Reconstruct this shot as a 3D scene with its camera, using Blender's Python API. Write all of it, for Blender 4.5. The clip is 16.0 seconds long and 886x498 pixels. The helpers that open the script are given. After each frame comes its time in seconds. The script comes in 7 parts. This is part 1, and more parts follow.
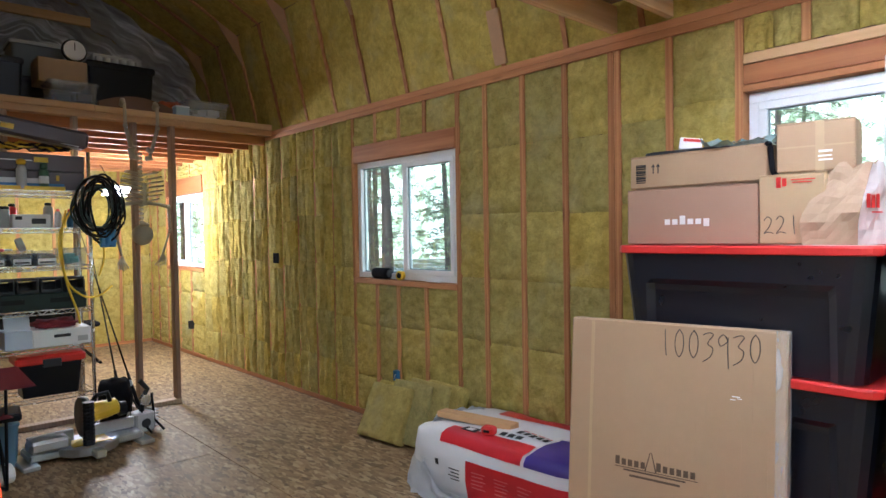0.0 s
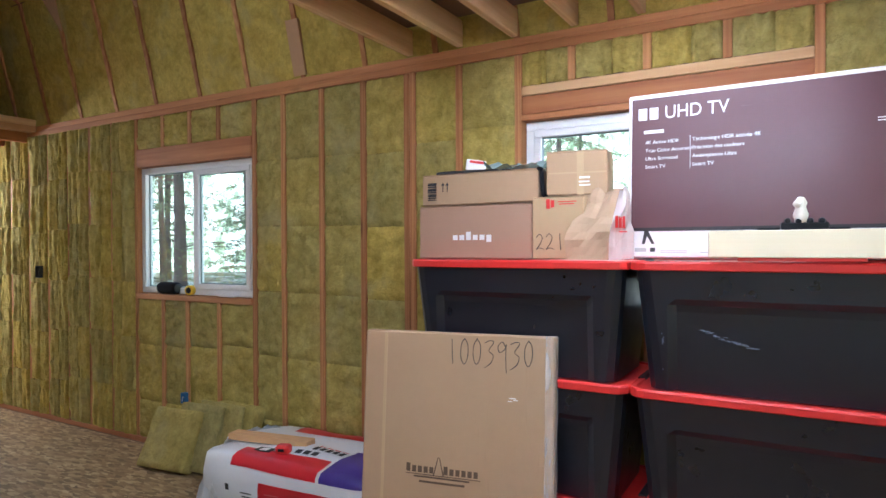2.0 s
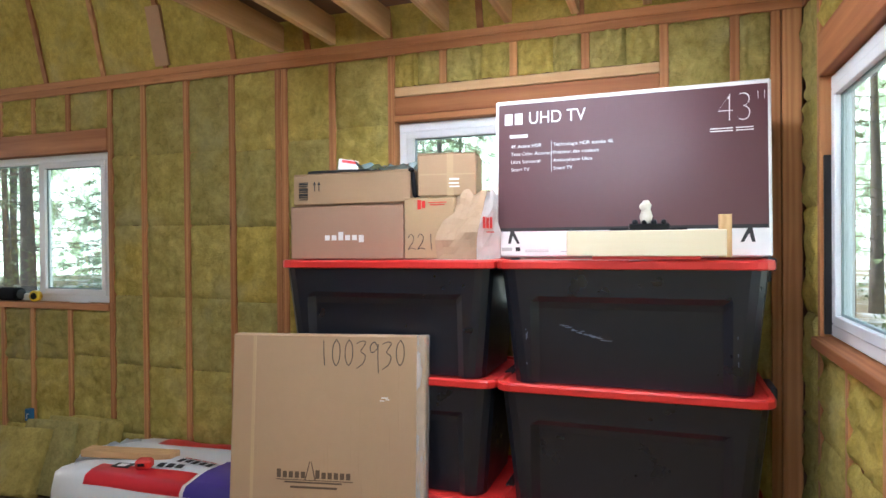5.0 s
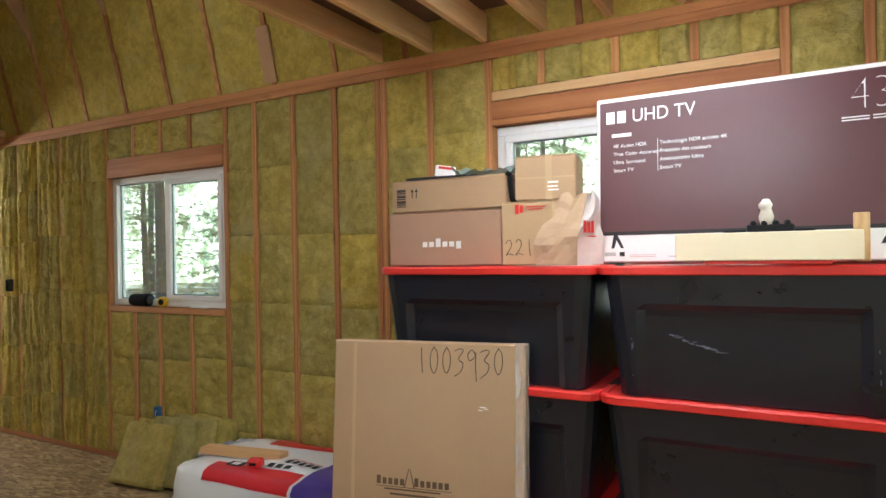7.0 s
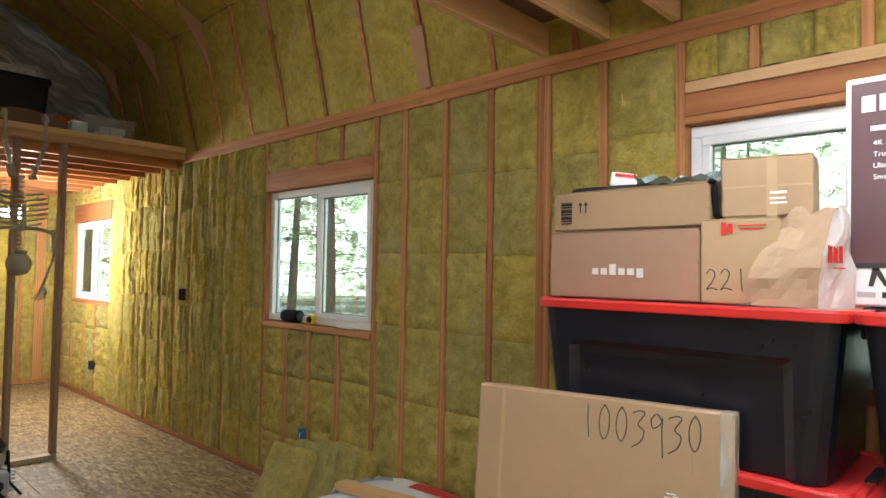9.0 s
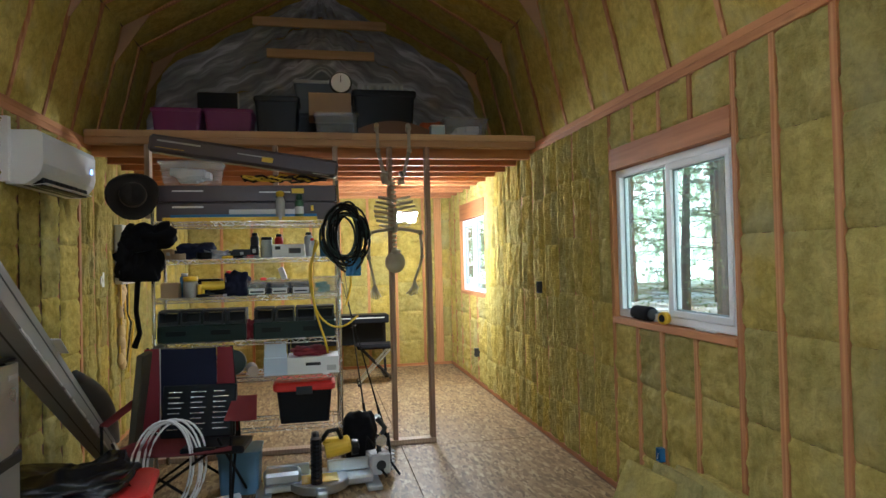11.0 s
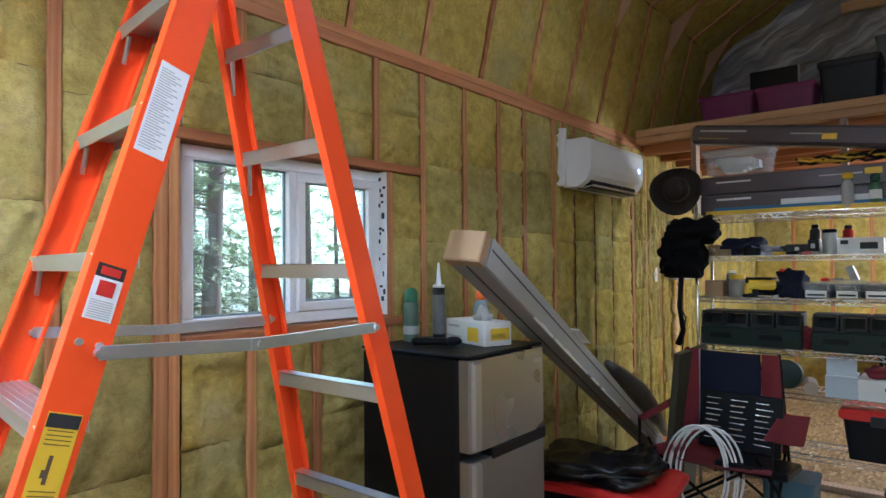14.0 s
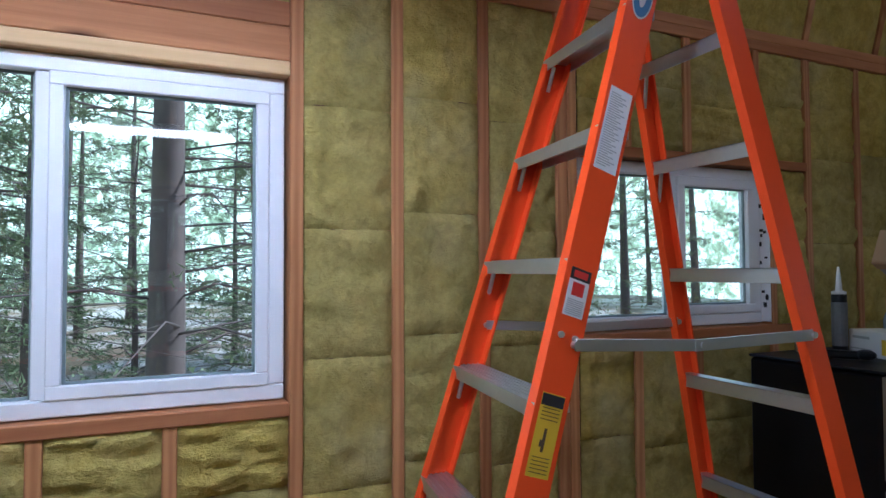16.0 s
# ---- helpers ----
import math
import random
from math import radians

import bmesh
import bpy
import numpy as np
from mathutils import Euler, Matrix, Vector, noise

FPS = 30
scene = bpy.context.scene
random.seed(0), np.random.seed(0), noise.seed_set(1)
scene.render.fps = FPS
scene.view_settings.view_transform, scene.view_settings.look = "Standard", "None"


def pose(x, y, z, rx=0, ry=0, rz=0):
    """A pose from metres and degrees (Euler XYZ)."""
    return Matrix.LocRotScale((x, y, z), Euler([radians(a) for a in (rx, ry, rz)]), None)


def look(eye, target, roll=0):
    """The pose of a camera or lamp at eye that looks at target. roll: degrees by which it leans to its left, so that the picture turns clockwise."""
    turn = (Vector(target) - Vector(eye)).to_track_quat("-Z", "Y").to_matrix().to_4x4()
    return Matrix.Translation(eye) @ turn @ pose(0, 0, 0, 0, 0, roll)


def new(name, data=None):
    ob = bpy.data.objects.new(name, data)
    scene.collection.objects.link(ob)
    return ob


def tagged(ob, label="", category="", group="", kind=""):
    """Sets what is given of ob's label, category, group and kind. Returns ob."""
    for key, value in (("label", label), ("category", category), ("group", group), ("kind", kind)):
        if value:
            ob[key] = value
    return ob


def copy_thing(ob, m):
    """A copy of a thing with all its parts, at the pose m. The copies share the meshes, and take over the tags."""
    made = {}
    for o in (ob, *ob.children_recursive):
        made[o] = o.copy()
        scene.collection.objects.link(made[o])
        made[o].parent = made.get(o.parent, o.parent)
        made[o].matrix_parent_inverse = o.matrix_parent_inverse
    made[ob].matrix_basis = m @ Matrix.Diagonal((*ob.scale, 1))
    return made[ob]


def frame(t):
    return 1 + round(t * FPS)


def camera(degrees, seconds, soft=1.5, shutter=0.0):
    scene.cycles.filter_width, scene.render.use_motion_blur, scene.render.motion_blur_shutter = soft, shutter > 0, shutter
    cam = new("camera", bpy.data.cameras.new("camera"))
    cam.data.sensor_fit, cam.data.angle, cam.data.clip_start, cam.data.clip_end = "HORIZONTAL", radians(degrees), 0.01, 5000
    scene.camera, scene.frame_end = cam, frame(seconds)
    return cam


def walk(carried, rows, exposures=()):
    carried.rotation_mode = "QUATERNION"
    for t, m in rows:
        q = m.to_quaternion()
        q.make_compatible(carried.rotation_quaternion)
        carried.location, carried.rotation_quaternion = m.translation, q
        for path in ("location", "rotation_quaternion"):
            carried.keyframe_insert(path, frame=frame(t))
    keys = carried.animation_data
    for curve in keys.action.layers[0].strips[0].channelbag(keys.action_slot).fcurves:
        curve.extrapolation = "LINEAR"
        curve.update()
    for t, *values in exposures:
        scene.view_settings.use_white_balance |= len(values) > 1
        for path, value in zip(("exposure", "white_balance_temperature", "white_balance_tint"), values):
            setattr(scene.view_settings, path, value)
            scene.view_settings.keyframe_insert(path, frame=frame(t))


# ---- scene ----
cam = camera(70.4, 16.0)
PATH = [
    (0, (0.308, 0.282, 1.48), (1.655, 1.761, 1.433), -0.9),
    (0.5, (0.295, 0.278, 1.486), (1.747, 1.654, 1.475), -0.5),
    (1, (0.312, 0.263, 1.482), (1.88, 1.505, 1.476), -0.8),
    (1.5, (0.325, 0.25, 1.483), (1.98, 1.373, 1.474), -0.6),
    (2, (0.329, 0.233, 1.484), (2.058, 1.239, 1.471), -0.3),
    (2.5, (0.336, 0.216, 1.476), (2.138, 1.082, 1.467), -0.6),
    (3, (0.33, 0.202, 1.478), (2.191, 0.933, 1.458), -0.5),
    (3.5, (0.333, 0.189, 1.49), (2.217, 0.859, 1.469), -0.5),
    (6, (0.354, 0.184, 1.486), (2.237, 0.858, 1.473), -0.5),
    (6.5, (0.376, 0.178, 1.487), (2.199, 0.999, 1.491), -0.9),
    (7, (0.402, 0.182, 1.483), (2.15, 1.154, 1.492), -1.1),
    (7.5, (0.467, 0.192, 1.49), (2.159, 1.258, 1.493), -1.2),
    (8, (0.556, 0.275, 1.5), (2.22, 1.385, 1.525), -0.7),
    (10.3, (1.2, 0.664, 1.508), (2.124, 2.436, 1.584), -0.6),
    (10.5, (1.254, 0.698, 1.518), (2.088, 2.514, 1.588), -1.5),
    (11, (1.411, 0.835, 1.529), (1.798, 2.797, 1.562), -1.4),
    (11.5, (1.518, 0.958, 1.523), (1.607, 2.956, 1.562), 0.1),
    (12, (1.553, 1.097, 1.512), (1.414, 3.092, 1.564), -0.5),
    (12.5, (1.567, 1.165, 1.513), (1.078, 3.103, 1.57), -1.4),
    (13, (1.609, 1.187, 1.516), (0.799, 3.016, 1.522), -0.1),
    (13.5, (1.625, 1.188, 1.528), (0.587, 2.897, 1.574), -0.8),
    (13.8, (1.625, 1.182, 1.522), (0.466, 2.811, 1.583), -1.0),
    (14, (1.627, 1.165, 1.527), (0.365, 2.716, 1.578), -0.5),
    (14.5, (1.624, 1.114, 1.526), (0.144, 2.458, 1.586), -0.5),
    (15, (1.595, 1.046, 1.528), (-0.034, 2.204, 1.597), -0.6),
    (15.5, (1.553, 0.957, 1.526), (-0.181, 1.951, 1.602), -0.6),
    (16, (1.527, 0.877, 1.531), (-0.306, 1.676, 1.599), -0.3),
]
walk(cam, [(t, look(eye, target, roll)) for t, eye, target, roll in PATH],
      exposures=[(0, 1.38, 5250, 14), (3.5, 1.38, 5200, 15), (6.0, 1.28, 5850, 9), (7.0, 1.25, 6000, 9), (8.2, 1.25, 6050, 9), (10.5, 1.32, 5500, 7), (11.2, 1.38, 5100, 7), (12.5, 1.75, 4900, 14),
                (13.5, 1.68, 4900, 13), (14.5, 1.36, 5050, 12), (15.2, 0.84, 5100, 14), (16.0, 0.26, 4850, 17)])

# ---- world, sun, exposure ----
world = bpy.data.worlds.new("sky")
scene.world = world
world.use_nodes = True
wn = world.node_tree
sky = wn.nodes.new("ShaderNodeTexSky")
sky.sky_type = 'NISHITA'
sky.sun_disc = False
sky.sun_elevation = radians(38)
sky.sun_rotation = radians(1)
wn.nodes["Background"].inputs[1].default_value = 0.15
wn.links.new(sky.outputs[0], wn.nodes["Background"].inputs[0])
sun = new("sun", bpy.data.lights.new("sun", 'SUN'))
sun.data.energy, sun.data.angle, sun.data.color = 5.0, radians(0.6), (1.0, 0.93, 0.82)
sun.matrix_world = look((0.4, 30, 26), (0, 0, 0))


# ---- materials ----
def nodes_of(name):
    m = bpy.data.materials.new(name)
    m.use_nodes = True
    nt = m.node_tree
    return m, nt, nt.nodes["Principled BSDF"]


def mixc(nt, fac, a, b, mode='MIX'):
    n = nt.nodes.new("ShaderNodeMix")
    n.data_type, n.blend_type = 'RGBA', mode
    for sock, v in ((n.inputs[0], fac), (n.inputs[6], a), (n.inputs[7], b)):
        if hasattr(v, "links"):
            nt.links.new(v, sock)
        elif isinstance(v, (int, float)):
            sock.default_value = v
        else:
            sock.default_value = (*v, 1)
    return n.outputs[2]


def coords(nt, scale=(1, 1, 1), obj=True, shift=True):
    tc = nt.nodes.new("ShaderNodeTexCoord")
    mp = nt.nodes.new("ShaderNodeMapping")
    mp.inputs[3].default_value = scale
    if obj:
        nt.links.new(tc.outputs["Object"], mp.inputs[0])
        if shift:
            oi = nt.nodes.new("ShaderNodeObjectInfo")
            mul = nt.nodes.new("ShaderNodeVectorMath")
            mul.operation = 'SCALE'
            mul.inputs[0].default_value = (13.0, 29.0, 7.0)
            nt.links.new(oi.outputs["Random"], mul.inputs[3])
            nt.links.new(mul.outputs[0], mp.inputs[1])
    else:
        geo = nt.nodes.new("ShaderNodeNewGeometry")
        nt.links.new(geo.outputs["Position"], mp.inputs[0])
    return mp.outputs[0]


def noise_tex(nt, vec, scale, detail=4, rough=0.6, dist=0.0):
    n = nt.nodes.new("ShaderNodeTexNoise")
    n.inputs["Scale"].default_value = scale
    n.inputs["Detail"].default_value = detail
    n.inputs["Roughness"].default_value = rough
    n.inputs["Distortion"].default_value = dist
    nt.links.new(vec, n.inputs["Vector"])
    return n.outputs[0]


def ramp(nt, fac, stops):
    r = nt.nodes.new("ShaderNodeValToRGB")
    e = r.color_ramp.elements
    while len(e) < len(stops):
        e.new(0.5)
    for el, (p, c) in zip(e, stops):
        el.position = p
        el.color = (*c, 1) if len(c) == 3 else c
    nt.links.new(fac, r.inputs[0])
    return r.outputs[0]


def bump(nt, bsdf, height, strength, dist):
    b = nt.nodes.new("ShaderNodeBump")
    b.inputs["Strength"].default_value = strength
    b.inputs["Distance"].default_value = dist
    nt.links.new(height, b.inputs["Height"])
    nt.links.new(b.outputs[0], bsdf.inputs["Normal"])


def plain(name, colour, rough=0.5, metal=0.0, var=0.25, scale=18, bumps=0.15, spec=None, coat=0.0):
    """A surface with mottling at two scales and fine relief."""
    m, nt, b = nodes_of(name)
    v = coords(nt)
    n1, n2 = noise_tex(nt, v, scale * 0.25, 3), noise_tex(nt, v, scale * 3, 5)
    dark = tuple(c * (1 - var) for c in colour)
    light = tuple(min(1, c * (1 + var * 0.5)) for c in colour)
    c1 = mixc(nt, n1, dark, light)
    c2 = mixc(nt, n2, tuple(c * (1 - var * 0.4) for c in colour), light)
    nt.links.new(mixc(nt, 0.5, c1, c2), b.inputs["Base Color"])
    r = nt.nodes.new("ShaderNodeMapRange")
    r.inputs[3].default_value, r.inputs[4].default_value = max(0, rough - 0.1), min(1, rough + 0.12)
    nt.links.new(n1, r.inputs[0])
    nt.links.new(r.outputs[0], b.inputs["Roughness"])
    b.inputs["Metallic"].default_value = metal
    if spec is not None:
        b.inputs["Specular IOR Level"].default_value = spec
    b.inputs["Coat Weight"].default_value = coat
    if bumps:
        bump(nt, b, n2, bumps, 0.002)
    return m


def wood(name, light, dark, scale=1.0, axis=2, rough=0.62):
    """Sawn softwood: long grain on one local axis, knots, each board its own tone."""
    m, nt, b = nodes_of(name)
    st = [14.0 * scale] * 3
    st[axis] = 0.7 * scale
    v = coords(nt, tuple(st))
    g = noise_tex(nt, v, 2.2, 5, 0.65, 1.2)
    w = nt.nodes.new("ShaderNodeTexWave")
    w.bands_direction = 'X' if axis != 0 else 'Y'
    w.inputs["Scale"].default_value = 0.9
    w.inputs["Distortion"].default_value = 7
    w.inputs["Detail"].default_value = 3
    nt.links.new(v, w.inputs["Vector"])
    c = mixc(nt, g, dark, light)
    c = mixc(nt, 0.35, c, mixc(nt, w.outputs[1], dark, light))
    kst = [9.0] * 3
    kst[axis] = 2.2
    kv = coords(nt, tuple(kst))
    vo = nt.nodes.new("ShaderNodeTexVoronoi")
    vo.inputs["Scale"].default_value = 0.55
    nt.links.new(kv, vo.inputs["Vector"])
    kn = ramp(nt, vo.outputs[0], [(0.0, (1, 1, 1)), (0.10, (0, 0, 0))])
    c = mixc(nt, kn, c, tuple(x * 0.28 for x in dark))
    oi = nt.nodes.new("ShaderNodeObjectInfo")
    tone = ramp(nt, oi.outputs["Random"], [(0.0, (0.70, 0.64, 0.60)), (0.35, (0.95, 0.93, 0.9)), (0.7, (1.08, 1.12, 1.12)), (1.0, (1.18, 1.28, 1.22))])
    c = mixc(nt, 1.0, c, tone, 'MULTIPLY')
    nt.links.new(c, b.inputs["Base Color"])
    b.inputs["Roughness"].default_value = rough
    b.inputs["Specular IOR Level"].default_value = 0.3
    bump(nt, b, g, 0.25, 0.0015)
    return m


def batt_material(name, a, c):
    """Mineral wool: matted fibres, pressed patches, slight colour drift from batt to batt."""
    m, nt, b = nodes_of(name)
    v = coords(nt, (1, 1, 1), obj=False)
    n1 = noise_tex(nt, v, 5.5, 5, 0.65, 0.6)
    vs = coords(nt, (60, 60, 190), obj=False)
    n2 = noise_tex(nt, vs, 1.0, 4, 0.7)
    n3 = noise_tex(nt, v, 26, 4, 0.7, 0.4)
    col = mixc(nt, ramp(nt, n1, [(0.3, (0, 0, 0)), (0.72, (1, 1, 1))]), a, c)
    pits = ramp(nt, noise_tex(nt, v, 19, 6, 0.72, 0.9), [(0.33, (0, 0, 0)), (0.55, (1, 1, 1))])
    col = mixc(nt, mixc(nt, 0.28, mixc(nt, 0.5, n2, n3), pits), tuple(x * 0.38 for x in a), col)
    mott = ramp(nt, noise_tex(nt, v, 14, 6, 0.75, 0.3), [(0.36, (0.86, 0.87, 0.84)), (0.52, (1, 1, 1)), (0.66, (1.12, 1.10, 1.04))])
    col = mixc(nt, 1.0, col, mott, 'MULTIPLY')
    oi = nt.nodes.new("ShaderNodeObjectInfo")
    tone = ramp(nt, oi.outputs["Random"], [(0.0, (0.82, 0.85, 0.98)), (0.45, (1, 1, 1)), (1.0, (1.10, 1.04, 0.80))])
    col = mixc(nt, 1.0, col, tone, 'MULTIPLY')
    grey = ramp(nt, noise_tex(nt, v, 2.3, 3), [(0.56, (0, 0, 0)), (0.75, (0.5, 0.5, 0.5))])
    col = mixc(nt, grey, col, (0.42, 0.39, 0.22))
    nt.links.new(col, b.inputs["Base Color"])
    b.inputs["Roughness"].default_value = 0.95
    b.inputs["Specular IOR Level"].default_value = 0.1
    n4 = noise_tex(nt, coords(nt, (1, 1, 0.55), obj=False), 15, 3, 0.55, 1.2)
    clump = nt.nodes.new("ShaderNodeTexVoronoi")
    clump.feature = 'SMOOTH_F1'
    clump.inputs["Scale"].default_value = 13
    nt.links.new(mixc(nt, 0.12, v, noise_tex(nt, v, 9, 3, 0.6)), clump.inputs["Vector"])
    h = mixc(nt, 0.5, mixc(nt, 0.4, n3, n2), mixc(nt, 0.4, n4, clump.outputs[0]))
    bump(nt, b, h, 1.0, 0.028)
    return m


def osb_material(name):
    m, nt, b = nodes_of(name)
    v = coords(nt, (1, 1, 1), obj=False)
    cols = None
    heights = None
    for k, (rot, sc) in enumerate(((0.3, (46, 15, 15)), (1.2, (40, 13, 13)), (2.3, (50, 17, 17)))):
        mp = nt.nodes.new("ShaderNodeMapping")
        mp.inputs[2].default_value = (0, 0, rot)
        mp.inputs[3].default_value = sc
        nt.links.new(v, mp.inputs[0])
        vo = nt.nodes.new("ShaderNodeTexVoronoi")
        vo.inputs["Scale"].default_value = 1.0
        nt.links.new(mp.outputs[0], vo.inputs["Vector"])
        sep = nt.nodes.new("ShaderNodeSeparateColor")
        nt.links.new(vo.outputs["Color"], sep.inputs[0])
        c = ramp(nt, sep.outputs[0], [(0.0, (0.12, 0.072, 0.030)), (0.35, (0.23, 0.147, 0.066)), (0.75, (0.32, 0.218, 0.105)), (1.0, (0.45, 0.34, 0.19))])
        cols = c if cols is None else mixc(nt, ramp(nt, sep.outputs[1], [(0.55, (0, 0, 0)), (0.58, (1, 1, 1))]), cols, c)
        heights = sep.outputs[2] if heights is None else heights
    dirt = noise_tex(nt, v, 1.6, 5, 0.7)
    cols = mixc(nt, ramp(nt, dirt, [(0.42, (0, 0, 0)), (0.8, (0.55, 0.55, 0.55))]), cols, (0.165, 0.112, 0.062))
    nt.links.new(cols, b.inputs["Base Color"])
    b.inputs["Roughness"].default_value = 0.55
    b.inputs["Specular IOR Level"].default_value = 0.35
    bump(nt, b, heights, 0.2, 0.001)
    return m


def glass_material(name, tint=(1, 1, 1)):
    m, nt, b = nodes_of(name)
    nt.nodes.remove(b)
    out = nt.nodes["Material Output"]
    tr, gl, mx, lw, mr = (nt.nodes.new("ShaderNodeBsdfTransparent"), nt.nodes.new("ShaderNodeBsdfGlossy"),
                          nt.nodes.new("ShaderNodeMixShader"), nt.nodes.new("ShaderNodeLayerWeight"), nt.nodes.new("ShaderNodeMapRange"))
    tr.inputs[0].default_value = (*tint, 1)
    gl.inputs["Roughness"].default_value = 0.01
    lw.inputs[0].default_value = 0.2
    mr.inputs[3].default_value, mr.inputs[4].default_value = 0.045, 0.55
    nt.links.new(lw.outputs["Facing"], mr.inputs[0])
    nt.links.new(mr.outputs[0], mx.inputs[0])
    nt.links.new(tr.outputs[0], mx.inputs[1])
    nt.links.new(gl.outputs[0], mx.inputs[2])
    nt.links.new(mx.outputs[0], out.inputs[0])
    return m


def glow(name, colour, strength):
    m, nt, b = nodes_of(name)
    b.inputs["Base Color"].default_value = (*colour, 1)
    b.inputs["Emission Color"].default_value = (*colour, 1)
    b.inputs["Emission Strength"].default_value = strength
    return m


def clear_plastic(name, colour=(0.8, 0.82, 0.84), alpha=0.45, rough=0.3, wrinkle=0.0):
    m, nt, b = nodes_of(name)
    b.inputs["Base Color"].default_value = (*colour, 1)
    b.inputs["Roughness"].default_value = rough
    b.inputs["Alpha"].default_value = alpha
    if wrinkle:
        v = coords(nt, (6.0, 2.0, 1.1))
        n = noise_tex(nt, v, 1.7, 6, 0.58, 0.9)
        bump(nt, b, n, wrinkle * 0.6, 0.06)
        a = ramp(nt, n, [(0.38, (alpha * 0.25,) * 3), (0.62, (min(1, alpha * 1.5),) * 3)])
        nt.links.new(a, b.inputs["Alpha"])
    return m


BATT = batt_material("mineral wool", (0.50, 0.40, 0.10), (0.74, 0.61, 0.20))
FIR = wood("fir stud", (0.61, 0.31, 0.125), (0.31, 0.112, 0.04))
FIRH = wood("fir board lengthwise", (0.56, 0.25, 0.098), (0.25, 0.080, 0.028), axis=0)
PINE = wood("pale pine", (0.70, 0.47, 0.25), (0.45, 0.24, 0.10), axis=0)
CREAM = wood("cream planed board", (0.82, 0.74, 0.56), (0.76, 0.65, 0.45), axis=1, rough=0.45)
POSTW = wood("weathered fir post", (0.50, 0.38, 0.29), (0.34, 0.23, 0.165))
OSB = osb_material("strand board")
PLY = plain("plywood", (0.46, 0.27, 0.14), 0.7, var=0.3, scale=12, bumps=0.2)
DARKOSB = plain("dark strand board", (0.16, 0.085, 0.05), 0.8, var=0.5, scale=60, bumps=0.3)
VINYL = plain("white vinyl", (0.80, 0.82, 0.84), 0.35, var=0.06, bumps=0.03)
GLASS = glass_material("window glass", (0.94, 0.97, 0.96))
BLACKPL = plain("black moulded plastic", (0.005, 0.006, 0.009), 0.38, var=0.4, scale=30, bumps=0.08, spec=0.25)
TOTEPL = plain("satin black tote plastic", (0.008, 0.010, 0.017), 0.30, var=0.4, scale=30, bumps=0.05, spec=0.6)
REDPL = plain("red moulded plastic", (0.62, 0.028, 0.022), 0.38, var=0.2, bumps=0.05)
CARD = plain("brown cardboard", (0.40, 0.265, 0.15), 0.78, var=0.14, scale=10, bumps=0.12)
CARDP = plain("pinkish cardboard", (0.37, 0.225, 0.148), 0.7, var=0.1, scale=8, bumps=0.1)
CARDW = plain("film-wrapped cardboard", (0.40, 0.262, 0.15), 0.6, var=0.2, scale=7, bumps=0.12, coat=0.35)
CARDL = plain("pale cardboard", (0.46, 0.325, 0.18), 0.78, var=0.14, scale=10, bumps=0.12)
WHITEP = plain("white print", (0.80, 0.80, 0.80), 0.5, var=0.06, bumps=0.03)
INK = plain("black ink", (0.02, 0.02, 0.022), 0.6, bumps=0)
INKB = plain("brown ink", (0.10, 0.062, 0.035), 0.7, bumps=0)
MAROON = plain("maroon print", (0.095, 0.036, 0.042), 0.3, var=0.12, scale=3, bumps=0.02)
ORANGE = plain("orange fibreglass", (0.86, 0.082, 0.007), 0.42, var=0.14, scale=20, bumps=0.05, spec=0.3)
ALU = plain("brushed aluminium", (0.62, 0.66, 0.71), 0.33, 0.92, var=0.25, bumps=0.1)
STEEL = plain("stainless steel", (0.40, 0.41, 0.43), 0.29, 0.9, var=0.14, scale=6, bumps=0.03)
CHROME = plain("chrome wire", (0.86, 0.87, 0.90), 0.24, 0.8, var=0.1, bumps=0)
BLACKM = plain("black paint", (0.006, 0.006, 0.007), 0.5, var=0.3, bumps=0.1, spec=0.2)
BLACKF = plain("black fabric", (0.009, 0.009, 0.011), 0.95, var=0.4, scale=60, bumps=0.4, spec=0.1)
NAVYF = plain("navy fabric", (0.017, 0.019, 0.04), 0.9, var=0.3, scale=60, bumps=0.3, spec=0.15)
REDF = plain("dark red fabric", (0.20, 0.022, 0.032), 0.85, var=0.3, scale=60, bumps=0.3)
YELLOW = plain("yellow plastic", (0.78, 0.52, 0.02), 0.4, var=0.12)
GREENPL = plain("dark green plastic", (0.016, 0.030, 0.027), 0.45, var=0.25, spec=0.25)
GREYPL = plain("dark grey plastic", (0.035, 0.038, 0.042), 0.5, var=0.25, spec=0.25)
LGREY = plain("light grey plastic", (0.46, 0.47, 0.47), 0.45, var=0.12)
BONE = plain("aged bone plastic", (0.40, 0.35, 0.26), 0.6, var=0.5, scale=25, bumps=0.3)


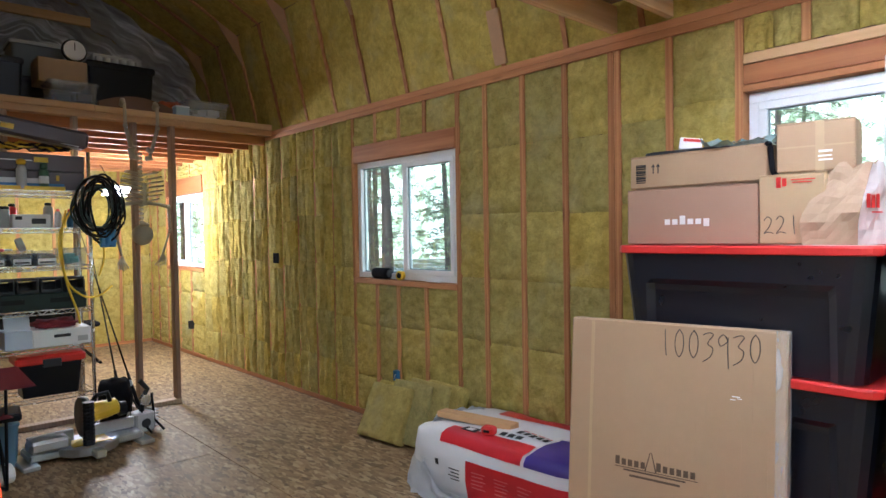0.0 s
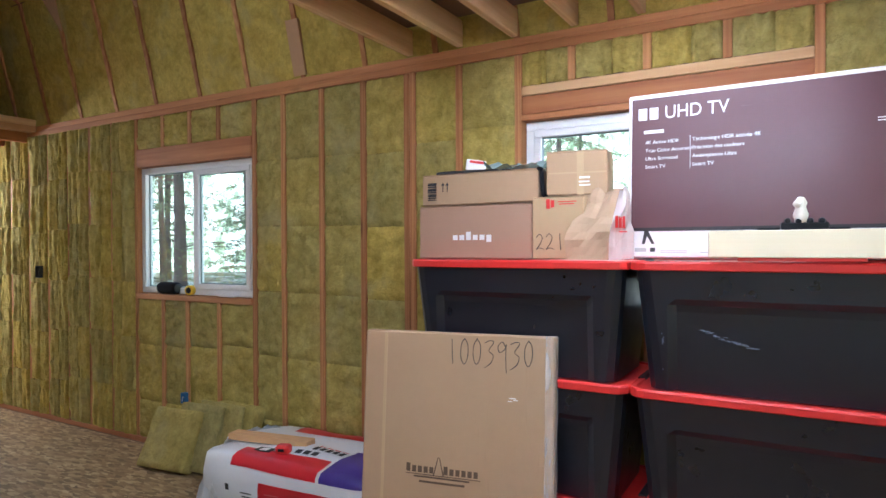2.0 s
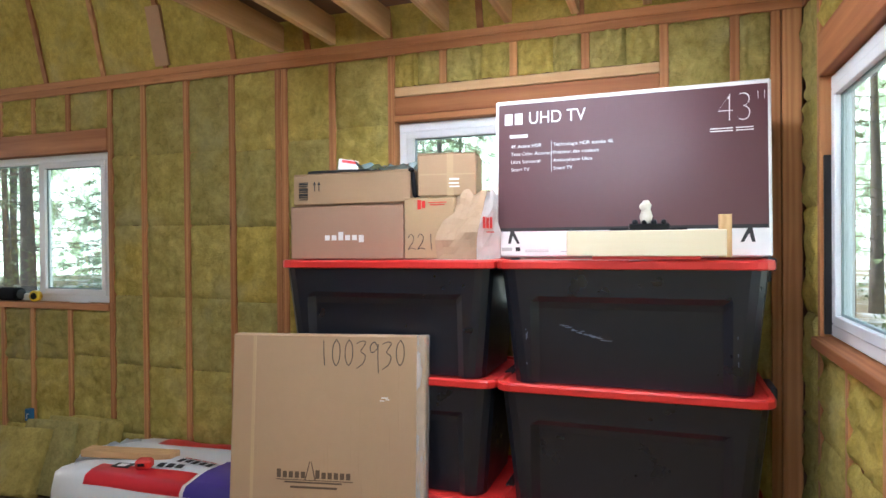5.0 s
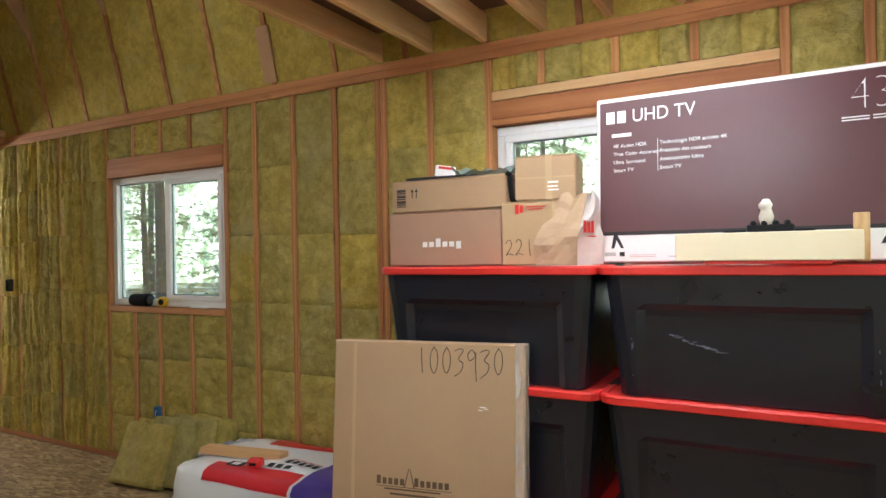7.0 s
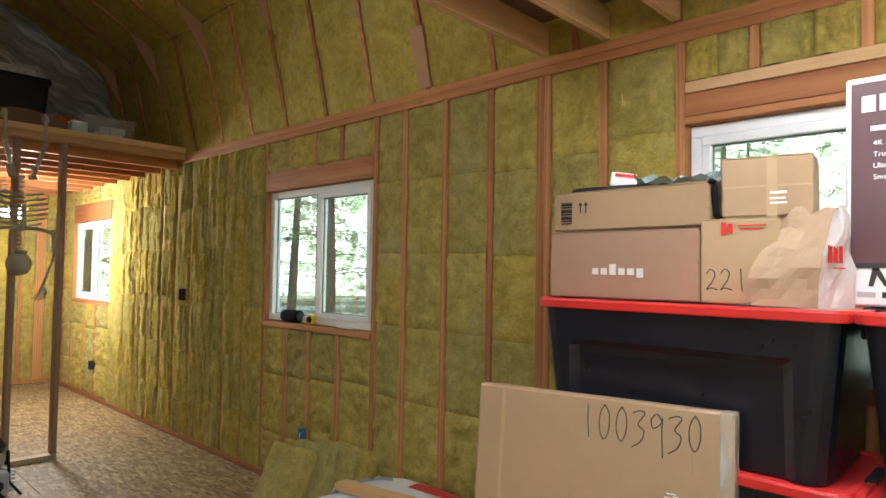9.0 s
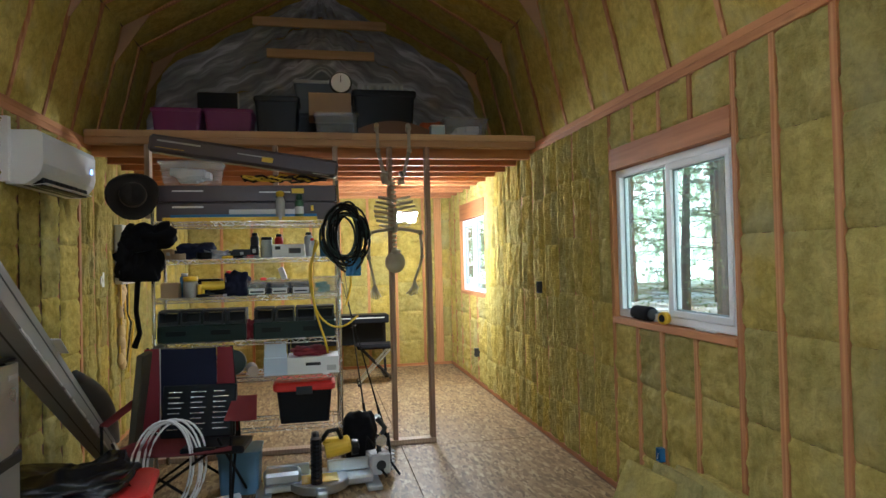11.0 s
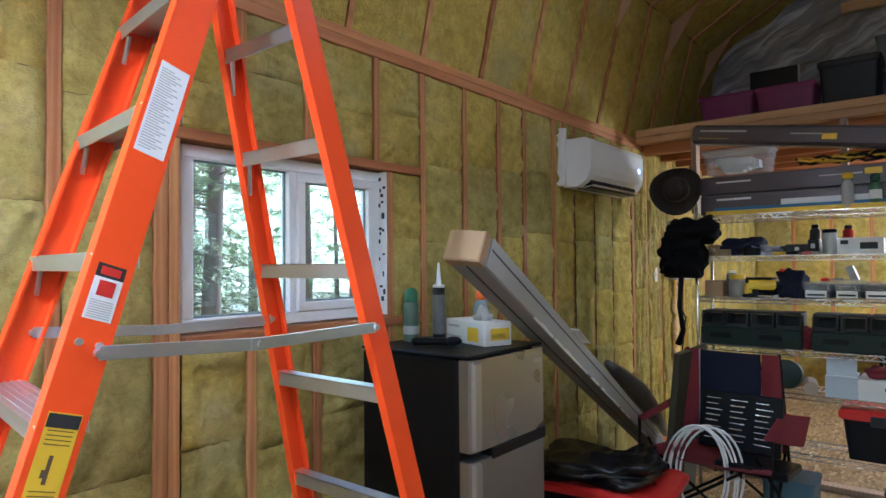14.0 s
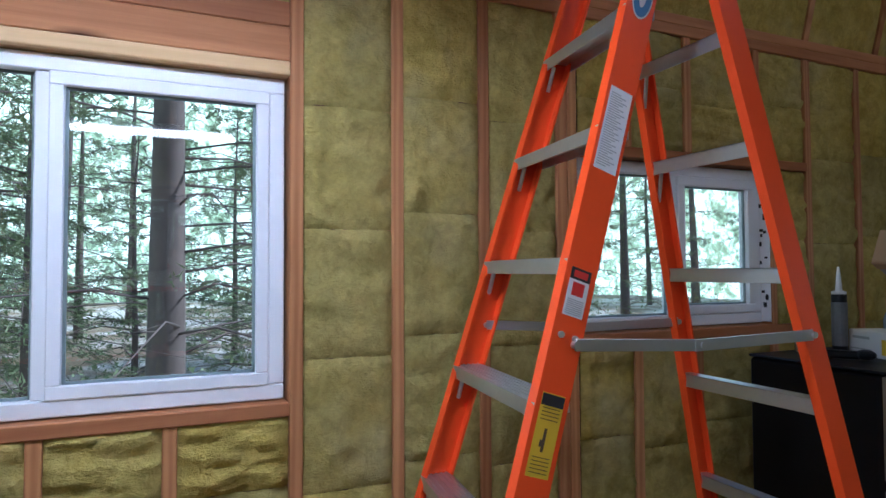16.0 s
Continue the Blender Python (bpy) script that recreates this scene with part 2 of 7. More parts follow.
def sheeting(name):
    """Thin plastic sheet with long folds that fall away to both sides of the ridge."""
    m, nt, b = nodes_of(name)
    b.inputs["Base Color"].default_value = (0.80, 0.81, 0.84, 1)
    b.inputs["Roughness"].default_value = 0.22
    tc, sp, cb = nt.nodes.new("ShaderNodeTexCoord"), nt.nodes.new("ShaderNodeSeparateXYZ"), nt.nodes.new("ShaderNodeCombineXYZ")
    nt.links.new(tc.outputs["Object"], sp.inputs[0])

    def mth(op, a, v):
        n = nt.nodes.new("ShaderNodeMath")
        n.operation = op
        for sock, x in zip(n.inputs, (a, v)):
            if hasattr(x, "links"):
                nt.links.new(x, sock)
            else:
                sock.default_value = x
        return n.outputs[0]
    ax = mth('ABSOLUTE', mth('SUBTRACT', sp.outputs[0], 1.475), 0)
    nt.links.new(mth('MULTIPLY', mth('ADD', mth('MULTIPLY', ax, 0.45), mth('MULTIPLY', sp.outputs[2], 0.9)), 11.0), cb.inputs[0])
    nt.links.new(mth('SUBTRACT', mth('MULTIPLY', ax, 0.9), mth('MULTIPLY', sp.outputs[2], 0.45)), cb.inputs[1])
    n = noise_tex(nt, cb.outputs[0], 1.0, 5, 0.55, 0.8)
    bump(nt, b, n, 0.9, 0.05)
    a = ramp(nt, n, [(0.35, (0.30, 0.30, 0.30)), (0.52, (0.5, 0.5, 0.5)), (0.64, (0.95, 0.95, 0.95))])
    nt.links.new(a, b.inputs["Alpha"])
    return m


SHEET = sheeting("plastic sheeting")
CLEAR = clear_plastic("clear tub plastic", (0.60, 0.64, 0.67), 0.30, 0.18)
PURPLE = plain("purple plastic", (0.19, 0.022, 0.115), 0.45, var=0.2)
BLUEPL = plain("blue plastic", (0.035, 0.16, 0.36), 0.4, var=0.15)
WHITEPL = plain("white plastic", (0.78, 0.79, 0.80), 0.35, var=0.05, bumps=0.02)
PAPERB = plain("brown paper", (0.42, 0.29, 0.18), 0.8, var=0.14, scale=14, bumps=0.3)
HOSE = plain("green rubber hose", (0.012, 0.03, 0.024), 0.45, var=0.3)
GASKET = plain("grey-green gasket", (0.22, 0.28, 0.28), 0.5, var=0.15)
FLASH = plain("black flashing tape", (0.012, 0.012, 0.013), 0.35, var=0.3, scale=25, bumps=0.5)


# ---- building helpers ----
def part(name, bm, mat, parent, label="", smooth=False, m=None):
    me = bpy.data.meshes.new(name)
    bmesh.ops.recalc_face_normals(bm, faces=bm.faces)
    bm.to_mesh(me)
    bm.free()
    me.materials.append(mat)
    if smooth:
        for p in me.polygons:
            p.use_smooth = True
    ob = new(name, me)
    if parent is not None:
        ob.parent = parent
    if m is not None:
        ob.matrix_basis = m
    if label:
        ob["label"] = label
    return ob


def thing(name, label, category, m=None, group="", kind=""):
    ob = new(name)
    ob.empty_display_size = 0.1
    if m is not None:
        ob.matrix_basis = m
    return tagged(ob, label, category, group, kind)


def bx(bm, x0, x1, y0, y1, z0, z1, bev=0.0, m=None):
    """A box between the given limits, its edges eased."""
    t = Matrix.Translation(((x0 + x1) / 2, (y0 + y1) / 2, (z0 + z1) / 2)) @ Matrix.Diagonal((abs(x1 - x0), abs(y1 - y0), abs(z1 - z0), 1))
    r = bmesh.ops.create_cube(bm, size=1, matrix=t)
    vs = r["verts"]
    if bev:
        es = list({e for v in vs for e in v.link_edges})
        r2 = bmesh.ops.bevel(bm, geom=es, offset=bev, segments=1, affect='EDGES')
        vs = list(r2["verts"])
    if m is not None:
        vs = list({v for v in vs})
        bmesh.ops.transform(bm, matrix=m, verts=vs)
    return bm


def box(x0, x1, y0, y1, z0, z1, bev=0.003):
    return bx(bmesh.new(), x0, x1, y0, y1, z0, z1, bev)


def cyl(bm, p, q, r, r2=None, seg=12, caps=True):
    p, q = Vector(p), Vector(q)
    d = q - p
    mm = Matrix.Translation((p + q) / 2) @ d.to_track_quat('Z', 'Y').to_matrix().to_4x4()
    bmesh.ops.create_cone(bm, cap_ends=caps, segments=seg, radius1=r, radius2=r if r2 is None else r2, depth=d.length, matrix=mm)
    return bm


def ball(bm, c, r, sc=(1, 1, 1), seg=12):
    bmesh.ops.create_uvsphere(bm, u_segments=seg, v_segments=max(6, seg // 2 + 2), radius=r, matrix=Matrix.Translation(c) @ Matrix.Diagonal((*sc, 1)))
    return bm


def tube(bm, pts, r, seg=8):
    """A round tube along points, with rings that follow the bends."""
    pts = [Vector(p) for p in pts]
    rings = []
    up = Vector((0.31, 0.17, 0.93))
    for i, p in enumerate(pts):
        d = (pts[min(i + 1, len(pts) - 1)] - pts[max(i - 1, 0)]).normalized()
        a = d.cross(up)
        if a.length < 1e-3:
            a = d.cross(Vector((1, 0, 0)))
        a.normalize()
        c = d.cross(a)
        rr = r[i] if isinstance(r, (list, tuple)) else r
        rings.append([bm.verts.new(p + (a * math.cos(2 * math.pi * k / seg) + c * math.sin(2 * math.pi * k / seg)) * rr) for k in range(seg)])
    for r0, r1 in zip(rings, rings[1:]):
        for k in range(seg):
            bm.faces.new((r0[k], r0[(k + 1) % seg], r1[(k + 1) % seg], r1[k]))
    bm.faces.new(rings[0])
    bm.faces.new(rings[-1])
    return bm


def lathe(bm, prof, c=(0, 0, 0), seg=16, m=None):
    """Turned shape from (radius, height) pairs about local z."""
    rings = []
    for r, z in prof:
        ring = []
        for k in range(seg):
            p = Vector((r * math.cos(2 * math.pi * k / seg), r * math.sin(2 * math.pi * k / seg), z))
            p = (m @ p if m is not None else p) + Vector(c)
            ring.append(bm.verts.new(p))
        rings.append(ring)
    for r0, r1 in zip(rings, rings[1:]):
        for k in range(seg):
            bm.faces.new((r0[k], r0[(k + 1) % seg], r1[(k + 1) % seg], r1[k]))
    bm.faces.new(rings[0])
    bm.faces.new(rings[-1])
    return bm


def loft(bm, sections, close=True):
    """Skin closed outlines, in order, and cap the ends."""
    rings = [[bm.verts.new(p) for p in s] for s in sections]
    n = len(rings[0])
    for a, b in zip(rings, rings[1:]):
        for k in range(n):
            bm.faces.new((a[k], a[(k + 1) % n], b[(k + 1) % n], b[k]))
    if close:
        bm.faces.new(rings[0])
        bm.faces.new(rings[-1])
    return bm


def rrect(w, d, r, z, cx=0, cy=0, n=3):
    """A rounded rectangle outline at height z."""
    out = []
    for sx, sy, a0 in ((1, 1, 0), (-1, 1, 90), (-1, -1, 180), (1, -1, 270)):
        for k in range(n + 1):
            a = radians(a0 + 90 * k / n)
            out.append(Vector((cx + sx * (w / 2 - r) + r * math.cos(a), cy + sy * (d / 2 - r) + r * math.sin(a), z)))
    return out


def words(name, text, size, mat, parent, m, depth=0.0006, stretch=1.0, label="", thin=0.0):
    """Lettering with the built-in font, turned into a mesh."""
    cu = bpy.data.curves.new(name, 'FONT')
    cu.body, cu.size, cu.extrude, cu.offset = text, size, depth, -thin * size / 0.16
    tmp = bpy.data.objects.new(name, cu)
    scene.collection.objects.link(tmp)
    dg = bpy.context.evaluated_depsgraph_get()
    me = bpy.data.meshes.new_from_object(tmp.evaluated_get(dg))
    bpy.data.objects.remove(tmp)
    me.materials.clear()
    me.materials.append(mat)
    ob = new(name, me)
    ob.parent = parent
    ob.matrix_basis = m @ Matrix.Diagonal((stretch, 1, 1, 1))
    if label:
        ob["label"] = label
    return ob


# ---- the shed: walls, floor, roof ----
EAST, WEST, SOUTH, NORTH = 3.29, -0.34, -0.35, 9.87
TOP = 2.45
MID = (EAST + WEST) / 2
rng = random.Random(4)


def batt_mesh(seed, bulge):
    """A soft pad one unit wide and high: pressed edges, uneven face towards +y."""
    r = random.Random(seed)
    bm = bmesh.new()
    nx, nz = 13, 18
    off = Vector((seed * 7.3, seed * 2.9, seed * 1.3))
    ridged = bulge > 0.0155
    rows = []
    for j in range(nz + 1):
        row = []
        for i in range(nx + 1):
            u, w = i / nx, j / nz
            edge = (0 if i in (0, nx) else 1) * ((0.8 if ridged else 0.45) if j in (0, nz) else 1)
            big = noise.noise(Vector((u * (5.0 if ridged else 2.6), w * (1.3 if ridged else 3.4), 0)) + off)
            fine = noise.noise(Vector((u * 6.5, w * 8.5, 3)) + off) + (0.4 if ridged else 0.6) * noise.noise(Vector((u * 12, w * 16, 8)) + off)
            d = edge * bulge * (0.55 + (1.3 if ridged else 0.75) * big + (0.62 if ridged else 1.15) * fine) - (0.006 if i in (0, nx) else 0) - ((0.003 if ridged else 0.007) if j in (0, nz) else 0)
            row.append(bm.verts.new((u + (r.random() - 0.5) * (0.018 if 0 < i < nx else 0.008), d, w + (r.random() - 0.5) * (0.014 if 0 < j < nz else 0.010))))
        rows.append(row)
    for j in range(nz):
        for i in range(nx):
            bm.faces.new((rows[j][i], rows[j + 1][i], rows[j + 1][i + 1], rows[j][i + 1]))
    me = bpy.data.meshes.new("batt")
    for f in bm.faces:
        f.smooth = True
    bm.to_mesh(me)
    bm.free()
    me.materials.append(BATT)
    return me


FLAT = [batt_mesh(s, 0.0154) for s in range(12)]
PUFFY = [batt_mesh(20 + s, 0.0185) for s in range(14)]


def batt(parent, u0, u1, z0, z1, puffy=False, v=-0.007):
    ob = new("batt", rng.choice(PUFFY if puffy else FLAT))
    ob.parent = parent
    flip = rng.random() < 0.5
    ob.matrix_basis = (Matrix.Translation((u1 if flip else u0, v, z0)) @ Matrix.Diagonal((-(u1 - u0) if flip else (u1 - u0), 1, z1 - z0, 1)))
    return ob


def member(parent, u0, u1, z0, z1, name="stud", v0=-0.088, v1=0.0, mat=None):
    """One piece of framing lumber in a wall."""
    lying = (u1 - u0) > (z1 - z0)
    bm = box(u0, u1, v0, v1, z0, z1, 0.003)
    return part(name, bm, mat or (FIRH if lying else FIR), parent)


def wall(name, m, u0, u1, openings, regions, label):
    """A framed wall seen from inside: sheathing outside, plates, studs and mineral wool between them."""
    bm = bmesh.new()
    us = sorted({u0 - 0.1, u1 + 0.1, *[o[0] for o in openings], *[o[1] for o in openings]})
    for a, b in zip(us, us[1:]):
        o = next((o for o in openings if o[0] <= a + 1e-6 and b <= o[1] + 1e-6), None)
        if o:
            bx(bm, a, b, -0.115, -0.09, 0, o[2])
            bx(bm, a, b, -0.115, -0.09, o[3], TOP + 0.2)
        else:
            bx(bm, a, b, -0.115, -0.09, 0, TOP + 0.2)
    w = part(name, bm, DARKOSB, None, m=m)
    tagged(w, label, "wall", kind="structure")
    member(w, u0, u1, 0.0, 0.04, "bottom_plate", v1=0.004)
    member(w, u0, u1, TOP, TOP + 0.042, "top_plate", v1=0.004)
    member(w, u0, u1, TOP + 0.043, TOP + 0.085, "top_plate", v1=0.002)
    for a, b, z0, z1, studs, seams, puffy, out in regions:
        edges = [a]
        for s in studs:
            s, wd = s if isinstance(s, tuple) else (s, 0.038)
            member(w, s - wd / 2, s + wd / 2, z0, z1, v1=out)
            edges += [s - wd / 2, s + wd / 2]
        edges.append(b)
        for e0, e1 in zip(edges[0::2], edges[1::2]):
            if e1 - e0 < 0.03:
                continue
            k = (rng.random() - 0.5) * 0.09
            split = 0.36 + 0.28 * rng.random()
            zs = [z0] + [z + k for z in seams if z0 + 0.1 < z + k < z1 - 0.1] + [z1]
            for c, d in zip(zs, zs[1:]):
                if puffy and e1 - e0 > 0.2:
                    mid = e0 + (e1 - e0) * split
                    batt(w, e0, mid, c, d, True, -0.003)
                    batt(w, mid, e1, c, d, True, -0.003)
                else:
                    batt(w, e0, e1, c, d, puffy)
    return w


def spaced(a, b, step=0.315):
    n = max(1, round((b - a) / step))
    return [a + (b - a) * k / n for k in range(1, n)]


SEAMS_E = [0.37, 0.79, 1.21, 1.635, 2.06]
SEAMS_W = [0.13, 0.51, 0.90, 1.295, 1.685, 2.06]
# east wall: u runs north
e = wall("wall_east", pose(EAST, 0, 0, 0, 0, 90), SOUTH, NORTH,
         [(0.21, 1.49, 1.13, 2.11), (3.42, 4.65, 1.13, 2.08), (7.88, 9.13, 1.11, 2.04)],
         [(SOUTH, 0.21, 0.04, TOP, [(-0.31, 0.075), (-0.25, 0.038), -0.094, (0.191, 0.038)], SEAMS_E, False, 0.0),
          (0.21, 1.49, 2.285, TOP, [0.533, 0.871, 1.229], [], True, 0.0),
          (0.21, 1.49, 0.04, 1.09, [0.533, 0.871, 1.229], SEAMS_E, False, 0.0),
          (1.49, 3.42, 0.04, TOP, [1.511, 1.856, (2.152, 0.036), (2.192, 0.036), 2.50, 2.82, 3.14, 3.40], SEAMS_E, False, 0.0),
          (3.42, 4.65, 2.218, TOP, [3.75, 4.05, 4.35], [], False, -0.004),
          (3.42, 4.65, 0.04, 1.09, [3.75, 4.08, 4.35], SEAMS_E, False, 0.0),
          (4.65, 7.88, 0.04, TOP, [4.67] + [4.67 + 0.305 * k for k in range(1, 10)] + [7.86], SEAMS_E, True, -0.008),
          (7.88, 9.13, 2.25, TOP, [8.3, 8.7], [], False, 0.0),
          (7.88, 9.13, 0.04, 1.07, [8.3, 8.7], SEAMS_E, False, 0.0),
          (9.13, NORTH, 0.04, TOP, [9.15, 9.5, 9.80], SEAMS_E, False, 0.0)],
         "stud wall of reddish fir filled with olive-yellow mineral wool")
for a, b, z0, z1, hd, sl in ((0.21, 1.49, 1.13, 2.11, ((2.11, 2.142), (2.142, 2.235), (2.237, 2.285)), 0), (3.42, 4.65, 1.13, 2.08, ((2.08, 2.218),), 0), (7.88, 9.13, 1.11, 2.04, ((2.04, 2.25),), 0)):
    for c, d in hd:
        member(e, a, b, c, d - 0.002, "header", v1=0.003 if d > 2.2 else 0.006, mat=PINE if d > 2.28 else None)
    member(e, a, b, z0 - 0.04, z0, "rough_sill", v1=0.008)
# west wall: u runs south
wv = wall("wall_west", pose(WEST, 0, 0, 0, 0, -90), -NORTH, -SOUTH,
          [(-1.20, 0.05, 1.15, 2.11), (-3.19, -2.23, 1.30, 1.95)],
          [(0.05, -SOUTH, 0.04, TOP, [0.07, 0.3], SEAMS_W, False, 0.0),
           (-1.20, 0.05, 2.33, TOP, [-0.882, -0.568, -0.25], [], False, 0.0),
           (-1.20, 0.05, 0.04, 1.11, [-0.882, -0.568, -0.25], SEAMS_W, False, 0.0),
           (-2.23, -1.20, 0.04, TOP, [(-2.2, 0.038), (-2.155, 0.045), -1.845, -1.538, (-1.221, 0.04)], SEAMS_W, False, 0.0),
           (-3.42, -2.23, 1.99, TOP, [-3.13, -2.75, -2.45], [2.2], False, 0.0),
           (-3.19, -2.23, 0.04, 1.26, [-2.79, -2.49], SEAMS_W, False, 0.0),
           (-3.42, -3.19, 0.04, 1.95, [(-3.21, 0.038)], SEAMS_W, False, 0.0),
           (-4.75, -3.42, 0.04, TOP, [-4.715, -4.36, -4.09, -3.775, -3.44], SEAMS_W, False, 0.0),
           (-5.95, -4.75, 2.36, TOP, [-5.6, -5.3, -5.0, -4.8], [], False, 0.0),
           (-5.95, -4.75, 0.04, 2.36, [-5.6, -5.3, -5.0], SEAMS_W, False, -0.02),
           (-NORTH, -5.95, 0.04, TOP, [-9.6] + [-9.3 + 0.305 * k for k in range(0, 11)] + [(-5.97, 0.045)], SEAMS_W, True, 0.0)],
          "stud wall of fir and yellow mineral wool with two windows")
member(wv, -1.20, 0.05, 2.11, 2.150, "header", v1=0.006, mat=PINE)
member(wv, -1.20, 0.05, 2.152, 2.254, "header", v1=0.004)
member(wv, -1.20, 0.05, 2.256, 2.33, "header", v1=0.002)
member(wv, -1.20, 0.05, 1.11, 1.15, "rough_sill", v1=0.008)
member(wv, -3.42, -2.16, 1.952, 1.99, "header", v1=0.008)
member(wv, -3.42, -2.23, 1.26, 1.298, "rough_sill", v1=0.008)
# south wall: u runs east
sw = wall("wall_south", pose(0, SOUTH, 0), WEST, EAST, [(1.55, 3.0, 1.13, 2.09)],
          [(WEST, 1.55, 0.04, TOP, [-0.31] + [0.0 + 0.31 * k for k in range(0, 5)] + [1.53], SEAMS_E, False, 0.0),
           (1.55, 3.0, 2.25, TOP, [2.0, 2.5], [], False, 0.0),
           (1.55, 3.0, 0.04, 1.09, [1.9, 2.27, 2.64], SEAMS_E, False, 0.0),
           (3.0, EAST, 0.04, TOP, [(3.02, 0.04)], SEAMS_E, False, 0.0)],
          "stud end wall of fir with yellow mineral wool")
member(sw, 1.55, 3.0, 2.09, 2.25, "header", v1=0.004)
member(sw, 1.55, 3.0, 1.09, 1.13, "rough_sill", v1=0.03)
# north wall: u runs west
nw = wall("wall_north", pose(0, NORTH, 0, 0, 0, 180), -EAST, -WEST, [],
          [(-EAST, -WEST, 0.04, TOP, [(-3.12, 0.11)] + [-2.9 + 0.4 * k for k in range(0, 8)], SEAMS_E, False, 0.0)],
          "far stud wall with yellow mineral wool, brightly lit")


def window_unit(name, m, w, h, label, sash_right=True):
    """A white vinyl slider: u to one side, +y inward, origin at the opening's lower corner."""
    t = thing(name, label, "window", m, kind="structure")
    f, d0, d1 = 0.045, -0.10, -0.035
    fr = bmesh.new()
    for a in ((0, w, 0, f), (0, w, h - f, h), (0, f, f, h - f), (w - f, w, f, h - f)):
        bx(fr, a[0], a[1], d0, d1, a[2], a[3], 0.004)
    bx(fr, w / 2 - 0.024, w / 2 + 0.024, d0 + 0.004, d1 - 0.008, f, h - f, 0.003)
    part("window_frame", fr, VINYL, t)
    s0, s1 = (w / 2 + 0.01, w - f) if sash_right else (f, w / 2 - 0.01)
    sa = bmesh.new()
    k = 0.036
    for a in ((s0, s1, f, f + k), (s0, s1, h - f - k, h - f), (s0, s0 + k, f + k, h - f - k), (s1 - k, s1, f + k, h - f - k)):
        bx(sa, a[0], a[1], d0 + 0.02, d1 + 0.006, a[2], a[3], 0.003)
    part("sash", sa, VINYL, t)
    g = GASKET
    o0, o1 = (f, w / 2 - 0.024) if sash_right else (w / 2 + 0.024, w - f)
    for nm, a, b, z0, z1, dd in (("pane", o0, o1, f, h - f, -0.08), ("pane", s0 + k, s1 - k, f + k, h - f - k, -0.06)):
        p = part(nm, box(a, b, dd, dd + 0.004, z0, z1, 0), GLASS, t, "clear glass pane")
        p.visible_shadow = False
        gk = bmesh.new()
        for c in ((a, b, z0, z0 + 0.008), (a, b, z1 - 0.008, z1), (a, a + 0.008, z0, z1), (b - 0.008, b, z0, z1)):
            bx(gk, c[0], c[1], dd + 0.005, dd + 0.012, c[2], c[3])
        part("gasket", gk, g, t)
    return t


window_unit("window_1", pose(EAST, 0.22, 1.135, 0, 0, 90), 1.26, 0.97, "white vinyl sliding window behind stacked boxes")
window_unit("window_2", pose(EAST, 3.43, 1.135, 0, 0, 90), 1.21, 0.94, "white vinyl sliding window looking on pine trees", sash_right=False)
window_unit("window_3", pose(EAST, 7.89, 1.115, 0, 0, 90), 1.23, 0.92, "small white vinyl window beside the far corner")
window_unit("window_4", pose(WEST, 3.18, 1.305, 0, 0, -90), 0.94, 0.64, "white vinyl window behind the ladder", sash_right=False)
window_unit("window_5", pose(WEST, 1.19, 1.155, 0, 0, -90), 1.23, 0.95, "white vinyl sliding window with pines outside", sash_right=False)
window_unit("window_6", pose(1.56, SOUTH, 1.135), 1.43, 0.95, "white vinyl window in the end wall")
tape = part("flashing_tape", box(2.985, 2.999, -0.09, -0.012, 1.14, 1.80, 0.002), FLASH, sw, "black flashing tape")

rj = random.Random(21)
tj = part("jamb_tape", box(-3.178, -3.172, -0.088, 0.009, 1.31, 1.945, 0.001), WHITEPL, wv, "white flashing tape on the window jamb")
bm = bmesh.new()
for k in range(34):
    z, d = rj.uniform(1.33, 1.93), rj.uniform(-0.07, 0.0)
    bx(bm, -3.1715, -3.1685, d - 0.008 * rj.random() - 0.003, d + 0.004 + 0.008 * rj.random(), z, z + 0.006 + 0.022 * rj.random(), 0.001)
part("smear", bm, FLASH, tj, "black adhesive smears")["kind"] = "stuff"

# floor of strand-board sheets
floor_ob = part("floor", box(WEST - 0.1, EAST + 0.1, SOUTH - 0.1, NORTH + 0.1, -0.12, -0.022, 0), DARKOSB, None)
tagged(floor_ob, "tan strand-board floor with sheet joints", "floor", kind="structure")
for i in range(3):
    for j in range(6):
        x0, x1 = WEST - 0.1 + 1.24 * i, min(EAST + 0.1, WEST - 0.1 + 1.24 * (i + 1))
        off = 0.0 if i % 2 else -1.0
        y0, y1 = max(SOUTH - 0.1, SOUTH + off + 2.44 * j), min(NORTH + 0.1, SOUTH + off + 2.44 * (j + 1))
        if y1 - y0 > 0.1:
            part("sheet", box(x0 + 0.002, x1 - 0.002, y0 + 0.002, y1 - 0.002, -0.021, 0.0, 0.002), OSB, floor_ob)

# gambrel roof
KNEE_W, KNEE_Z, RIDGE_Z, PLATE_Z = 1.60, 3.50, 4.41, TOP + 0.086
RISE = (RIDGE_Z - KNEE_Z) / KNEE_W
HALF = (EAST - WEST) / 2


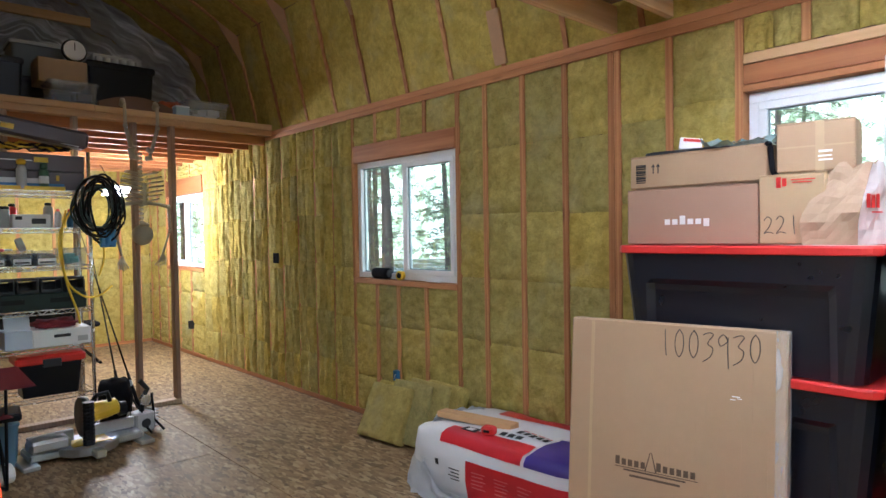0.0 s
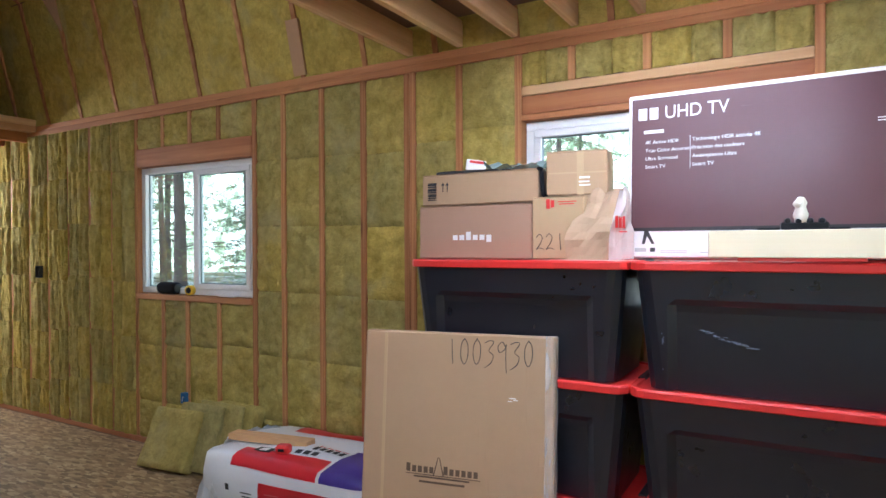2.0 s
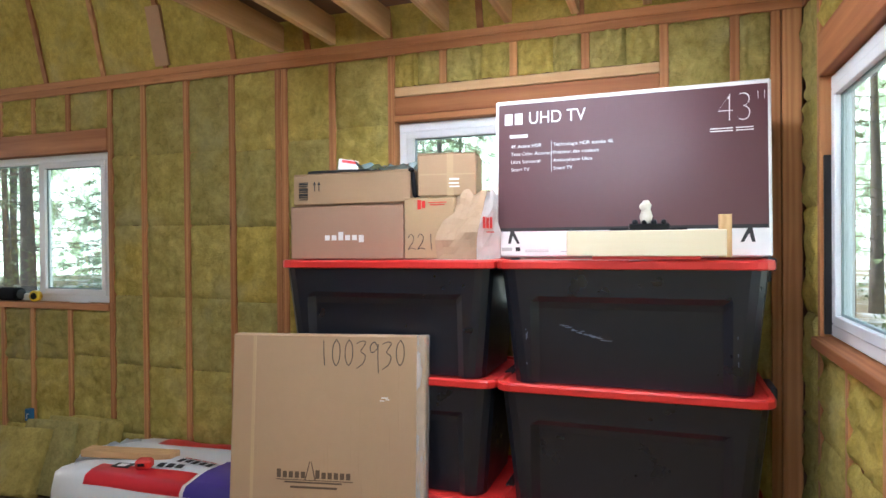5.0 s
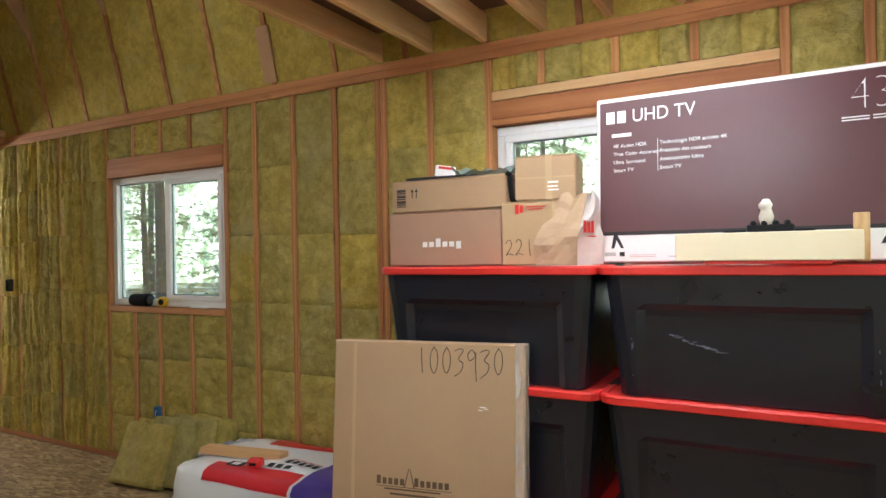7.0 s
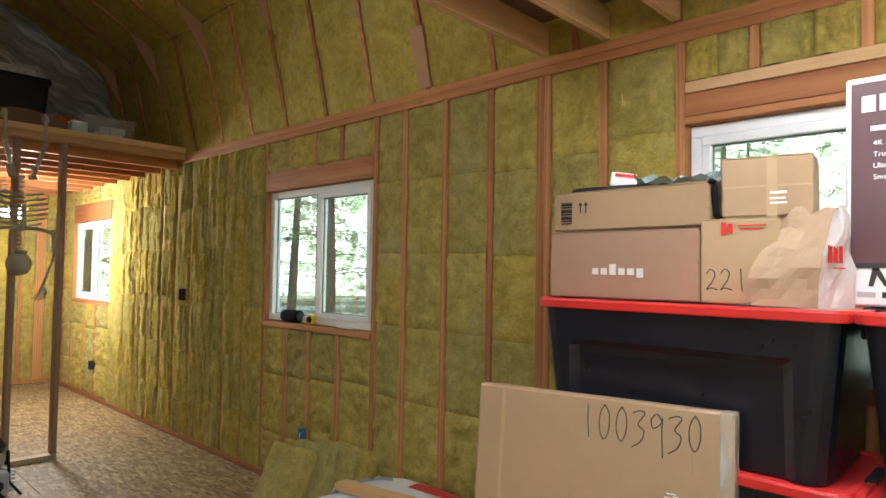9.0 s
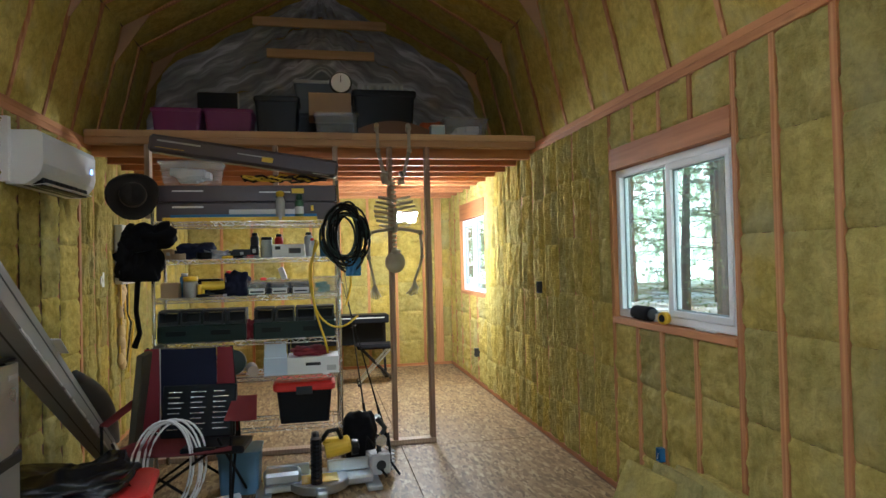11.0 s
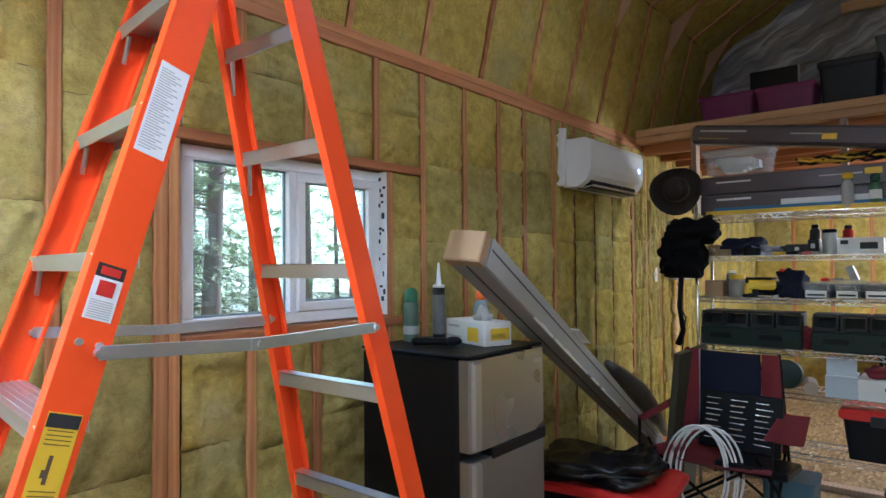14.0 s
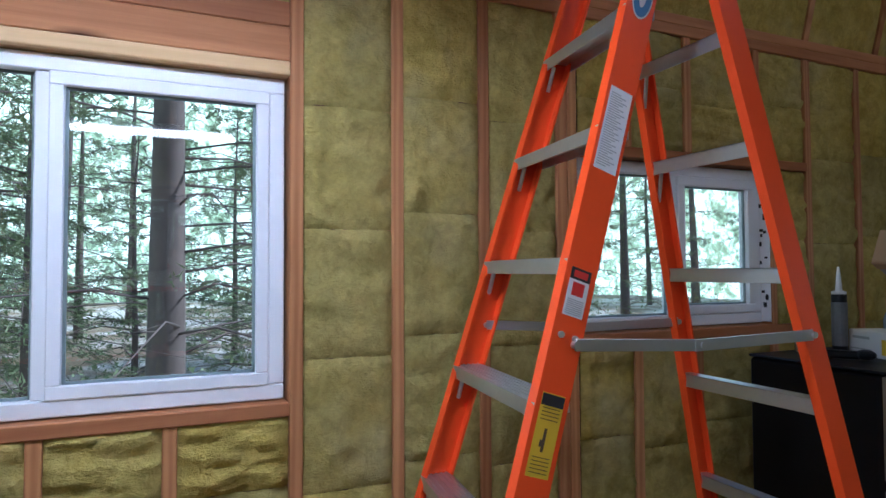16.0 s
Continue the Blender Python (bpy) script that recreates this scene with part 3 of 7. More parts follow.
def roof_point(side, s, out=0.0):
    """s 0..1 up the lower slope, 1..2 up the upper one; out: outward offset."""
    if s <= 1:
        o = HALF + 0.02 + (KNEE_W - HALF - 0.02) * s
        z = PLATE_Z + (KNEE_Z - PLATE_Z) * s
        n = Vector((KNEE_Z - PLATE_Z, 0, HALF + 0.02 - KNEE_W)).normalized()
    else:
        o = KNEE_W * (2 - s)
        z = KNEE_Z + (RIDGE_Z - KNEE_Z) * (s - 1)
        n = Vector((RIDGE_Z - KNEE_Z, 0, KNEE_W)).normalized()
    return Vector((MID + side * (o + n.x * out), 0, z + n.z * out))


bm = bmesh.new()
shell = [roof_point(-1, 0, 0.12), roof_point(-1, 1, 0.13), roof_point(1, 2, 0.13), roof_point(1, 1, 0.13), roof_point(1, 0, 0.12)]
inner = [roof_point(-1, 0, 0.10), roof_point(-1, 1, 0.11), roof_point(1, 2, 0.11), roof_point(1, 1, 0.11), roof_point(1, 0, 0.10)]
outl = shell + inner[::-1]
loft(bm, [[Vector((p.x, y, p.z)) for p in outl] for y in (SOUTH - 0.15, NORTH + 0.15)])
roof = part("roof", bm, DARKOSB, None)
tagged(roof, "gambrel roof lined with yellow mineral wool between rafters", "roof", kind="structure")
# gable ends close the roof
for nm, y0, y1 in (("gable_south", SOUTH - 0.12, SOUTH - 0.01), ("gable_north", NORTH + 0.01, NORTH + 0.12)):
    bm = bmesh.new()
    loft(bm, [[Vector((p.x, y, p.z)) for p in [roof_point(-1, 0, 0.12), roof_point(-1, 1, 0.12), roof_point(1, 2, 0.12), roof_point(1, 1, 0.12), roof_point(1, 0, 0.12)]] for y in (y0, y1)])
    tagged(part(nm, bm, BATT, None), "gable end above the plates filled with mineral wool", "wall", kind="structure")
# rafters, gussets and roof batts
RAFTERS = [0.07 + 0.485 * k for k in range(-0, 21)]
for side in (-1, 1):
    for y in RAFTERS:
        for s0, s1 in ((0, 1), (1, 2)):
            a0, a1, b1, b0 = roof_point(side, s0), roof_point(side, s1 - (0.0 if s1 == 1 else 0.005)), roof_point(side, s1 - (0.0 if s1 == 1 else 0.005), 0.10), roof_point(side, s0, 0.10)
            if s0 == 1:
                a0, b0 = roof_point(side, 1.0001), roof_point(side, 1.0001, 0.10)
            bm = bmesh.new()
            loft(bm, [[Vector((p.x, y + o, p.z)) for p in (a0, a1, b1, b0)] for o in (-0.016, 0.016)])
            part("rafter", bm, FIR, roof)
        if RAFTERS.index(y) % 2 and y > 3.6:
            bm = bmesh.new()
            g = [roof_point(side, 0.70, -0.012), roof_point(side, 0.70), roof_point(side, 1.0), roof_point(side, 1.12), roof_point(side, 1.12, -0.015)]
            loft(bm, [[Vector((p.x, y + o, p.z)) for p in g] for o in (-0.032, -0.019)])
            part("gusset", bm, PLY, roof, "plywood gusset plate")
bm = bmesh.new()
g = [roof_point(1, 0.02, -0.006), roof_point(1, 0.36, -0.006), roof_point(1, 0.36, 0.02), roof_point(1, 0.02, 0.02)]
loft(bm, [[Vector((p.x, yy, p.z)) for p in g] for yy in (2.945, 3.045)])
part("splice_plate", bm, PLY, roof, "plywood splice plate nailed over a rafter")
bm = bmesh.new()
r2 = random.Random(9)
for side in (-1, 1):
    for y0, y1 in zip([SOUTH] + RAFTERS, RAFTERS + [NORTH]):
        for s0, s1, n in ((0, 1, 6), (1, 2, 9)):
            rows = []
            for j in range(n + 1):
                s = s0 + (s1 - s0) * j / n
                s = min(max(s, s0 + 1e-4), s1)
                row = []
                for i in range(4):
                    out = (0.010 if i in (0, 3) else 0.004 - 0.022 * r2.random()) + (0.010 if j in (2, 4, 6) else 0)
                    p = roof_point(side, s, out)
                    row.append(bm.verts.new((p.x, y0 + 0.017 + (y1 - y0 - 0.034) * i / 3, p.z)))
                rows.append(row)
            for r0, r1 in zip(rows, rows[1:]):
                for i in range(3):
                    bm.faces.new((r0[i], r0[i + 1], r1[i + 1], r1[i]))
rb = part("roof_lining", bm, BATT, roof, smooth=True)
rb["kind"] = "stuff"


def joist_floor(name, y0, y1, first, step, z, label, mat):
    """A loft floor: boards on joists across the shed."""
    t = part(name, box(WEST + 0.06, EAST - 0.06, y0, y1, z + 0.141, z + 0.16, 0), DARKOSB, None)
    tagged(t, label, "loft", kind="structure")
    y = first
    while y < y1 - 0.04:
        part("joist", box(WEST + 0.01, EAST - 0.01, y - 0.019, y + 0.019, z, z + 0.14, 0.003), mat, t)
        y += step
    return t


LOFT_Z = 2.405
joist_floor("loft_south", SOUTH, 2.215, -0.057, 0.316, PLATE_Z + 0.002, "low loft floor of dark boards on fir joists", PINE)
joist_floor("loft_north", 6.14, NORTH, 6.21, 0.38, LOFT_Z, "storage loft floor on closely spaced fir joists", FIRH)
# partition framing under the north loft
pt = thing("loft_front_frame", "open fir stud partition carrying the loft beam", "partition", kind="structure")
part("beam", box(WEST + 0.006, EAST - 0.006, 6.045, 6.135, 2.482, 2.535, 0.004), PINE, pt)
part("beam", box(WEST + 0.006, 1.7, 6.04, 6.13, 2.537, 2.592, 0.004), PINE, pt)
part("beam", box(1.702, EAST - 0.006, 6.043, 6.133, 2.537, 2.590, 0.004), PINE, pt)
for x in (0.112, 1.078, 1.555, 2.005, 2.322):
    z0 = 0.04 if x > 1.1 else 1.9
    part("post", box(x - 0.02, x + 0.02, 6.046, 6.134, z0, 2.48, 0.003), POSTW, pt)
part("plate", box(1.94, 2.345, 6.046, 6.134, 0.0, 0.038, 0.003), POSTW, pt)
part("plate", box(WEST + 0.01, 1.6, 6.046, 6.134, 0.0, 0.038, 0.003), POSTW, pt)
# collar ties and plastic sheeting behind the stored boxes
for y, z, w in ((7.42, 4.0, 1.36), (7.46, 3.69, 1.1)):
    t = part("collar_tie", box(MID - w / 2, MID + w / 2, y - 0.018, y + 0.018, z - 0.045, z + 0.045, 0.003), PINE, None)
    tagged(t, "pale pine collar tie across the roof", "beam", kind="structure")
bm = bmesh.new()
r3 = random.Random(12)
rows = []
NZ, NXs = 30, 60
for j in range(NZ + 1):
    s = 2 * j / NZ * 0.985
    a = roof_point(1, s, -0.01)
    o, z = a.x - MID, a.z
    rows.append([bm.verts.new((MID + o * (2 * i / NXs - 1), 7.55 + 0.05 * math.sin(abs(i - NXs / 2) * 0.9 - j * 1.3) + 0.03 * math.sin(abs(i - NXs / 2) * 1.9 + j * 0.6) + 0.03 * r3.random(), z)) for i in range(NXs + 1)])
for r0, r1 in zip(rows, rows[1:]):
    for i in range(NXs):
        bm.faces.new((r0[i], r0[i + 1], r1[i + 1], r1[i]))
ps = part("plastic_sheet", bm, SHEET, None, smooth=True)
tagged(ps, "wrinkled translucent plastic sheet hung across the loft", "plastic sheet")

# ---- lamps the place has, and added fill lamps ----
TUBE_GLOW = glow("LED tube", (1, 0.97, 0.92), 14)
lp = thing("hanging_lamp", "small white LED panel lamp hung in the far room", "lamp", pose(2.40, 8.1, 2.03, -48, 0, 12))
part("housing", box(-0.145, 0.145, -0.075, 0.075, 0.0, 0.025, 0.006), WHITEPL, lp)
part("panel", box(-0.135, 0.135, -0.065, 0.065, -0.006, 0.0, 0), glow("LED panel", (1, 0.98, 0.93), 60), lp)
bm = bmesh.new()
tube(bm, [(0, 0, 0.02), (0.01, 0.02, 0.2), (0.0, 0.0, 0.5)], 0.004)
part("cord", bm, BLACKM, lp)
lm = new("LED_light", bpy.data.lights.new("LED_light", 'POINT'))
lm.data.shadow_soft_size, lm.data.energy, lm.data.color = 0.16, 75, (1, 0.93, 0.80)
lm.matrix_world = pose(2.40, 7.98, 1.86)

# east one placed from its window reflection; west and ridge ones added as fill
for x, y, z, watts in ((2.35, 0.70, 2.50, 5), (0.55, 0.70, 2.50, 15.5), (1.475, 3.15, 3.62, 4.5)):
    sl = thing("shop_light", "long white LED shop light hung under the roof framing, two of three added as fill", "lamp", pose(x, y, z), "shop lights")
    part("housing", box(-0.06, 0.06, -0.61, 0.61, 0.0, 0.035, 0.006), WHITEPL, sl)
    for dx in (-0.03, 0.03):
        bm = bmesh.new()
        cyl(bm, (dx, -0.59, -0.016), (dx, 0.59, -0.016), 0.014, seg=10)
        part("tube", bm, TUBE_GLOW, sl, "glowing LED tube", smooth=True)
    if z > 3:
        for dy in (-0.5, 0.5):
            part("hanger", cyl(bmesh.new(), (0, dy, 0.035), (0, dy, RIDGE_Z - z), 0.003, seg=6), CHROME, sl)
        # the ridge lamp is added fill and throws light all round
        sm = new("ridge_light", bpy.data.lights.new("ridge_light", 'POINT'))
        sm.data.shadow_soft_size, sm.data.energy, sm.data.color = 0.22, watts, (0.97, 0.985, 1.0)
        sm.matrix_world = pose(x, y, z - 0.32)
        continue
    sm = new("shop_light_area", bpy.data.lights.new("shop_light_area", 'AREA'))
    sm.data.shape, sm.data.size, sm.data.size_y, sm.data.energy, sm.data.color = 'RECTANGLE', 0.10, 1.2, watts, (0.97, 0.985, 1.0)
    sm.matrix_world = look((x, y, z - 0.04), (x, y, 0))


# ---- things by the east wall ----
def carton(name, sx, sy, sz, mat, label, m, tape=True, group="", open_top=False):
    """A cardboard carton: origin at the middle of its base; the front faces -x."""
    t = thing(name, label, "box", m, group)
    part("body", box(-sx / 2, sx / 2, -sy / 2, sy / 2, 0, sz - 0.004, 0.005), mat, t)
    fl = bmesh.new()
    bx(fl, -sx / 2 + 0.001, -0.002, -sy / 2 + 0.001, sy / 2 - 0.001, sz - 0.004, sz, 0.0015)
    bx(fl, 0.002, sx / 2 - 0.001, -sy / 2 + 0.001, sy / 2 - 0.001, sz - 0.004, sz, 0.0015)
    part("flap", fl, mat, t)
    if tape:
        tp = bmesh.new()
        bx(tp, -0.024, 0.024, -sy / 2 - 0.0015, sy / 2 + 0.0015, sz, sz + 0.0012)
        bx(tp, -0.024, 0.024, -sy / 2 - 0.0018, -sy / 2 - 0.0005, sz - 0.07, sz)
        bx(tp, -0.024, 0.024, sy / 2 + 0.0005, sy / 2 + 0.0018, sz - 0.07, sz)
        part("tape", tp, CARDL if mat is not CARDL else CARD, t, "strip of packing tape")
    return t


def bars(name, parent, mat, rows, face="x-", at=0.0, label=""):
    """Printed bars on a face: rows of (u0, u1, z0, z1)."""
    bm = bmesh.new()
    for u0, u1, z0, z1 in rows:
        if face == "x-":
            bx(bm, at - 0.0012, at, u0, u1, z0, z1)
        elif face == "y-":
            bx(bm, u0, u1, at - 0.0012, at, z0, z1)
        elif face == "x+":
            bx(bm, at, at + 0.0012, u0, u1, z0, z1)
        else:
            bx(bm, u0, u1, z0, z1, at, at + 0.0012)
    ob = part(name, bm, mat, parent, label)
    if len(rows) > 1:
        ob["kind"] = "stuff"
    return ob


STROKES = {"0": [(0.55, 1), (0.25, 0.75), (0.2, 0.3), (0.5, 0), (0.8, 0.3), (0.8, 0.75), (0.5, 1)], "1": [(0.5, 1), (0.52, 0.5), (0.6, 0)],
           "2": [(0.1, 0.78), (0.4, 1), (0.75, 0.8), (0.55, 0.4), (0.1, 0.02), (0.45, 0.1), (0.95, 0.02)],
           "3": [(0.1, 0.92), (0.55, 1.02), (0.85, 0.95), (0.45, 0.6), (0.82, 0.42), (0.65, 0.1), (0.1, -0.12)],
           "9": [(0.78, 0.8), (0.5, 1), (0.15, 0.8), (0.3, 0.55), (0.75, 0.72), (0.82, 0.9), (0.8, 0.4), (0.86, -0.3)]}


def smooth_line(pts, n=5):
    P = [Vector(p) for p in pts]
    out = []
    for i in range(len(P) - 1):
        p0, p1, p2, p3 = P[max(i - 1, 0)], P[i], P[i + 1], P[min(i + 2, len(P) - 1)]
        for j in range(n):
            u = j / n
            out.append(0.5 * ((2 * p1) + (p2 - p0) * u + (2 * p0 - 5 * p1 + 4 * p2 - p3) * u * u + (3 * p1 - p0 - 3 * p2 + p3) * u ** 3))
    return out + [P[-1]]


def handwriting(name, text, parent, x, y, z, w, h, rad, mat, label):
    """Pen figures on a face that looks west, running towards -y."""
    bm = bmesh.new()
    r = random.Random(len(text))
    for k, ch in enumerate(text):
        sc, dz = r.uniform(0.9, 1.08), r.uniform(-0.03, 0.03)
        tube(bm, smooth_line([(x, y - w * (k + 0.92 * u), z + h * (dz + sc * v)) for u, v in STROKES[ch]]), rad, 5)
    part(name, bm, mat, parent, label)


FACE_W = Matrix(((0, 0, -1, 0), (-1, 0, 0, 0), (0, 1, 0, 0), (0, 0, 0, 1)))   # lettering read from the west


def soft_box(sx, sy, sz, seed, lump=0.03, power=5):
    bm = bmesh.new()
    bmesh.ops.create_cube(bm, size=1)
    bmesh.ops.subdivide_edges(bm, edges=bm.edges[:], cuts=9, use_grid_fill=True)
    off = Vector((seed * 3.1, seed * 1.7, seed))
    for v in bm.verts:
        p = v.co * 2
        l = (abs(p.x) ** power + abs(p.y) ** power + abs(p.z) ** power) ** (1 / power)
        p = p / l
        n = noise.noise(p * 1.8 + off) * lump * 2 + noise.noise(p * 5 + off) * lump * 0.7
        d = p.normalized()
        v.co = Vector((p.x * sx / 2, p.y * sy / 2, (p.z * 0.5 + 0.5) * sz)) + d * n
        v.co.z = max(v.co.z, 0.002)
    return bm


def tote_parts(t, L=0.99, W=0.56, H=0.475):
    top = H - 0.03
    def outline(w, l, z, d):
        r, yp, pts = 0.062, 0.325, []
        for sg in (1, -1):
            pts += [Vector((sg * w / 2, sg * (-l / 2 + r), z)), Vector((sg * w / 2, sg * (-yp - 0.03), z)), Vector((sg * (w / 2 - d), sg * -yp, z)),
                    Vector((sg * (w / 2 - d), sg * yp, z)), Vector((sg * w / 2, sg * (yp + 0.03), z))]
            for k in range(4):
                a = radians(30 * k)
                pts.append(Vector((sg * (w / 2 - r + r * math.cos(a)), sg * (l / 2 - r + r * math.sin(a)), z)))
            pts.append(Vector((0, sg * l / 2, z)))
            for k in range(3):
                a = radians(90 + 30 * k)
                pts.append(Vector((sg * (-w / 2 + r + r * math.cos(a)), sg * (l / 2 - r + r * math.sin(a)), z)))
        return pts

    bm = bmesh.new()
    loft(bm, [outline(W * (0.86 + 0.095 * z / top), L * (0.868 + 0.092 * z / top), z, d)
              for z, d in ((0.0, 0.022), (0.29, 0.022), (0.315, 0.018), (0.338, 0.0), (top, 0.0))])
    part("tub", bm, TOTEPL, t)
    bm = bmesh.new()
    loft(bm, [rrect(W * 0.985, L * 0.99, 0.06, H - 0.034), rrect(W, L, 0.065, H - 0.03), rrect(W, L, 0.065, H - 0.008), rrect(W * 0.985, L * 0.99, 0.06, H), rrect(W * 0.93, L * 0.955, 0.05, H), rrect(W * 0.92, L * 0.95, 0.05, H - 0.008)])
    part("lid", bm, REDPL, t, "scuffed red lid")
    for sy in (-1, 1):
        bm = bmesh.new()
        bx(bm, -0.085, 0.085, sy * L / 2 - 0.022, sy * L / 2 + 0.008, H - 0.045, H + 0.004, 0.006)
        bx(bm, -0.07, 0.07, sy * L / 2 - 0.006, sy * L / 2 + 0.012, H - 0.085, H - 0.045, 0.005)
        part("latch", bm, GREYPL, t, "dark grey latch")


TOTE = None
for x, y, lab, jig in ((2.975, 1.312, "large black tote with a red lid under cardboard boxes", 0.6), (2.965, 0.325, "large black tote with a red lid under the television box", -0.8)):
    for k in range(3):
        mm = pose(x + (0.006 * k), y, 0.4725 * k, 0, 0, jig * (1 - 0.6 * k))
        lb = lab if k == 2 else "large black tote with a red lid in a stack of three"
        if TOTE is None:
            TOTE = thing("storage_tote", lb, "tote", mm, "stacked totes")
            tote_parts(TOTE)
        else:
            c = copy_thing(TOTE, mm)
            c["label"] = lb
rs = random.Random(14)
sf = bmesh.new()
for k in range(26):
    u = k / 25
    y, z, w = 0.235 - 0.17 * u + rs.gauss(0, 0.003), 0.222 - 0.055 * u + rs.gauss(0, 0.004), 0.004 + 0.007 * rs.random()
    bx(sf, -0.2325, -0.2312, y - w, y + w, z, z + 0.0016 + 0.002 * rs.random())
for k in range(14):
    y = rs.choice((-0.372, 0.372)) + rs.gauss(0, 0.006)
    z = rs.uniform(0.06, 0.36)
    bx(sf, -0.2535, -0.252, y, y + 0.003, z, z + 0.02 * rs.random() + 0.004)
part("scuff", sf, plain("scratched plastic", (0.13, 0.16, 0.23), 0.6), c, "pale scratches")["kind"] = "stuff"
LIDZ = 0.4725 * 2 + 0.475

# cartons on the north stack
c = carton("cardboard_box", 0.36, 0.555, 0.238, CARDP, "pinkish brown shipping carton under a flat carton", pose(2.99, 1.525, LIDZ + 0.002, 0, 0, 0.6), group="cartons on the tote")
bars("brand_mark", c, WHITEP, [(0.098 - 0.19 + 0.0335 * k, 0.098 - 0.19 + 0.0335 * k + 0.024, 0.083 - (0.009 if k == 0 else 0), 0.106 + (0.014 if k == 3 else 0)) for k in range(6)], "x-", -0.1815)
c = carton("cardboard_box", 0.34, 0.585, 0.142, CARD, "flat brown carton with a barcode and arrows", pose(2.99, 1.50, LIDZ + 0.243, 0, 0.8, -0.8), group="cartons on the tote")
bars("barcode", c, INK, [(0.215, 0.262, 0.024 + 0.0085 * k, 0.0275 + 0.0085 * k + 0.002 * (k % 3)) for k in range(10)], "x-", -0.1715)
ar = bmesh.new()
for yy in (0.180, 0.157):
    bx(ar, -0.1722, -0.1712, yy - 0.0022, yy + 0.0022, 0.062, 0.092)
    v = [ar.verts.new((-0.1722, yy + a, z)) for a, z in ((-0.009, 0.09), (0.009, 0.09), (0, 0.105))]
    ar.faces.new(v)
part("arrows", ar, INK, c)
c = carton("cardboard_box", 0.26, 0.225, 0.262, CARDL, "tan carton with a number written in marker", pose(2.945, 1.132, LIDZ + 0.002, 0, 0, 1.5), group="cartons on the tote")
handwriting("marker_number", "221", c, -0.1305, 0.098, 0.04, 0.043, 0.068, 0.0016, INK, "221 in black marker")
bars("stamp", c, REDPL, [(0.015, 0.03, 0.215, 0.245), (0.034, 0.05, 0.21, 0.25), (-0.07, -0.005, 0.226, 0.23), (-0.08, 0.0, 0.236, 0.24)], "x-", -0.1315)
c = carton("cardboard_box", 0.22, 0.25, 0.182, CARD, "small brown carton sealed with clear tape", pose(2.95, 1.075, LIDZ + 0.268, 0, 0, 9), group="cartons on the tote")
bars("address_sheet", c, WHITEP, [(-0.055, -0.012, 0.066, 0.074), (-0.053, -0.010, 0.05, 0.056), (-0.056, -0.012, 0.036, 0.042)], "x-", -0.1115, "white printed strips")
bars("tape_front", c, CARDL, [(-0.03, -0.002, 0.0, 0.18), (-0.12, 0.12, 0.088, 0.094)], "x-", -0.1105)
# plastic pouch and a small white pack on the flat carton
ml = thing("padded_mailer", "flat dark grey padded mailer lying on a carton", "mailer", pose(2.93, 1.56, LIDZ + 0.386, 0, 0, 6))
part("pad", soft_box(0.2, 0.36, 0.016, 3, 0.003, 6), GREYPL, ml, smooth=True)
st = thing("black_strap", "black webbing strap hanging between cartons", "strap", pose(2.83, 1.19, LIDZ + 0.262))
part("webbing", tube(bmesh.new(), smooth_line([(0.0, 0.03, 0.12), (-0.02, 0.01, 0.115), (-0.022, 0.004, 0.06), (-0.015, 0.0, 0.01), (0.03, 0.0, 0.006)]), 0.010, 6), BLACKF, st)
pk = thing("plastic_pouch", "crumpled clear plastic pouch lying on a carton", "pouch", pose(2.91, 1.33, LIDZ + 0.388, 0, 0, 12))
bm = bmesh.new()
bmesh.ops.create_grid(bm, x_segments=8, y_segments=14, size=0.5)
for v in bm.verts:
    v.co = Vector((v.co.x * 0.2, v.co.y * 0.30, 0.018 + 0.03 * noise.noise(v.co * 9)))
part("film", bm, clear_plastic("teal pouch film", (0.30, 0.42, 0.42), 0.75, 0.2), pk, smooth=True)
pk = thing("small_pack", "small white and red retail pack", "pack", pose(2.88, 1.545, LIDZ + 0.398, 8, 0, 25))
part("card", box(-0.02, 0.02, -0.045, 0.045, 0, 0.05, 0.004), WHITEP, pk)
bars("print", pk, REDPL, [(-0.04, 0.03, 0.034, 0.046)], "x-", -0.0205)


# paper shopping bag: one tan gusset side and one white printed face towards the room
bag = thing("paper_bag", "creased brown and white paper shopping bag, top folded over", "paper bag", pose(2.86, 0.968, LIDZ + 0.002, 0, 0, -15))


def bag_skin(z, shrink, grow=0.0):
    """Outline of the bag at height z: pinched, creased and leaning as it rises."""
    hw, hd = 0.096 * (1 - 0.25 * shrink) + grow, 0.095 * (1 - 0.55 * shrink) + grow
    out = []
    for k in range(28):
        side, f = divmod(k, 7)
        f = f / 7 * 2 - 1
        x, y = ((-hd, -f * hw), (f * hd, -hw), (hd, f * hw), (-f * hd, hw))[side]
        n = noise.noise(Vector((x * 17, y * 17, z * 16 + 3.1))) * 0.02 * min(1, z / 0.05) + noise.noise(Vector((x * 40, y * 40, z * 38))) * 0.004
        d = Vector((x, y, 0)).normalized() * n
        out.append(Vector((x + 0.04 * shrink, y - 0.02 * shrink, z + 0.05 * shrink * noise.noise(Vector((x * 22, y * 22, 7))))) + d)
    return out


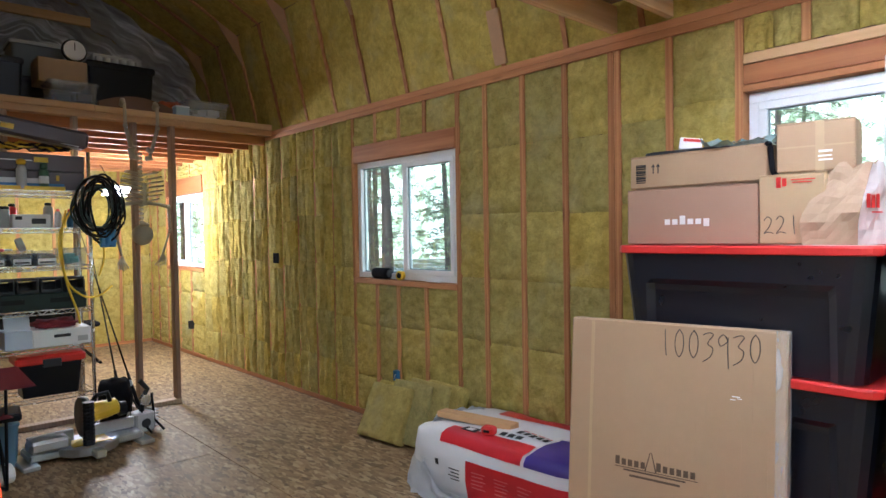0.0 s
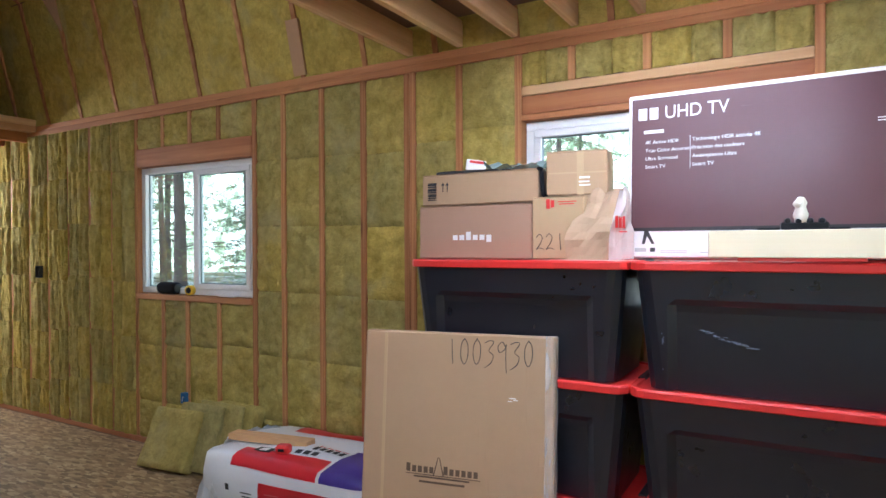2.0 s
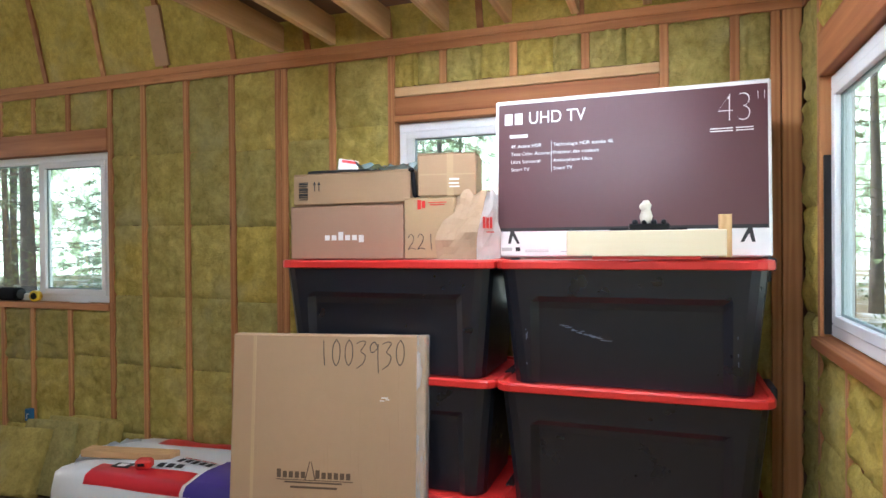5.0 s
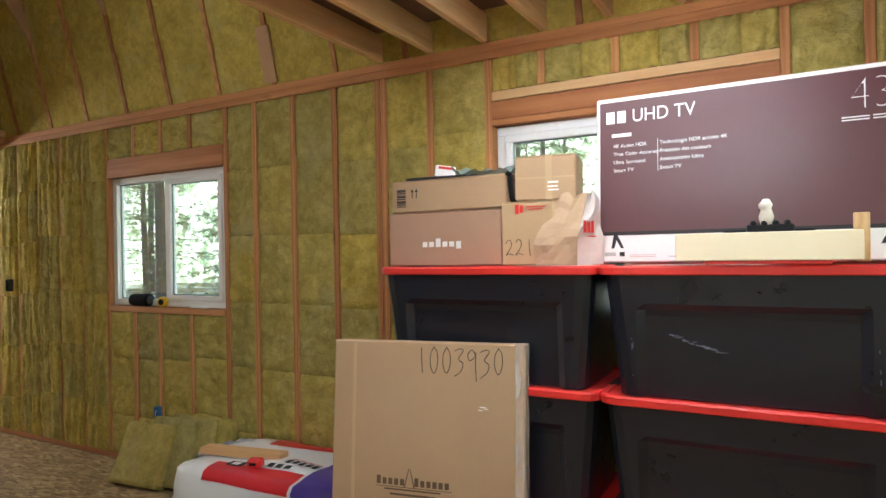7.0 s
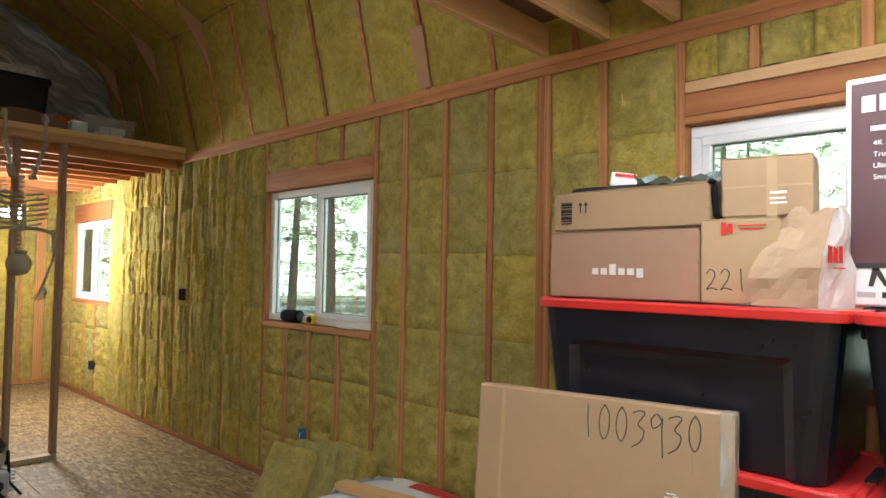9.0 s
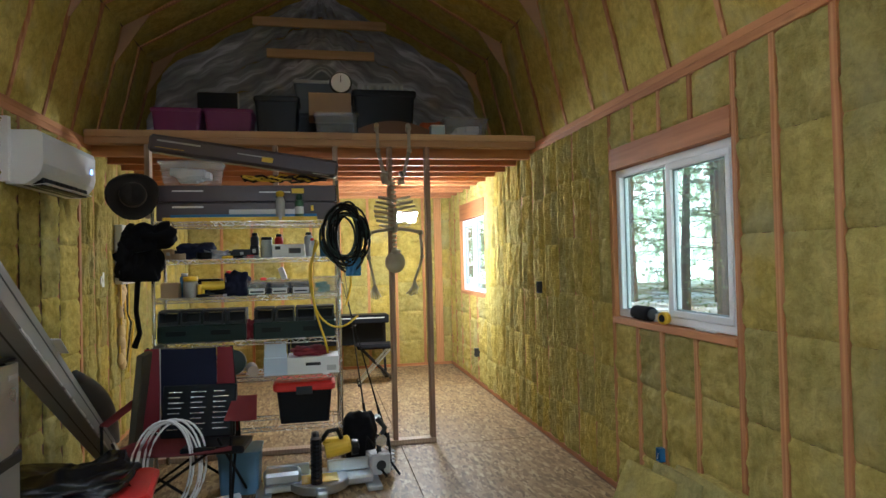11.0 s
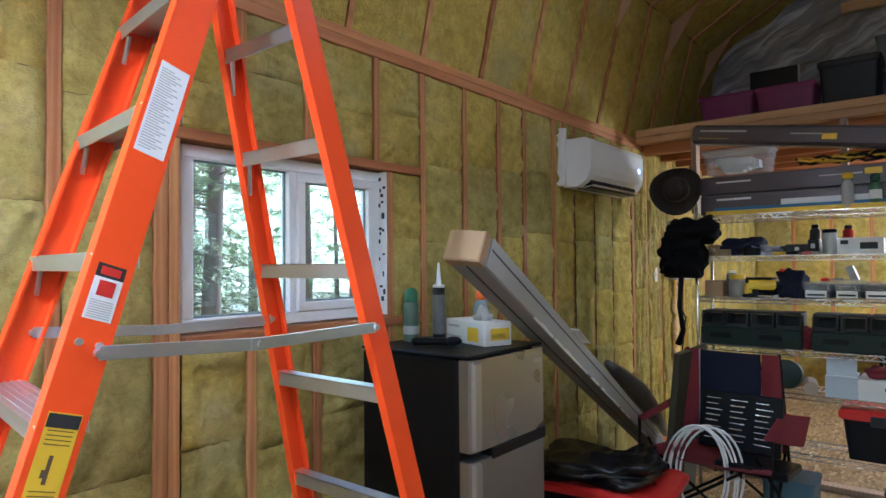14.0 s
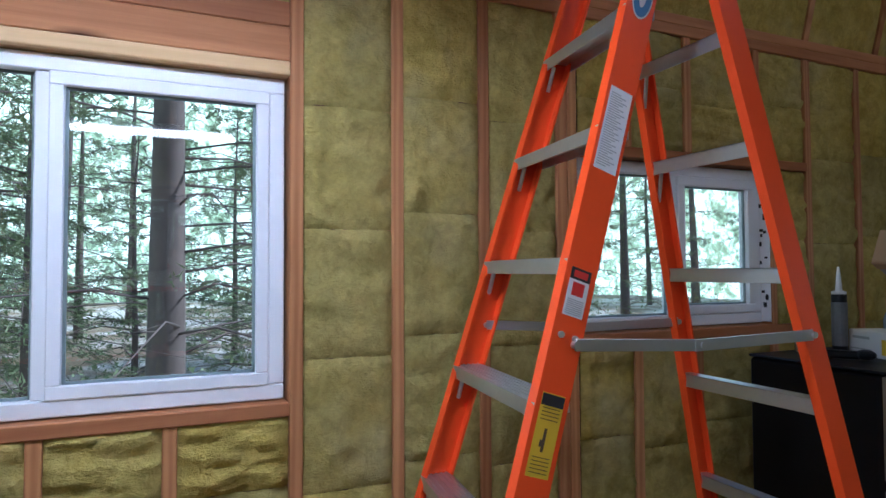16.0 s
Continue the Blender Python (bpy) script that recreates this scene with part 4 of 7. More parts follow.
LEVELS = [(z, max(0, (z - 0.10) / 0.185)) for z in (0, 0.02, 0.05, 0.08, 0.11, 0.14, 0.165, 0.19, 0.215, 0.24, 0.262, 0.28)]
bm = bmesh.new()
loft(bm, [bag_skin(z, sh) for z, sh in LEVELS])
part("sack", bm, PAPERB, bag)
bm = bmesh.new()
rows_ = [[bm.verts.new(p) for p in bag_skin(z, sh, 0.0025)[7:15]] for z, sh in LEVELS]
for p, q in zip(rows_, rows_[1:]):
    for k in range(7):
        bm.faces.new((p[k], q[k], q[k + 1], p[k + 1]))
part("printed_face", bm, plain("white paper", (0.62, 0.57, 0.56), 0.75, var=0.08, scale=14, bumps=0.3), bag, "creased white printed face")
bars("shop_mark", bag, REDPL, [(-0.060, -0.040, 0.125, 0.172), (-0.033, -0.012, 0.125, 0.172), (-0.005, 0.014, 0.125, 0.172), (-0.03, 0.03, 0.108, 0.113)], "y-", -0.106, "red printed shop mark")

# television carton
tv = thing("television_box", "white television carton with a maroon printed front, standing upright", "box", pose(3.0, 0.345, LIDZ + 0.004, 0, 3.0, -0.8))
TW, TH, TD = 1.062, 0.668, 0.13
part("body", box(-TD / 2, TD / 2, -TW / 2, TW / 2, 0, TH, 0.006), WHITEP, tv)
part("printed_panel", box(-TD / 2 - 0.0015, -TD / 2, -TW / 2 + 0.012, TW / 2 - 0.015, 0.118, TH - 0.018, 0), MAROON, tv, "maroon printed picture panel")
part("screen_edge", box(-TD / 2 - 0.002, -TD / 2 - 0.0004, -TW / 2 + 0.012, TW / 2 - 0.015, 0.108, 0.122, 0), INK, tv)
fx = -TD / 2 - 0.0022
FW = lambda y, z: Matrix.Translation((fx, y, z)) @ FACE_W
bars("brand_mark", tv, WHITEP, [(0.456, 0.490, 0.562, 0.610), (0.412, 0.446, 0.562, 0.610)], "x-", fx + 0.001, "plain white brand mark")
words("heading", "UHD TV", 0.074, WHITEP, tv, FW(0.388, 0.562), stretch=0.88)
bars("model_mark", tv, WHITEP, [(0.39, 0.468, 0.505, 0.519)], "x-", fx + 0.001)
for k, (a, b_) in enumerate((("4K Active HDR", "Technologie HDR activée 4K"), ("True Color Accuracy", "Précision des couleurs"), ("Ultra Surround", "Ambiophonie Ultra"), ("Smart TV", "Smart TV"))):
    words("feature", a, 0.0205, WHITEP, tv, FW(0.462, 0.462 - 0.033 * k), thin=0.0003)
    words("feature", b_, 0.0205, WHITEP, tv, FW(0.282, 0.462 - 0.033 * k), thin=0.0003)
bars("rule", tv, WHITEP, [(0.2885, 0.290, 0.355, 0.485)], "x-", fx + 0.001)
words("size", '43"', 0.165, WHITEP, tv, FW(-0.342, 0.512), stretch=0.80, thin=0.0056)
bars("small_print", tv, WHITEP, [(-0.40, -0.32, 0.487, 0.491), (-0.47, -0.41, 0.487, 0.491), (-0.40, -0.32, 0.477, 0.481), (-0.47, -0.41, 0.477, 0.481)], "x-", fx + 0.001)
for y in (0.455, -0.455):
    for sgn in (1, -1):
        ft = bmesh.new()
        loft(ft, [[Vector((fx + o, y + q, 0.108)) for q in (-0.008, 0.008)] + [Vector((fx + o, y + sgn * (0.027 if sgn * y < 0 else 0.012) + q, 0.056)) for q in (0.006, -0.006)] for o in (0.0, 0.0012)])
        part("stand_print", ft, INK, tv, "printed television foot")
bars("small_print", tv, LGREY, [(0.455, 0.50, 0.025, 0.04), (0.30, 0.40, 0.020, 0.023), (0.30, 0.40, 0.027, 0.030), (0.08, 0.25, 0.020, 0.024)], "x-", fx + 0.001)
bars("icon", tv, INK, [(0.42, 0.44, 0.024, 0.041)], "x-", fx + 0.001)
bars("tape_piece", tv, MAROON, [(0.065, 0.11, 0.58, 0.615)], "x-", fx + 0.0012, "brown tape piece")

# cream wooden tray board with odds and ends
wb = thing("wooden_box", "shallow cream-coloured planed wooden box", "box", pose(2.735, 0.262, LIDZ + 0.003, 0, 0, -1.0))
bm = bmesh.new()
bx(bm, -0.055, -0.037, -0.272, 0.272, 0.012, 0.105, 0.003)
bx(bm, 0.037, 0.055, -0.272, 0.272, 0.012, 0.105, 0.003)
bx(bm, -0.036, 0.036, -0.272, -0.255, 0.012, 0.105, 0.003)
bx(bm, -0.036, 0.036, 0.255, 0.272, 0.012, 0.105, 0.003)
part("sides", bm, CREAM, wb)
part("lid", box(-0.05, 0.05, -0.25, 0.25, 0.085, 0.098, 0.002), CREAM, wb)
part("foot", box(-0.05, 0.05, -0.19, 0.18, 0.0, 0.012, 0.002), REDPL, wb)
bk = thing("wood_block", "small brown wood block standing on edge", "wood block", pose(2.79, -0.012, LIDZ + 0.108, 0, 0, 4))
part("block", box(-0.014, 0.014, -0.021, 0.021, -0.1, 0.055, 0.002), PINE, bk)
tr = thing("wall_hook_rack", "black metal bracket with a small white figurine head", "bracket", pose(2.735, 0.245, LIDZ + 0.109, 0, 0, 5))
bm = bmesh.new()
bx(bm, -0.02, 0.02, -0.07, 0.07, 0, 0.024, 0.004)
for k in range(4):
    ball(bm, (-0.012, -0.05 + 0.033 * k, 0.028), 0.011, seg=8)
bx(bm, -0.012, 0.012, 0.07, 0.14, 0, 0.008, 0.002)
bx(bm, -0.012, 0.012, -0.13, -0.07, 0, 0.008, 0.002)
part("bracket", bm, BLACKPL, tr)
bm = bmesh.new()
lathe(bm, [(0.018, 0.022), (0.024, 0.05), (0.016, 0.075), (0.020, 0.09), (0.010, 0.108)], (0, 0.01, 0), 10)
ball(bm, (-0.012, 0.02, 0.085), 0.014, seg=8)
part("ornament", bm, plain("chalky plaster", (0.72, 0.66, 0.58), 0.8), tr, "pale plaster ornament", smooth=True)

# large flat carton leaning on the totes
INKTHIN = plain("pen ink", (0.035, 0.032, 0.03), 0.6, bumps=0)
gd = thing("flat_carton", "tall flat brown carton wrapped in film, marked in pen", "box", pose(2.525, 1.475, 0.0, 0, 5.0, 10.9))
GW, GH, GT = 0.815, 1.122, 0.07
part("body", box(-GT / 2, GT / 2, -GW / 2, GW / 2, 0.004, GH, 0.007), CARDW, gd)
rq = random.Random(4)
cr = bmesh.new()
for k in range(15):
    y, z0 = rq.uniform(-0.36, 0.36), rq.uniform(0.05, 0.7)
    z1 = min(GH - 0.02, z0 + rq.uniform(0.15, 0.6))
    tube(cr, [(-GT / 2 + 0.0016, y + rq.gauss(0, 0.003), z0 + (z1 - z0) * j / 6) for j in range(7)], [0.0005, 0.002, 0.0026, 0.002, 0.0026, 0.002, 0.0005], 6)
part("film_crease", cr, CARDW, gd, "raised creases of the wrapping", smooth=True)["kind"] = "stuff"
part("flap_tape", box(-GT / 2 - 0.0014, -GT / 2, 0.305, 0.318, 0.01, GH - 0.01, 0), CARDL, gd)
part("edge_film", box(-GT / 2 - 0.002, GT / 2 + 0.002, -GW / 2 - 0.003, -GW / 2 + 0.04, 0.006, GH + 0.002, 0.004), clear_plastic("packing film", (0.75, 0.72, 0.7), 0.35, 0.2, 0.6), gd, "shiny packing film on the edge")
handwriting("pen_number", "1003930", gd, -GT / 2 - 0.0006, 0.04, 1.0, 0.053, 0.105, 0.0018, INKTHIN, "1003930 in black pen")
bars("brand_mark", gd, INKB, [(0.203 - 0.0255 * k - (0.010 if k > 4 else 0) - 0.017, 0.203 - 0.0255 * k - (0.010 if k > 4 else 0), 0.548, 0.573 + (0.008 if k in (0, 6) else 0)) for k in range(12) if k != 5]
     + [(-0.115, 0.205, 0.539, 0.5415), (-0.07, 0.17, 0.528, 0.534), (-0.05, 0.145, 0.508, 0.516)], "x-", -GT / 2 - 0.0004, "plain brown printed mark")
bm = bmesh.new()
for sgn in (-1, 1):
    loft(bm, [[Vector((-GT / 2 - o, 0.062 + y, z)) for y, z in ((0.0 + sgn * 0.001, 0.615), (sgn * 0.004, 0.615), (sgn * 0.024, 0.54), (sgn * 0.019, 0.54))] for o in (0.0004, 0.0016)])
part("compass_mark", bm, INKB, gd)
bars("scuff", gd, WHITEP, [(-0.255, -0.228, 0.872, 0.876), (-0.262, -0.245, 0.866, 0.869), (-0.24, -0.222, 0.861, 0.864)], "x-", -GT / 2 - 0.0004, "torn pale scuff")

# bag of insulation, with a timber offcut and a tape measure on it
ib = thing("insulation_bag", "slumped red and white plastic bag of insulation on the floor", "bag", pose(2.965, 2.58, 0.0, 0, 0, 3))


BAGDIM = (0.62, 1.16, 0.375, 2, 0.011, 9)
BAGFILM = plain("white bag film", (0.74, 0.75, 0.77), 0.3, var=0.1, scale=6, bumps=0.5)
part("sack", soft_box(*BAGDIM), BAGFILM, ib, smooth=True)


def field(name, x0, x1, y0, y1, z0, z1, mat, label, lift=0.003):
    """A printed field with straight edges that follows the bag's skin."""
    bm = soft_box(*BAGDIM)
    bm.normal_update()
    for v in bm.verts:
        v.co += v.normal * lift
    for co, no in (((x0, 0, 0), (-1, 0, 0)), ((x1, 0, 0), (1, 0, 0)), ((0, y0, 0), (0, -1, 0)), ((0, y1, 0), (0, 1, 0)), ((0, 0, z0), (0, 0, -1)), ((0, 0, z1), (0, 0, 1))):
        bmesh.ops.bisect_plane(bm, geom=bm.verts[:] + bm.edges[:] + bm.faces[:], plane_co=co, plane_no=no, clear_outer=True)
    return part(name, bm, mat, ib, label, smooth=True)


REDFILM = plain("red bag print", (0.56, 0.02, 0.03), 0.3, var=0.15, bumps=0.3)
FAINTRED = plain("faint red print", (0.66, 0.16, 0.16), 0.4)
PURPLEFILM = plain("purple print", (0.06, 0.035, 0.24), 0.35, bumps=0.2)
field("red_print", -0.5, -0.24, -0.7, 0.127, 0.03, 0.26, REDFILM, "red printed front field")
field("red_print", -0.5, -0.17, -0.235, 0.34, 0.318, 1, REDFILM, "red printed strip along the top edge")
field("red_print", 0.17, 0.5, -0.7, 0.30, 0.28, 1, REDFILM, "red printed band along the back")
field("purple_print", -0.5, 0.03, -0.7, -0.255, 0.318, 1, PURPLEFILM, "purple printed field")
field("pale_panel", -0.5, -0.27, -0.05, 0.01, 0.045, 0.085, WHITEP, "pale printed panel", 0.005)
field("pale_panel", -0.5, -0.27, -0.19, -0.12, 0.045, 0.085, WHITEP, "pale printed panel", 0.005)
for k in range(3):
    for j in range(5):
        y1 = 0.085 - 0.15 * k
        field("fine_print", -0.5, -0.27, y1 - 0.09 + 0.016 * (j % 2), y1, 0.205 - 0.02 * j, 0.211 - 0.02 * j, FAINTRED, "", 0.005)
for k in range(4):
    field("fine_print", -0.5, -0.27, 0.17, 0.25 - 0.015 * (k % 2), 0.19 - 0.018 * k, 0.196 - 0.018 * k, GREYPL, "", 0.004)
field("dark_mark", -0.5, -0.27, 0.33, 0.355, 0.19, 0.225, INK, "", 0.004)
for k in range(5):
    field("lettering", -0.09 + 0.006 * (k % 2), -0.035, -0.235 + 0.042 * k, -0.207 + 0.042 * k, 0.3, 1, INK, "", 0.005)
for k in range(4):
    field("lettering", -0.025, -0.012, -0.23 + 0.05 * k, -0.19 + 0.05 * k, 0.3, 1, REDFILM, "", 0.005)
for k in range(3):
    field("seal_mark", -0.155, -0.115, -0.12 + 0.055 * k, -0.08 + 0.055 * k, 0.3, 1, INK, "round dark printed seal", 0.005)
field("dark_mark", -0.20, -0.135, 0.16, 0.27, 0.3, 1, INK, "", 0.005)
field("pale_panel", -0.19, -0.15, 0.19, 0.24, 0.3, 1, WHITEP, "", 0.007)
# the torn end of the film, flung open over the floor
bm = bmesh.new()
rows_ = []
track = smooth_line([(0.29, 0.50, 0), (0.24, 0.60, 0), (0.05, 0.66, 0), (-0.16, 0.64, 0), (-0.29, 0.54, 0), (-0.335, 0.36, 0), (-0.34, 0.14, 0), (-0.345, -0.06, 0), (-0.35, -0.2, 0)], 6)
for i, p in enumerate(track):
    u = i / (len(track) - 1)
    out = Vector((p.x, p.y * 0.35 if p.y < 0.5 else p.y - 0.3, 0)).normalized()
    if u > 0.5:
        out = Vector((-1, 0.15, 0)).normalized()
    top = 0.385 if u < 0.45 else max(0.06, 0.385 - 1.6 * (u - 0.45))
    row = []
    for j in range(13):
        v = j / 12
        spread = (-0.11 + 0.17 * v) if u < 0.55 else (0.0 + 0.05 * v * v)
        n = noise.noise(Vector((u * 16, v * 2.2, 1))) * 0.045 + noise.noise(Vector((u * 34, v * 6, 5))) * 0.016
        q = Vector((p.x, p.y, 0)) + out * (spread + n * (0.35 + v))
        row.append(bm.verts.new((q.x, q.y, max(0.004 + 0.01 * abs(n) * 10, top * (1 - v) ** 0.85 + 0.6 * n * (1 - v) + 0.03 * math.sin(math.pi * v) * (1 if u < 0.55 else 0.3)))))
    rows_.append(row)
for a, b_ in zip(rows_, rows_[1:]):
    for j in range(12):
        bm.faces.new((a[j], b_[j], b_[j + 1], a[j + 1]))
bmesh.ops.solidify(bm, geom=bm.faces[:], thickness=0.002)
part("loose_film", bm, BAGFILM, ib, "torn crumpled white film at the open end", smooth=True)
of = thing("timber_offcut", "short planed fir offcut lying on the bag", "timber", pose(2.90, 2.86, 0.376, 0, 1, 10))
part("board", box(-0.045, 0.045, -0.26, 0.26, 0, 0.036, 0.003), wood("fir offcut", (0.60, 0.36, 0.18), (0.44, 0.22, 0.10), axis=1), of)
mt = thing("tape_measure", "red and black tape measure on the bag", "tape measure", pose(2.79, 2.655, 0.374, 0, 0, 20))
part("case", box(-0.03, 0.03, -0.04, 0.04, 0, 0.05, 0.012), REDPL, mt)
part("grip", box(-0.032, 0.032, -0.02, 0.028, 0.012, 0.04, 0.008), BLACKPL, mt)
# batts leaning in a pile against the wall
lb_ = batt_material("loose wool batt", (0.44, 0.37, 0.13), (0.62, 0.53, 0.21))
for k, (x, y, w, h, lean, rz) in enumerate(((2.97, 4.02, 0.42, 0.40, 28, 6), (3.05, 3.86, 0.40, 0.43, 22, 3), (3.11, 3.72, 0.42, 0.44, 18, 0), (3.16, 3.6, 0.36, 0.44, 14, -3))):
    t = thing("wool_batt", "loose square of mineral wool leaning with others by the wall", "insulation batt", pose(x, y - 0.1, 0.005, 0, lean, rz), "loose batts")
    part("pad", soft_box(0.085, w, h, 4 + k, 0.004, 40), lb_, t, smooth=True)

# window-sill things
sp = thing("speaker", "black cylindrical portable speaker on the window sill", "speaker", pose(3.31, 4.30, 1.133))
bm = bmesh.new()
lathe(bm, [(0.02, -0.10), (0.034, -0.098), (0.042, -0.09), (0.044, -0.07), (0.044, 0.07), (0.042, 0.09), (0.034, 0.098), (0.02, 0.10)], (0, 0, 0.045), 18, Matrix.Rotation(radians(90), 3, 'X'))
part("body", bm, BLACKF, sp, smooth=True)
for s in (-1, 1):
    part("bass_disc", lathe(bmesh.new(), [(0.03, -0.004), (0.033, 0.0), (0.028, 0.004)], (0, s * 0.101, 0.045), 16, Matrix.Rotation(radians(90), 3, 'X')), GREYPL, sp)
ym = thing("tape_measure", "yellow and black tape measure on the window sill", "tape measure", pose(3.30, 4.055, 1.133, 0, 0, 15))
part("case", lathe(bmesh.new(), [(0.03, -0.02), (0.036, -0.015), (0.036, 0.015), (0.03, 0.02)], (0, 0, 0.036), 14, Matrix.Rotation(radians(90), 3, 'Y')), YELLOW, ym)
part("grip", lathe(bmesh.new(), [(0.018, -0.023), (0.022, -0.021), (0.022, 0.021), (0.018, 0.023)], (0, 0, 0.036), 12, Matrix.Rotation(radians(90), 3, 'Y')), BLACKPL, ym)
rg = thing("folded_paper", "folded white paper strip on the window sill", "paper", pose(3.31, 3.68, 1.134))
part("paper", box(-0.015, 0.015, -0.08, 0.08, 0, 0.010, 0.003), WHITEP, rg)
for x, y, z, up in ((EAST - 0.004, 4.09, 0.40, True), (EAST - 0.004, 5.97, 1.27, False), (EAST - 0.004, 8.27, 0.39, False)):
    t = thing("electrical_box", "small grey wall box for an outlet between the batts", "outlet box", pose(x, y, z, 0, 0, 90), "outlet boxes")
    bm = bmesh.new()
    for a in ((-0.028, -0.024, -0.05, 0.05), (0.024, 0.028, -0.05, 0.05), (-0.024, 0.024, -0.05, -0.046), (-0.024, 0.024, 0.046, 0.05)):
        bx(bm, a[0], a[1], -0.03, 0.045, a[2], a[3], 0.001)
    bx(bm, -0.024, 0.024, -0.03, 0.0, -0.046, 0.046)
    part("shell", bm, BLUEPL if up else GREYPL, t)
    if up:
        t.scale = (0.7, 0.7, 0.75)
    bm = bmesh.new()
    tube(bm, [(0, 0.0, 0), (0.005, 0.04, 0.01), (0.0, 0.05, -0.03)], 0.004, 6)
    part("wire", bm, WHITEPL if up else BLACKM, t)


# ---- things by the west wall ----
def axis_frame(p, q):
    """Local z from p to q, local x as near world x as it can be."""
    p, q = Vector(p), Vector(q)
    z = (q - p).normalized()
    x = (Vector((1, 0, 0)) - z * z.x).normalized()
    y = z.cross(x)
    return Matrix(((x.x, y.x, z.x, p.x), (x.y, y.y, z.y, p.y), (x.z, y.z, z.z, p.z), (0, 0, 0, 1))), (q - p).length


lad = thing("step_ladder", "tall orange fibreglass step ladder with aluminium steps, opened", "ladder", pose(0.29, 1.9, 0))
LO = Vector((0.29, 1.9, 0))
front_y = lambda z: 1.178 + 0.328 * z
rear_y = lambda z: 2.607 - 0.242 * z
near_x = lambda z: 0.515 - 0.06 * z
far_x = lambda z: -0.151 + 0.05 * z
rear_near_x = lambda z: 0.606 - 0.07 * z
rear_far_x = lambda z: -0.02 + 0.07 * z
front_far_y = lambda z: 1.255 + 0.315 * z
ZT = 2.46


def rail(fy, fx, sgn, web, flange, name):
    """A channel rail: the web faces away from the ladder's middle."""
    m, ln = axis_frame(Vector((fx(0), fy(0), 0)) - LO, Vector((fx(ZT), fy(ZT), ZT)) - LO)
    th, w = 0.006, web / 2
    prof = [(0, -w), (0, w), (-flange, w), (-flange, w - th), (-th, w - th), (-th, -w + th), (-flange, -w + th), (-flange, -w)]
    bm = bmesh.new()
    loft(bm, [[Vector((sgn * x, y, z)) for x, y in prof] for z in (0, ln)])
    return part(name, bm, ORANGE, lad, m=m)


r_fn = rail(front_y, near_x, 1, 0.080, 0.030, "front_rail")
r_ff = rail(front_far_y, far_x, -1, 0.080, 0.030, "front_rail")
rail(rear_y, rear_near_x, 1, 0.060, 0.026, "rear_rail")
rail(rear_y, rear_far_x, -1, 0.060, 0.026, "rear_rail")
for z in (0.375, 0.672, 0.968, 1.265, 1.555, 1.852, 2.148):
    y, x0, x1 = front_y(z) - LO.y, far_x(z) - LO.x + 0.002, near_x(z) - LO.x - 0.002
    bm = bmesh.new()
    bx(bm, x0, x1, y - 0.042, y + 0.042, z - 0.004, z, 0.001)
    bx(bm, x0, x1, y - 0.044, y - 0.040, z - 0.034, z, 0.001)
    bx(bm, x0, x1, y + 0.038, y + 0.042, z - 0.028, z, 0.001)
    for k in range(5):
        bx(bm, x0 + 0.004, x1 - 0.004, y - 0.032 + 0.015 * k, y - 0.028 + 0.015 * k, z, z + 0.0025)
    skew = front_far_y(z) - front_y(z)
    for v in bm.verts:
        v.co.y += skew * (x1 - v.co.x) / (x1 - x0)
    part("step", bm, ALU, lad)
    for xx, s in ((x0, 1), (x1, -1)):
        bm = bmesh.new()
        y = (front_far_y(z) if s > 0 else front_y(z)) - LO.y
        tube(bm, [(xx + s * 0.003, y - 0.03, z - 0.09), (xx + s * 0.045, y - 0.036, z - 0.03)], 0.006, 6)
        part("brace", bm, ALU, lad)
for z in (0.257, 0.572, 0.886, 1.20, 1.514, 1.818, 2.08):
    y, x0, x1 = rear_y(z) - LO.y, rear_far_x(z) - LO.x, rear_near_x(z) - LO.x
    bm = bmesh.new()
    bx(bm, x0 + 0.003, x1 - 0.003, y - 0.026, y - 0.022, z - 0.019, z + 0.019, 0.001)
    bx(bm, x0 + 0.003, x1 - 0.003, y - 0.026, y + 0.014, z + 0.015, z + 0.019, 0.001)
    part("rear_bar", bm, ALU, lad)
for z in (2.08, 1.818):
    for xx, s in ((rear_far_x(z) - LO.x, 1),):
        bm = bmesh.new()
        tube(bm, [(xx + 0.004, rear_y(z - 0.09) - LO.y - 0.01, z - 0.09), (xx + 0.05, rear_y(z) - LO.y - 0.02, z - 0.015)], 0.006, 6)
        part("brace", bm, ALU, lad)
for xf, xr, out, fy in ((near_x, rear_near_x, 0.006, front_y), (far_x, rear_far_x, 0.012, front_far_y)):
    bm = bmesh.new()
    p, q = Vector((xf(1.375) - LO.x + out, fy(1.375) - LO.y + 0.02, 1.375)), Vector((xr(1.375) - LO.x + out, rear_y(1.375) - LO.y - 0.01, 1.375))
    mid = (p + q) / 2 - Vector((0, 0, 0.012))
    for a, b_ in ((p, mid), (mid - Vector((0, 0.02, 0)), q)):
        mm, ln = axis_frame(a, b_)
        bx(bm, -0.003, 0.003, -0.013, 0.013, 0, ln, 0.001, m=mm)
    part("spreader", bm, ALU, lad, "folding aluminium spreader bar")
    bm = bmesh.new()
    for c in (p, mid, q):
        cyl(bm, c + Vector((-0.006, 0, 0)), c + Vector((0.008, 0, 0)), 0.008, seg=8)
    part("rivet", bm, ALU, lad)["kind"] = "stuff"
part("top_cap", box(-0.2, 0.2, -0.12, 0.14, ZT - 0.03, ZT + 0.04, 0.015), ORANGE, lad)


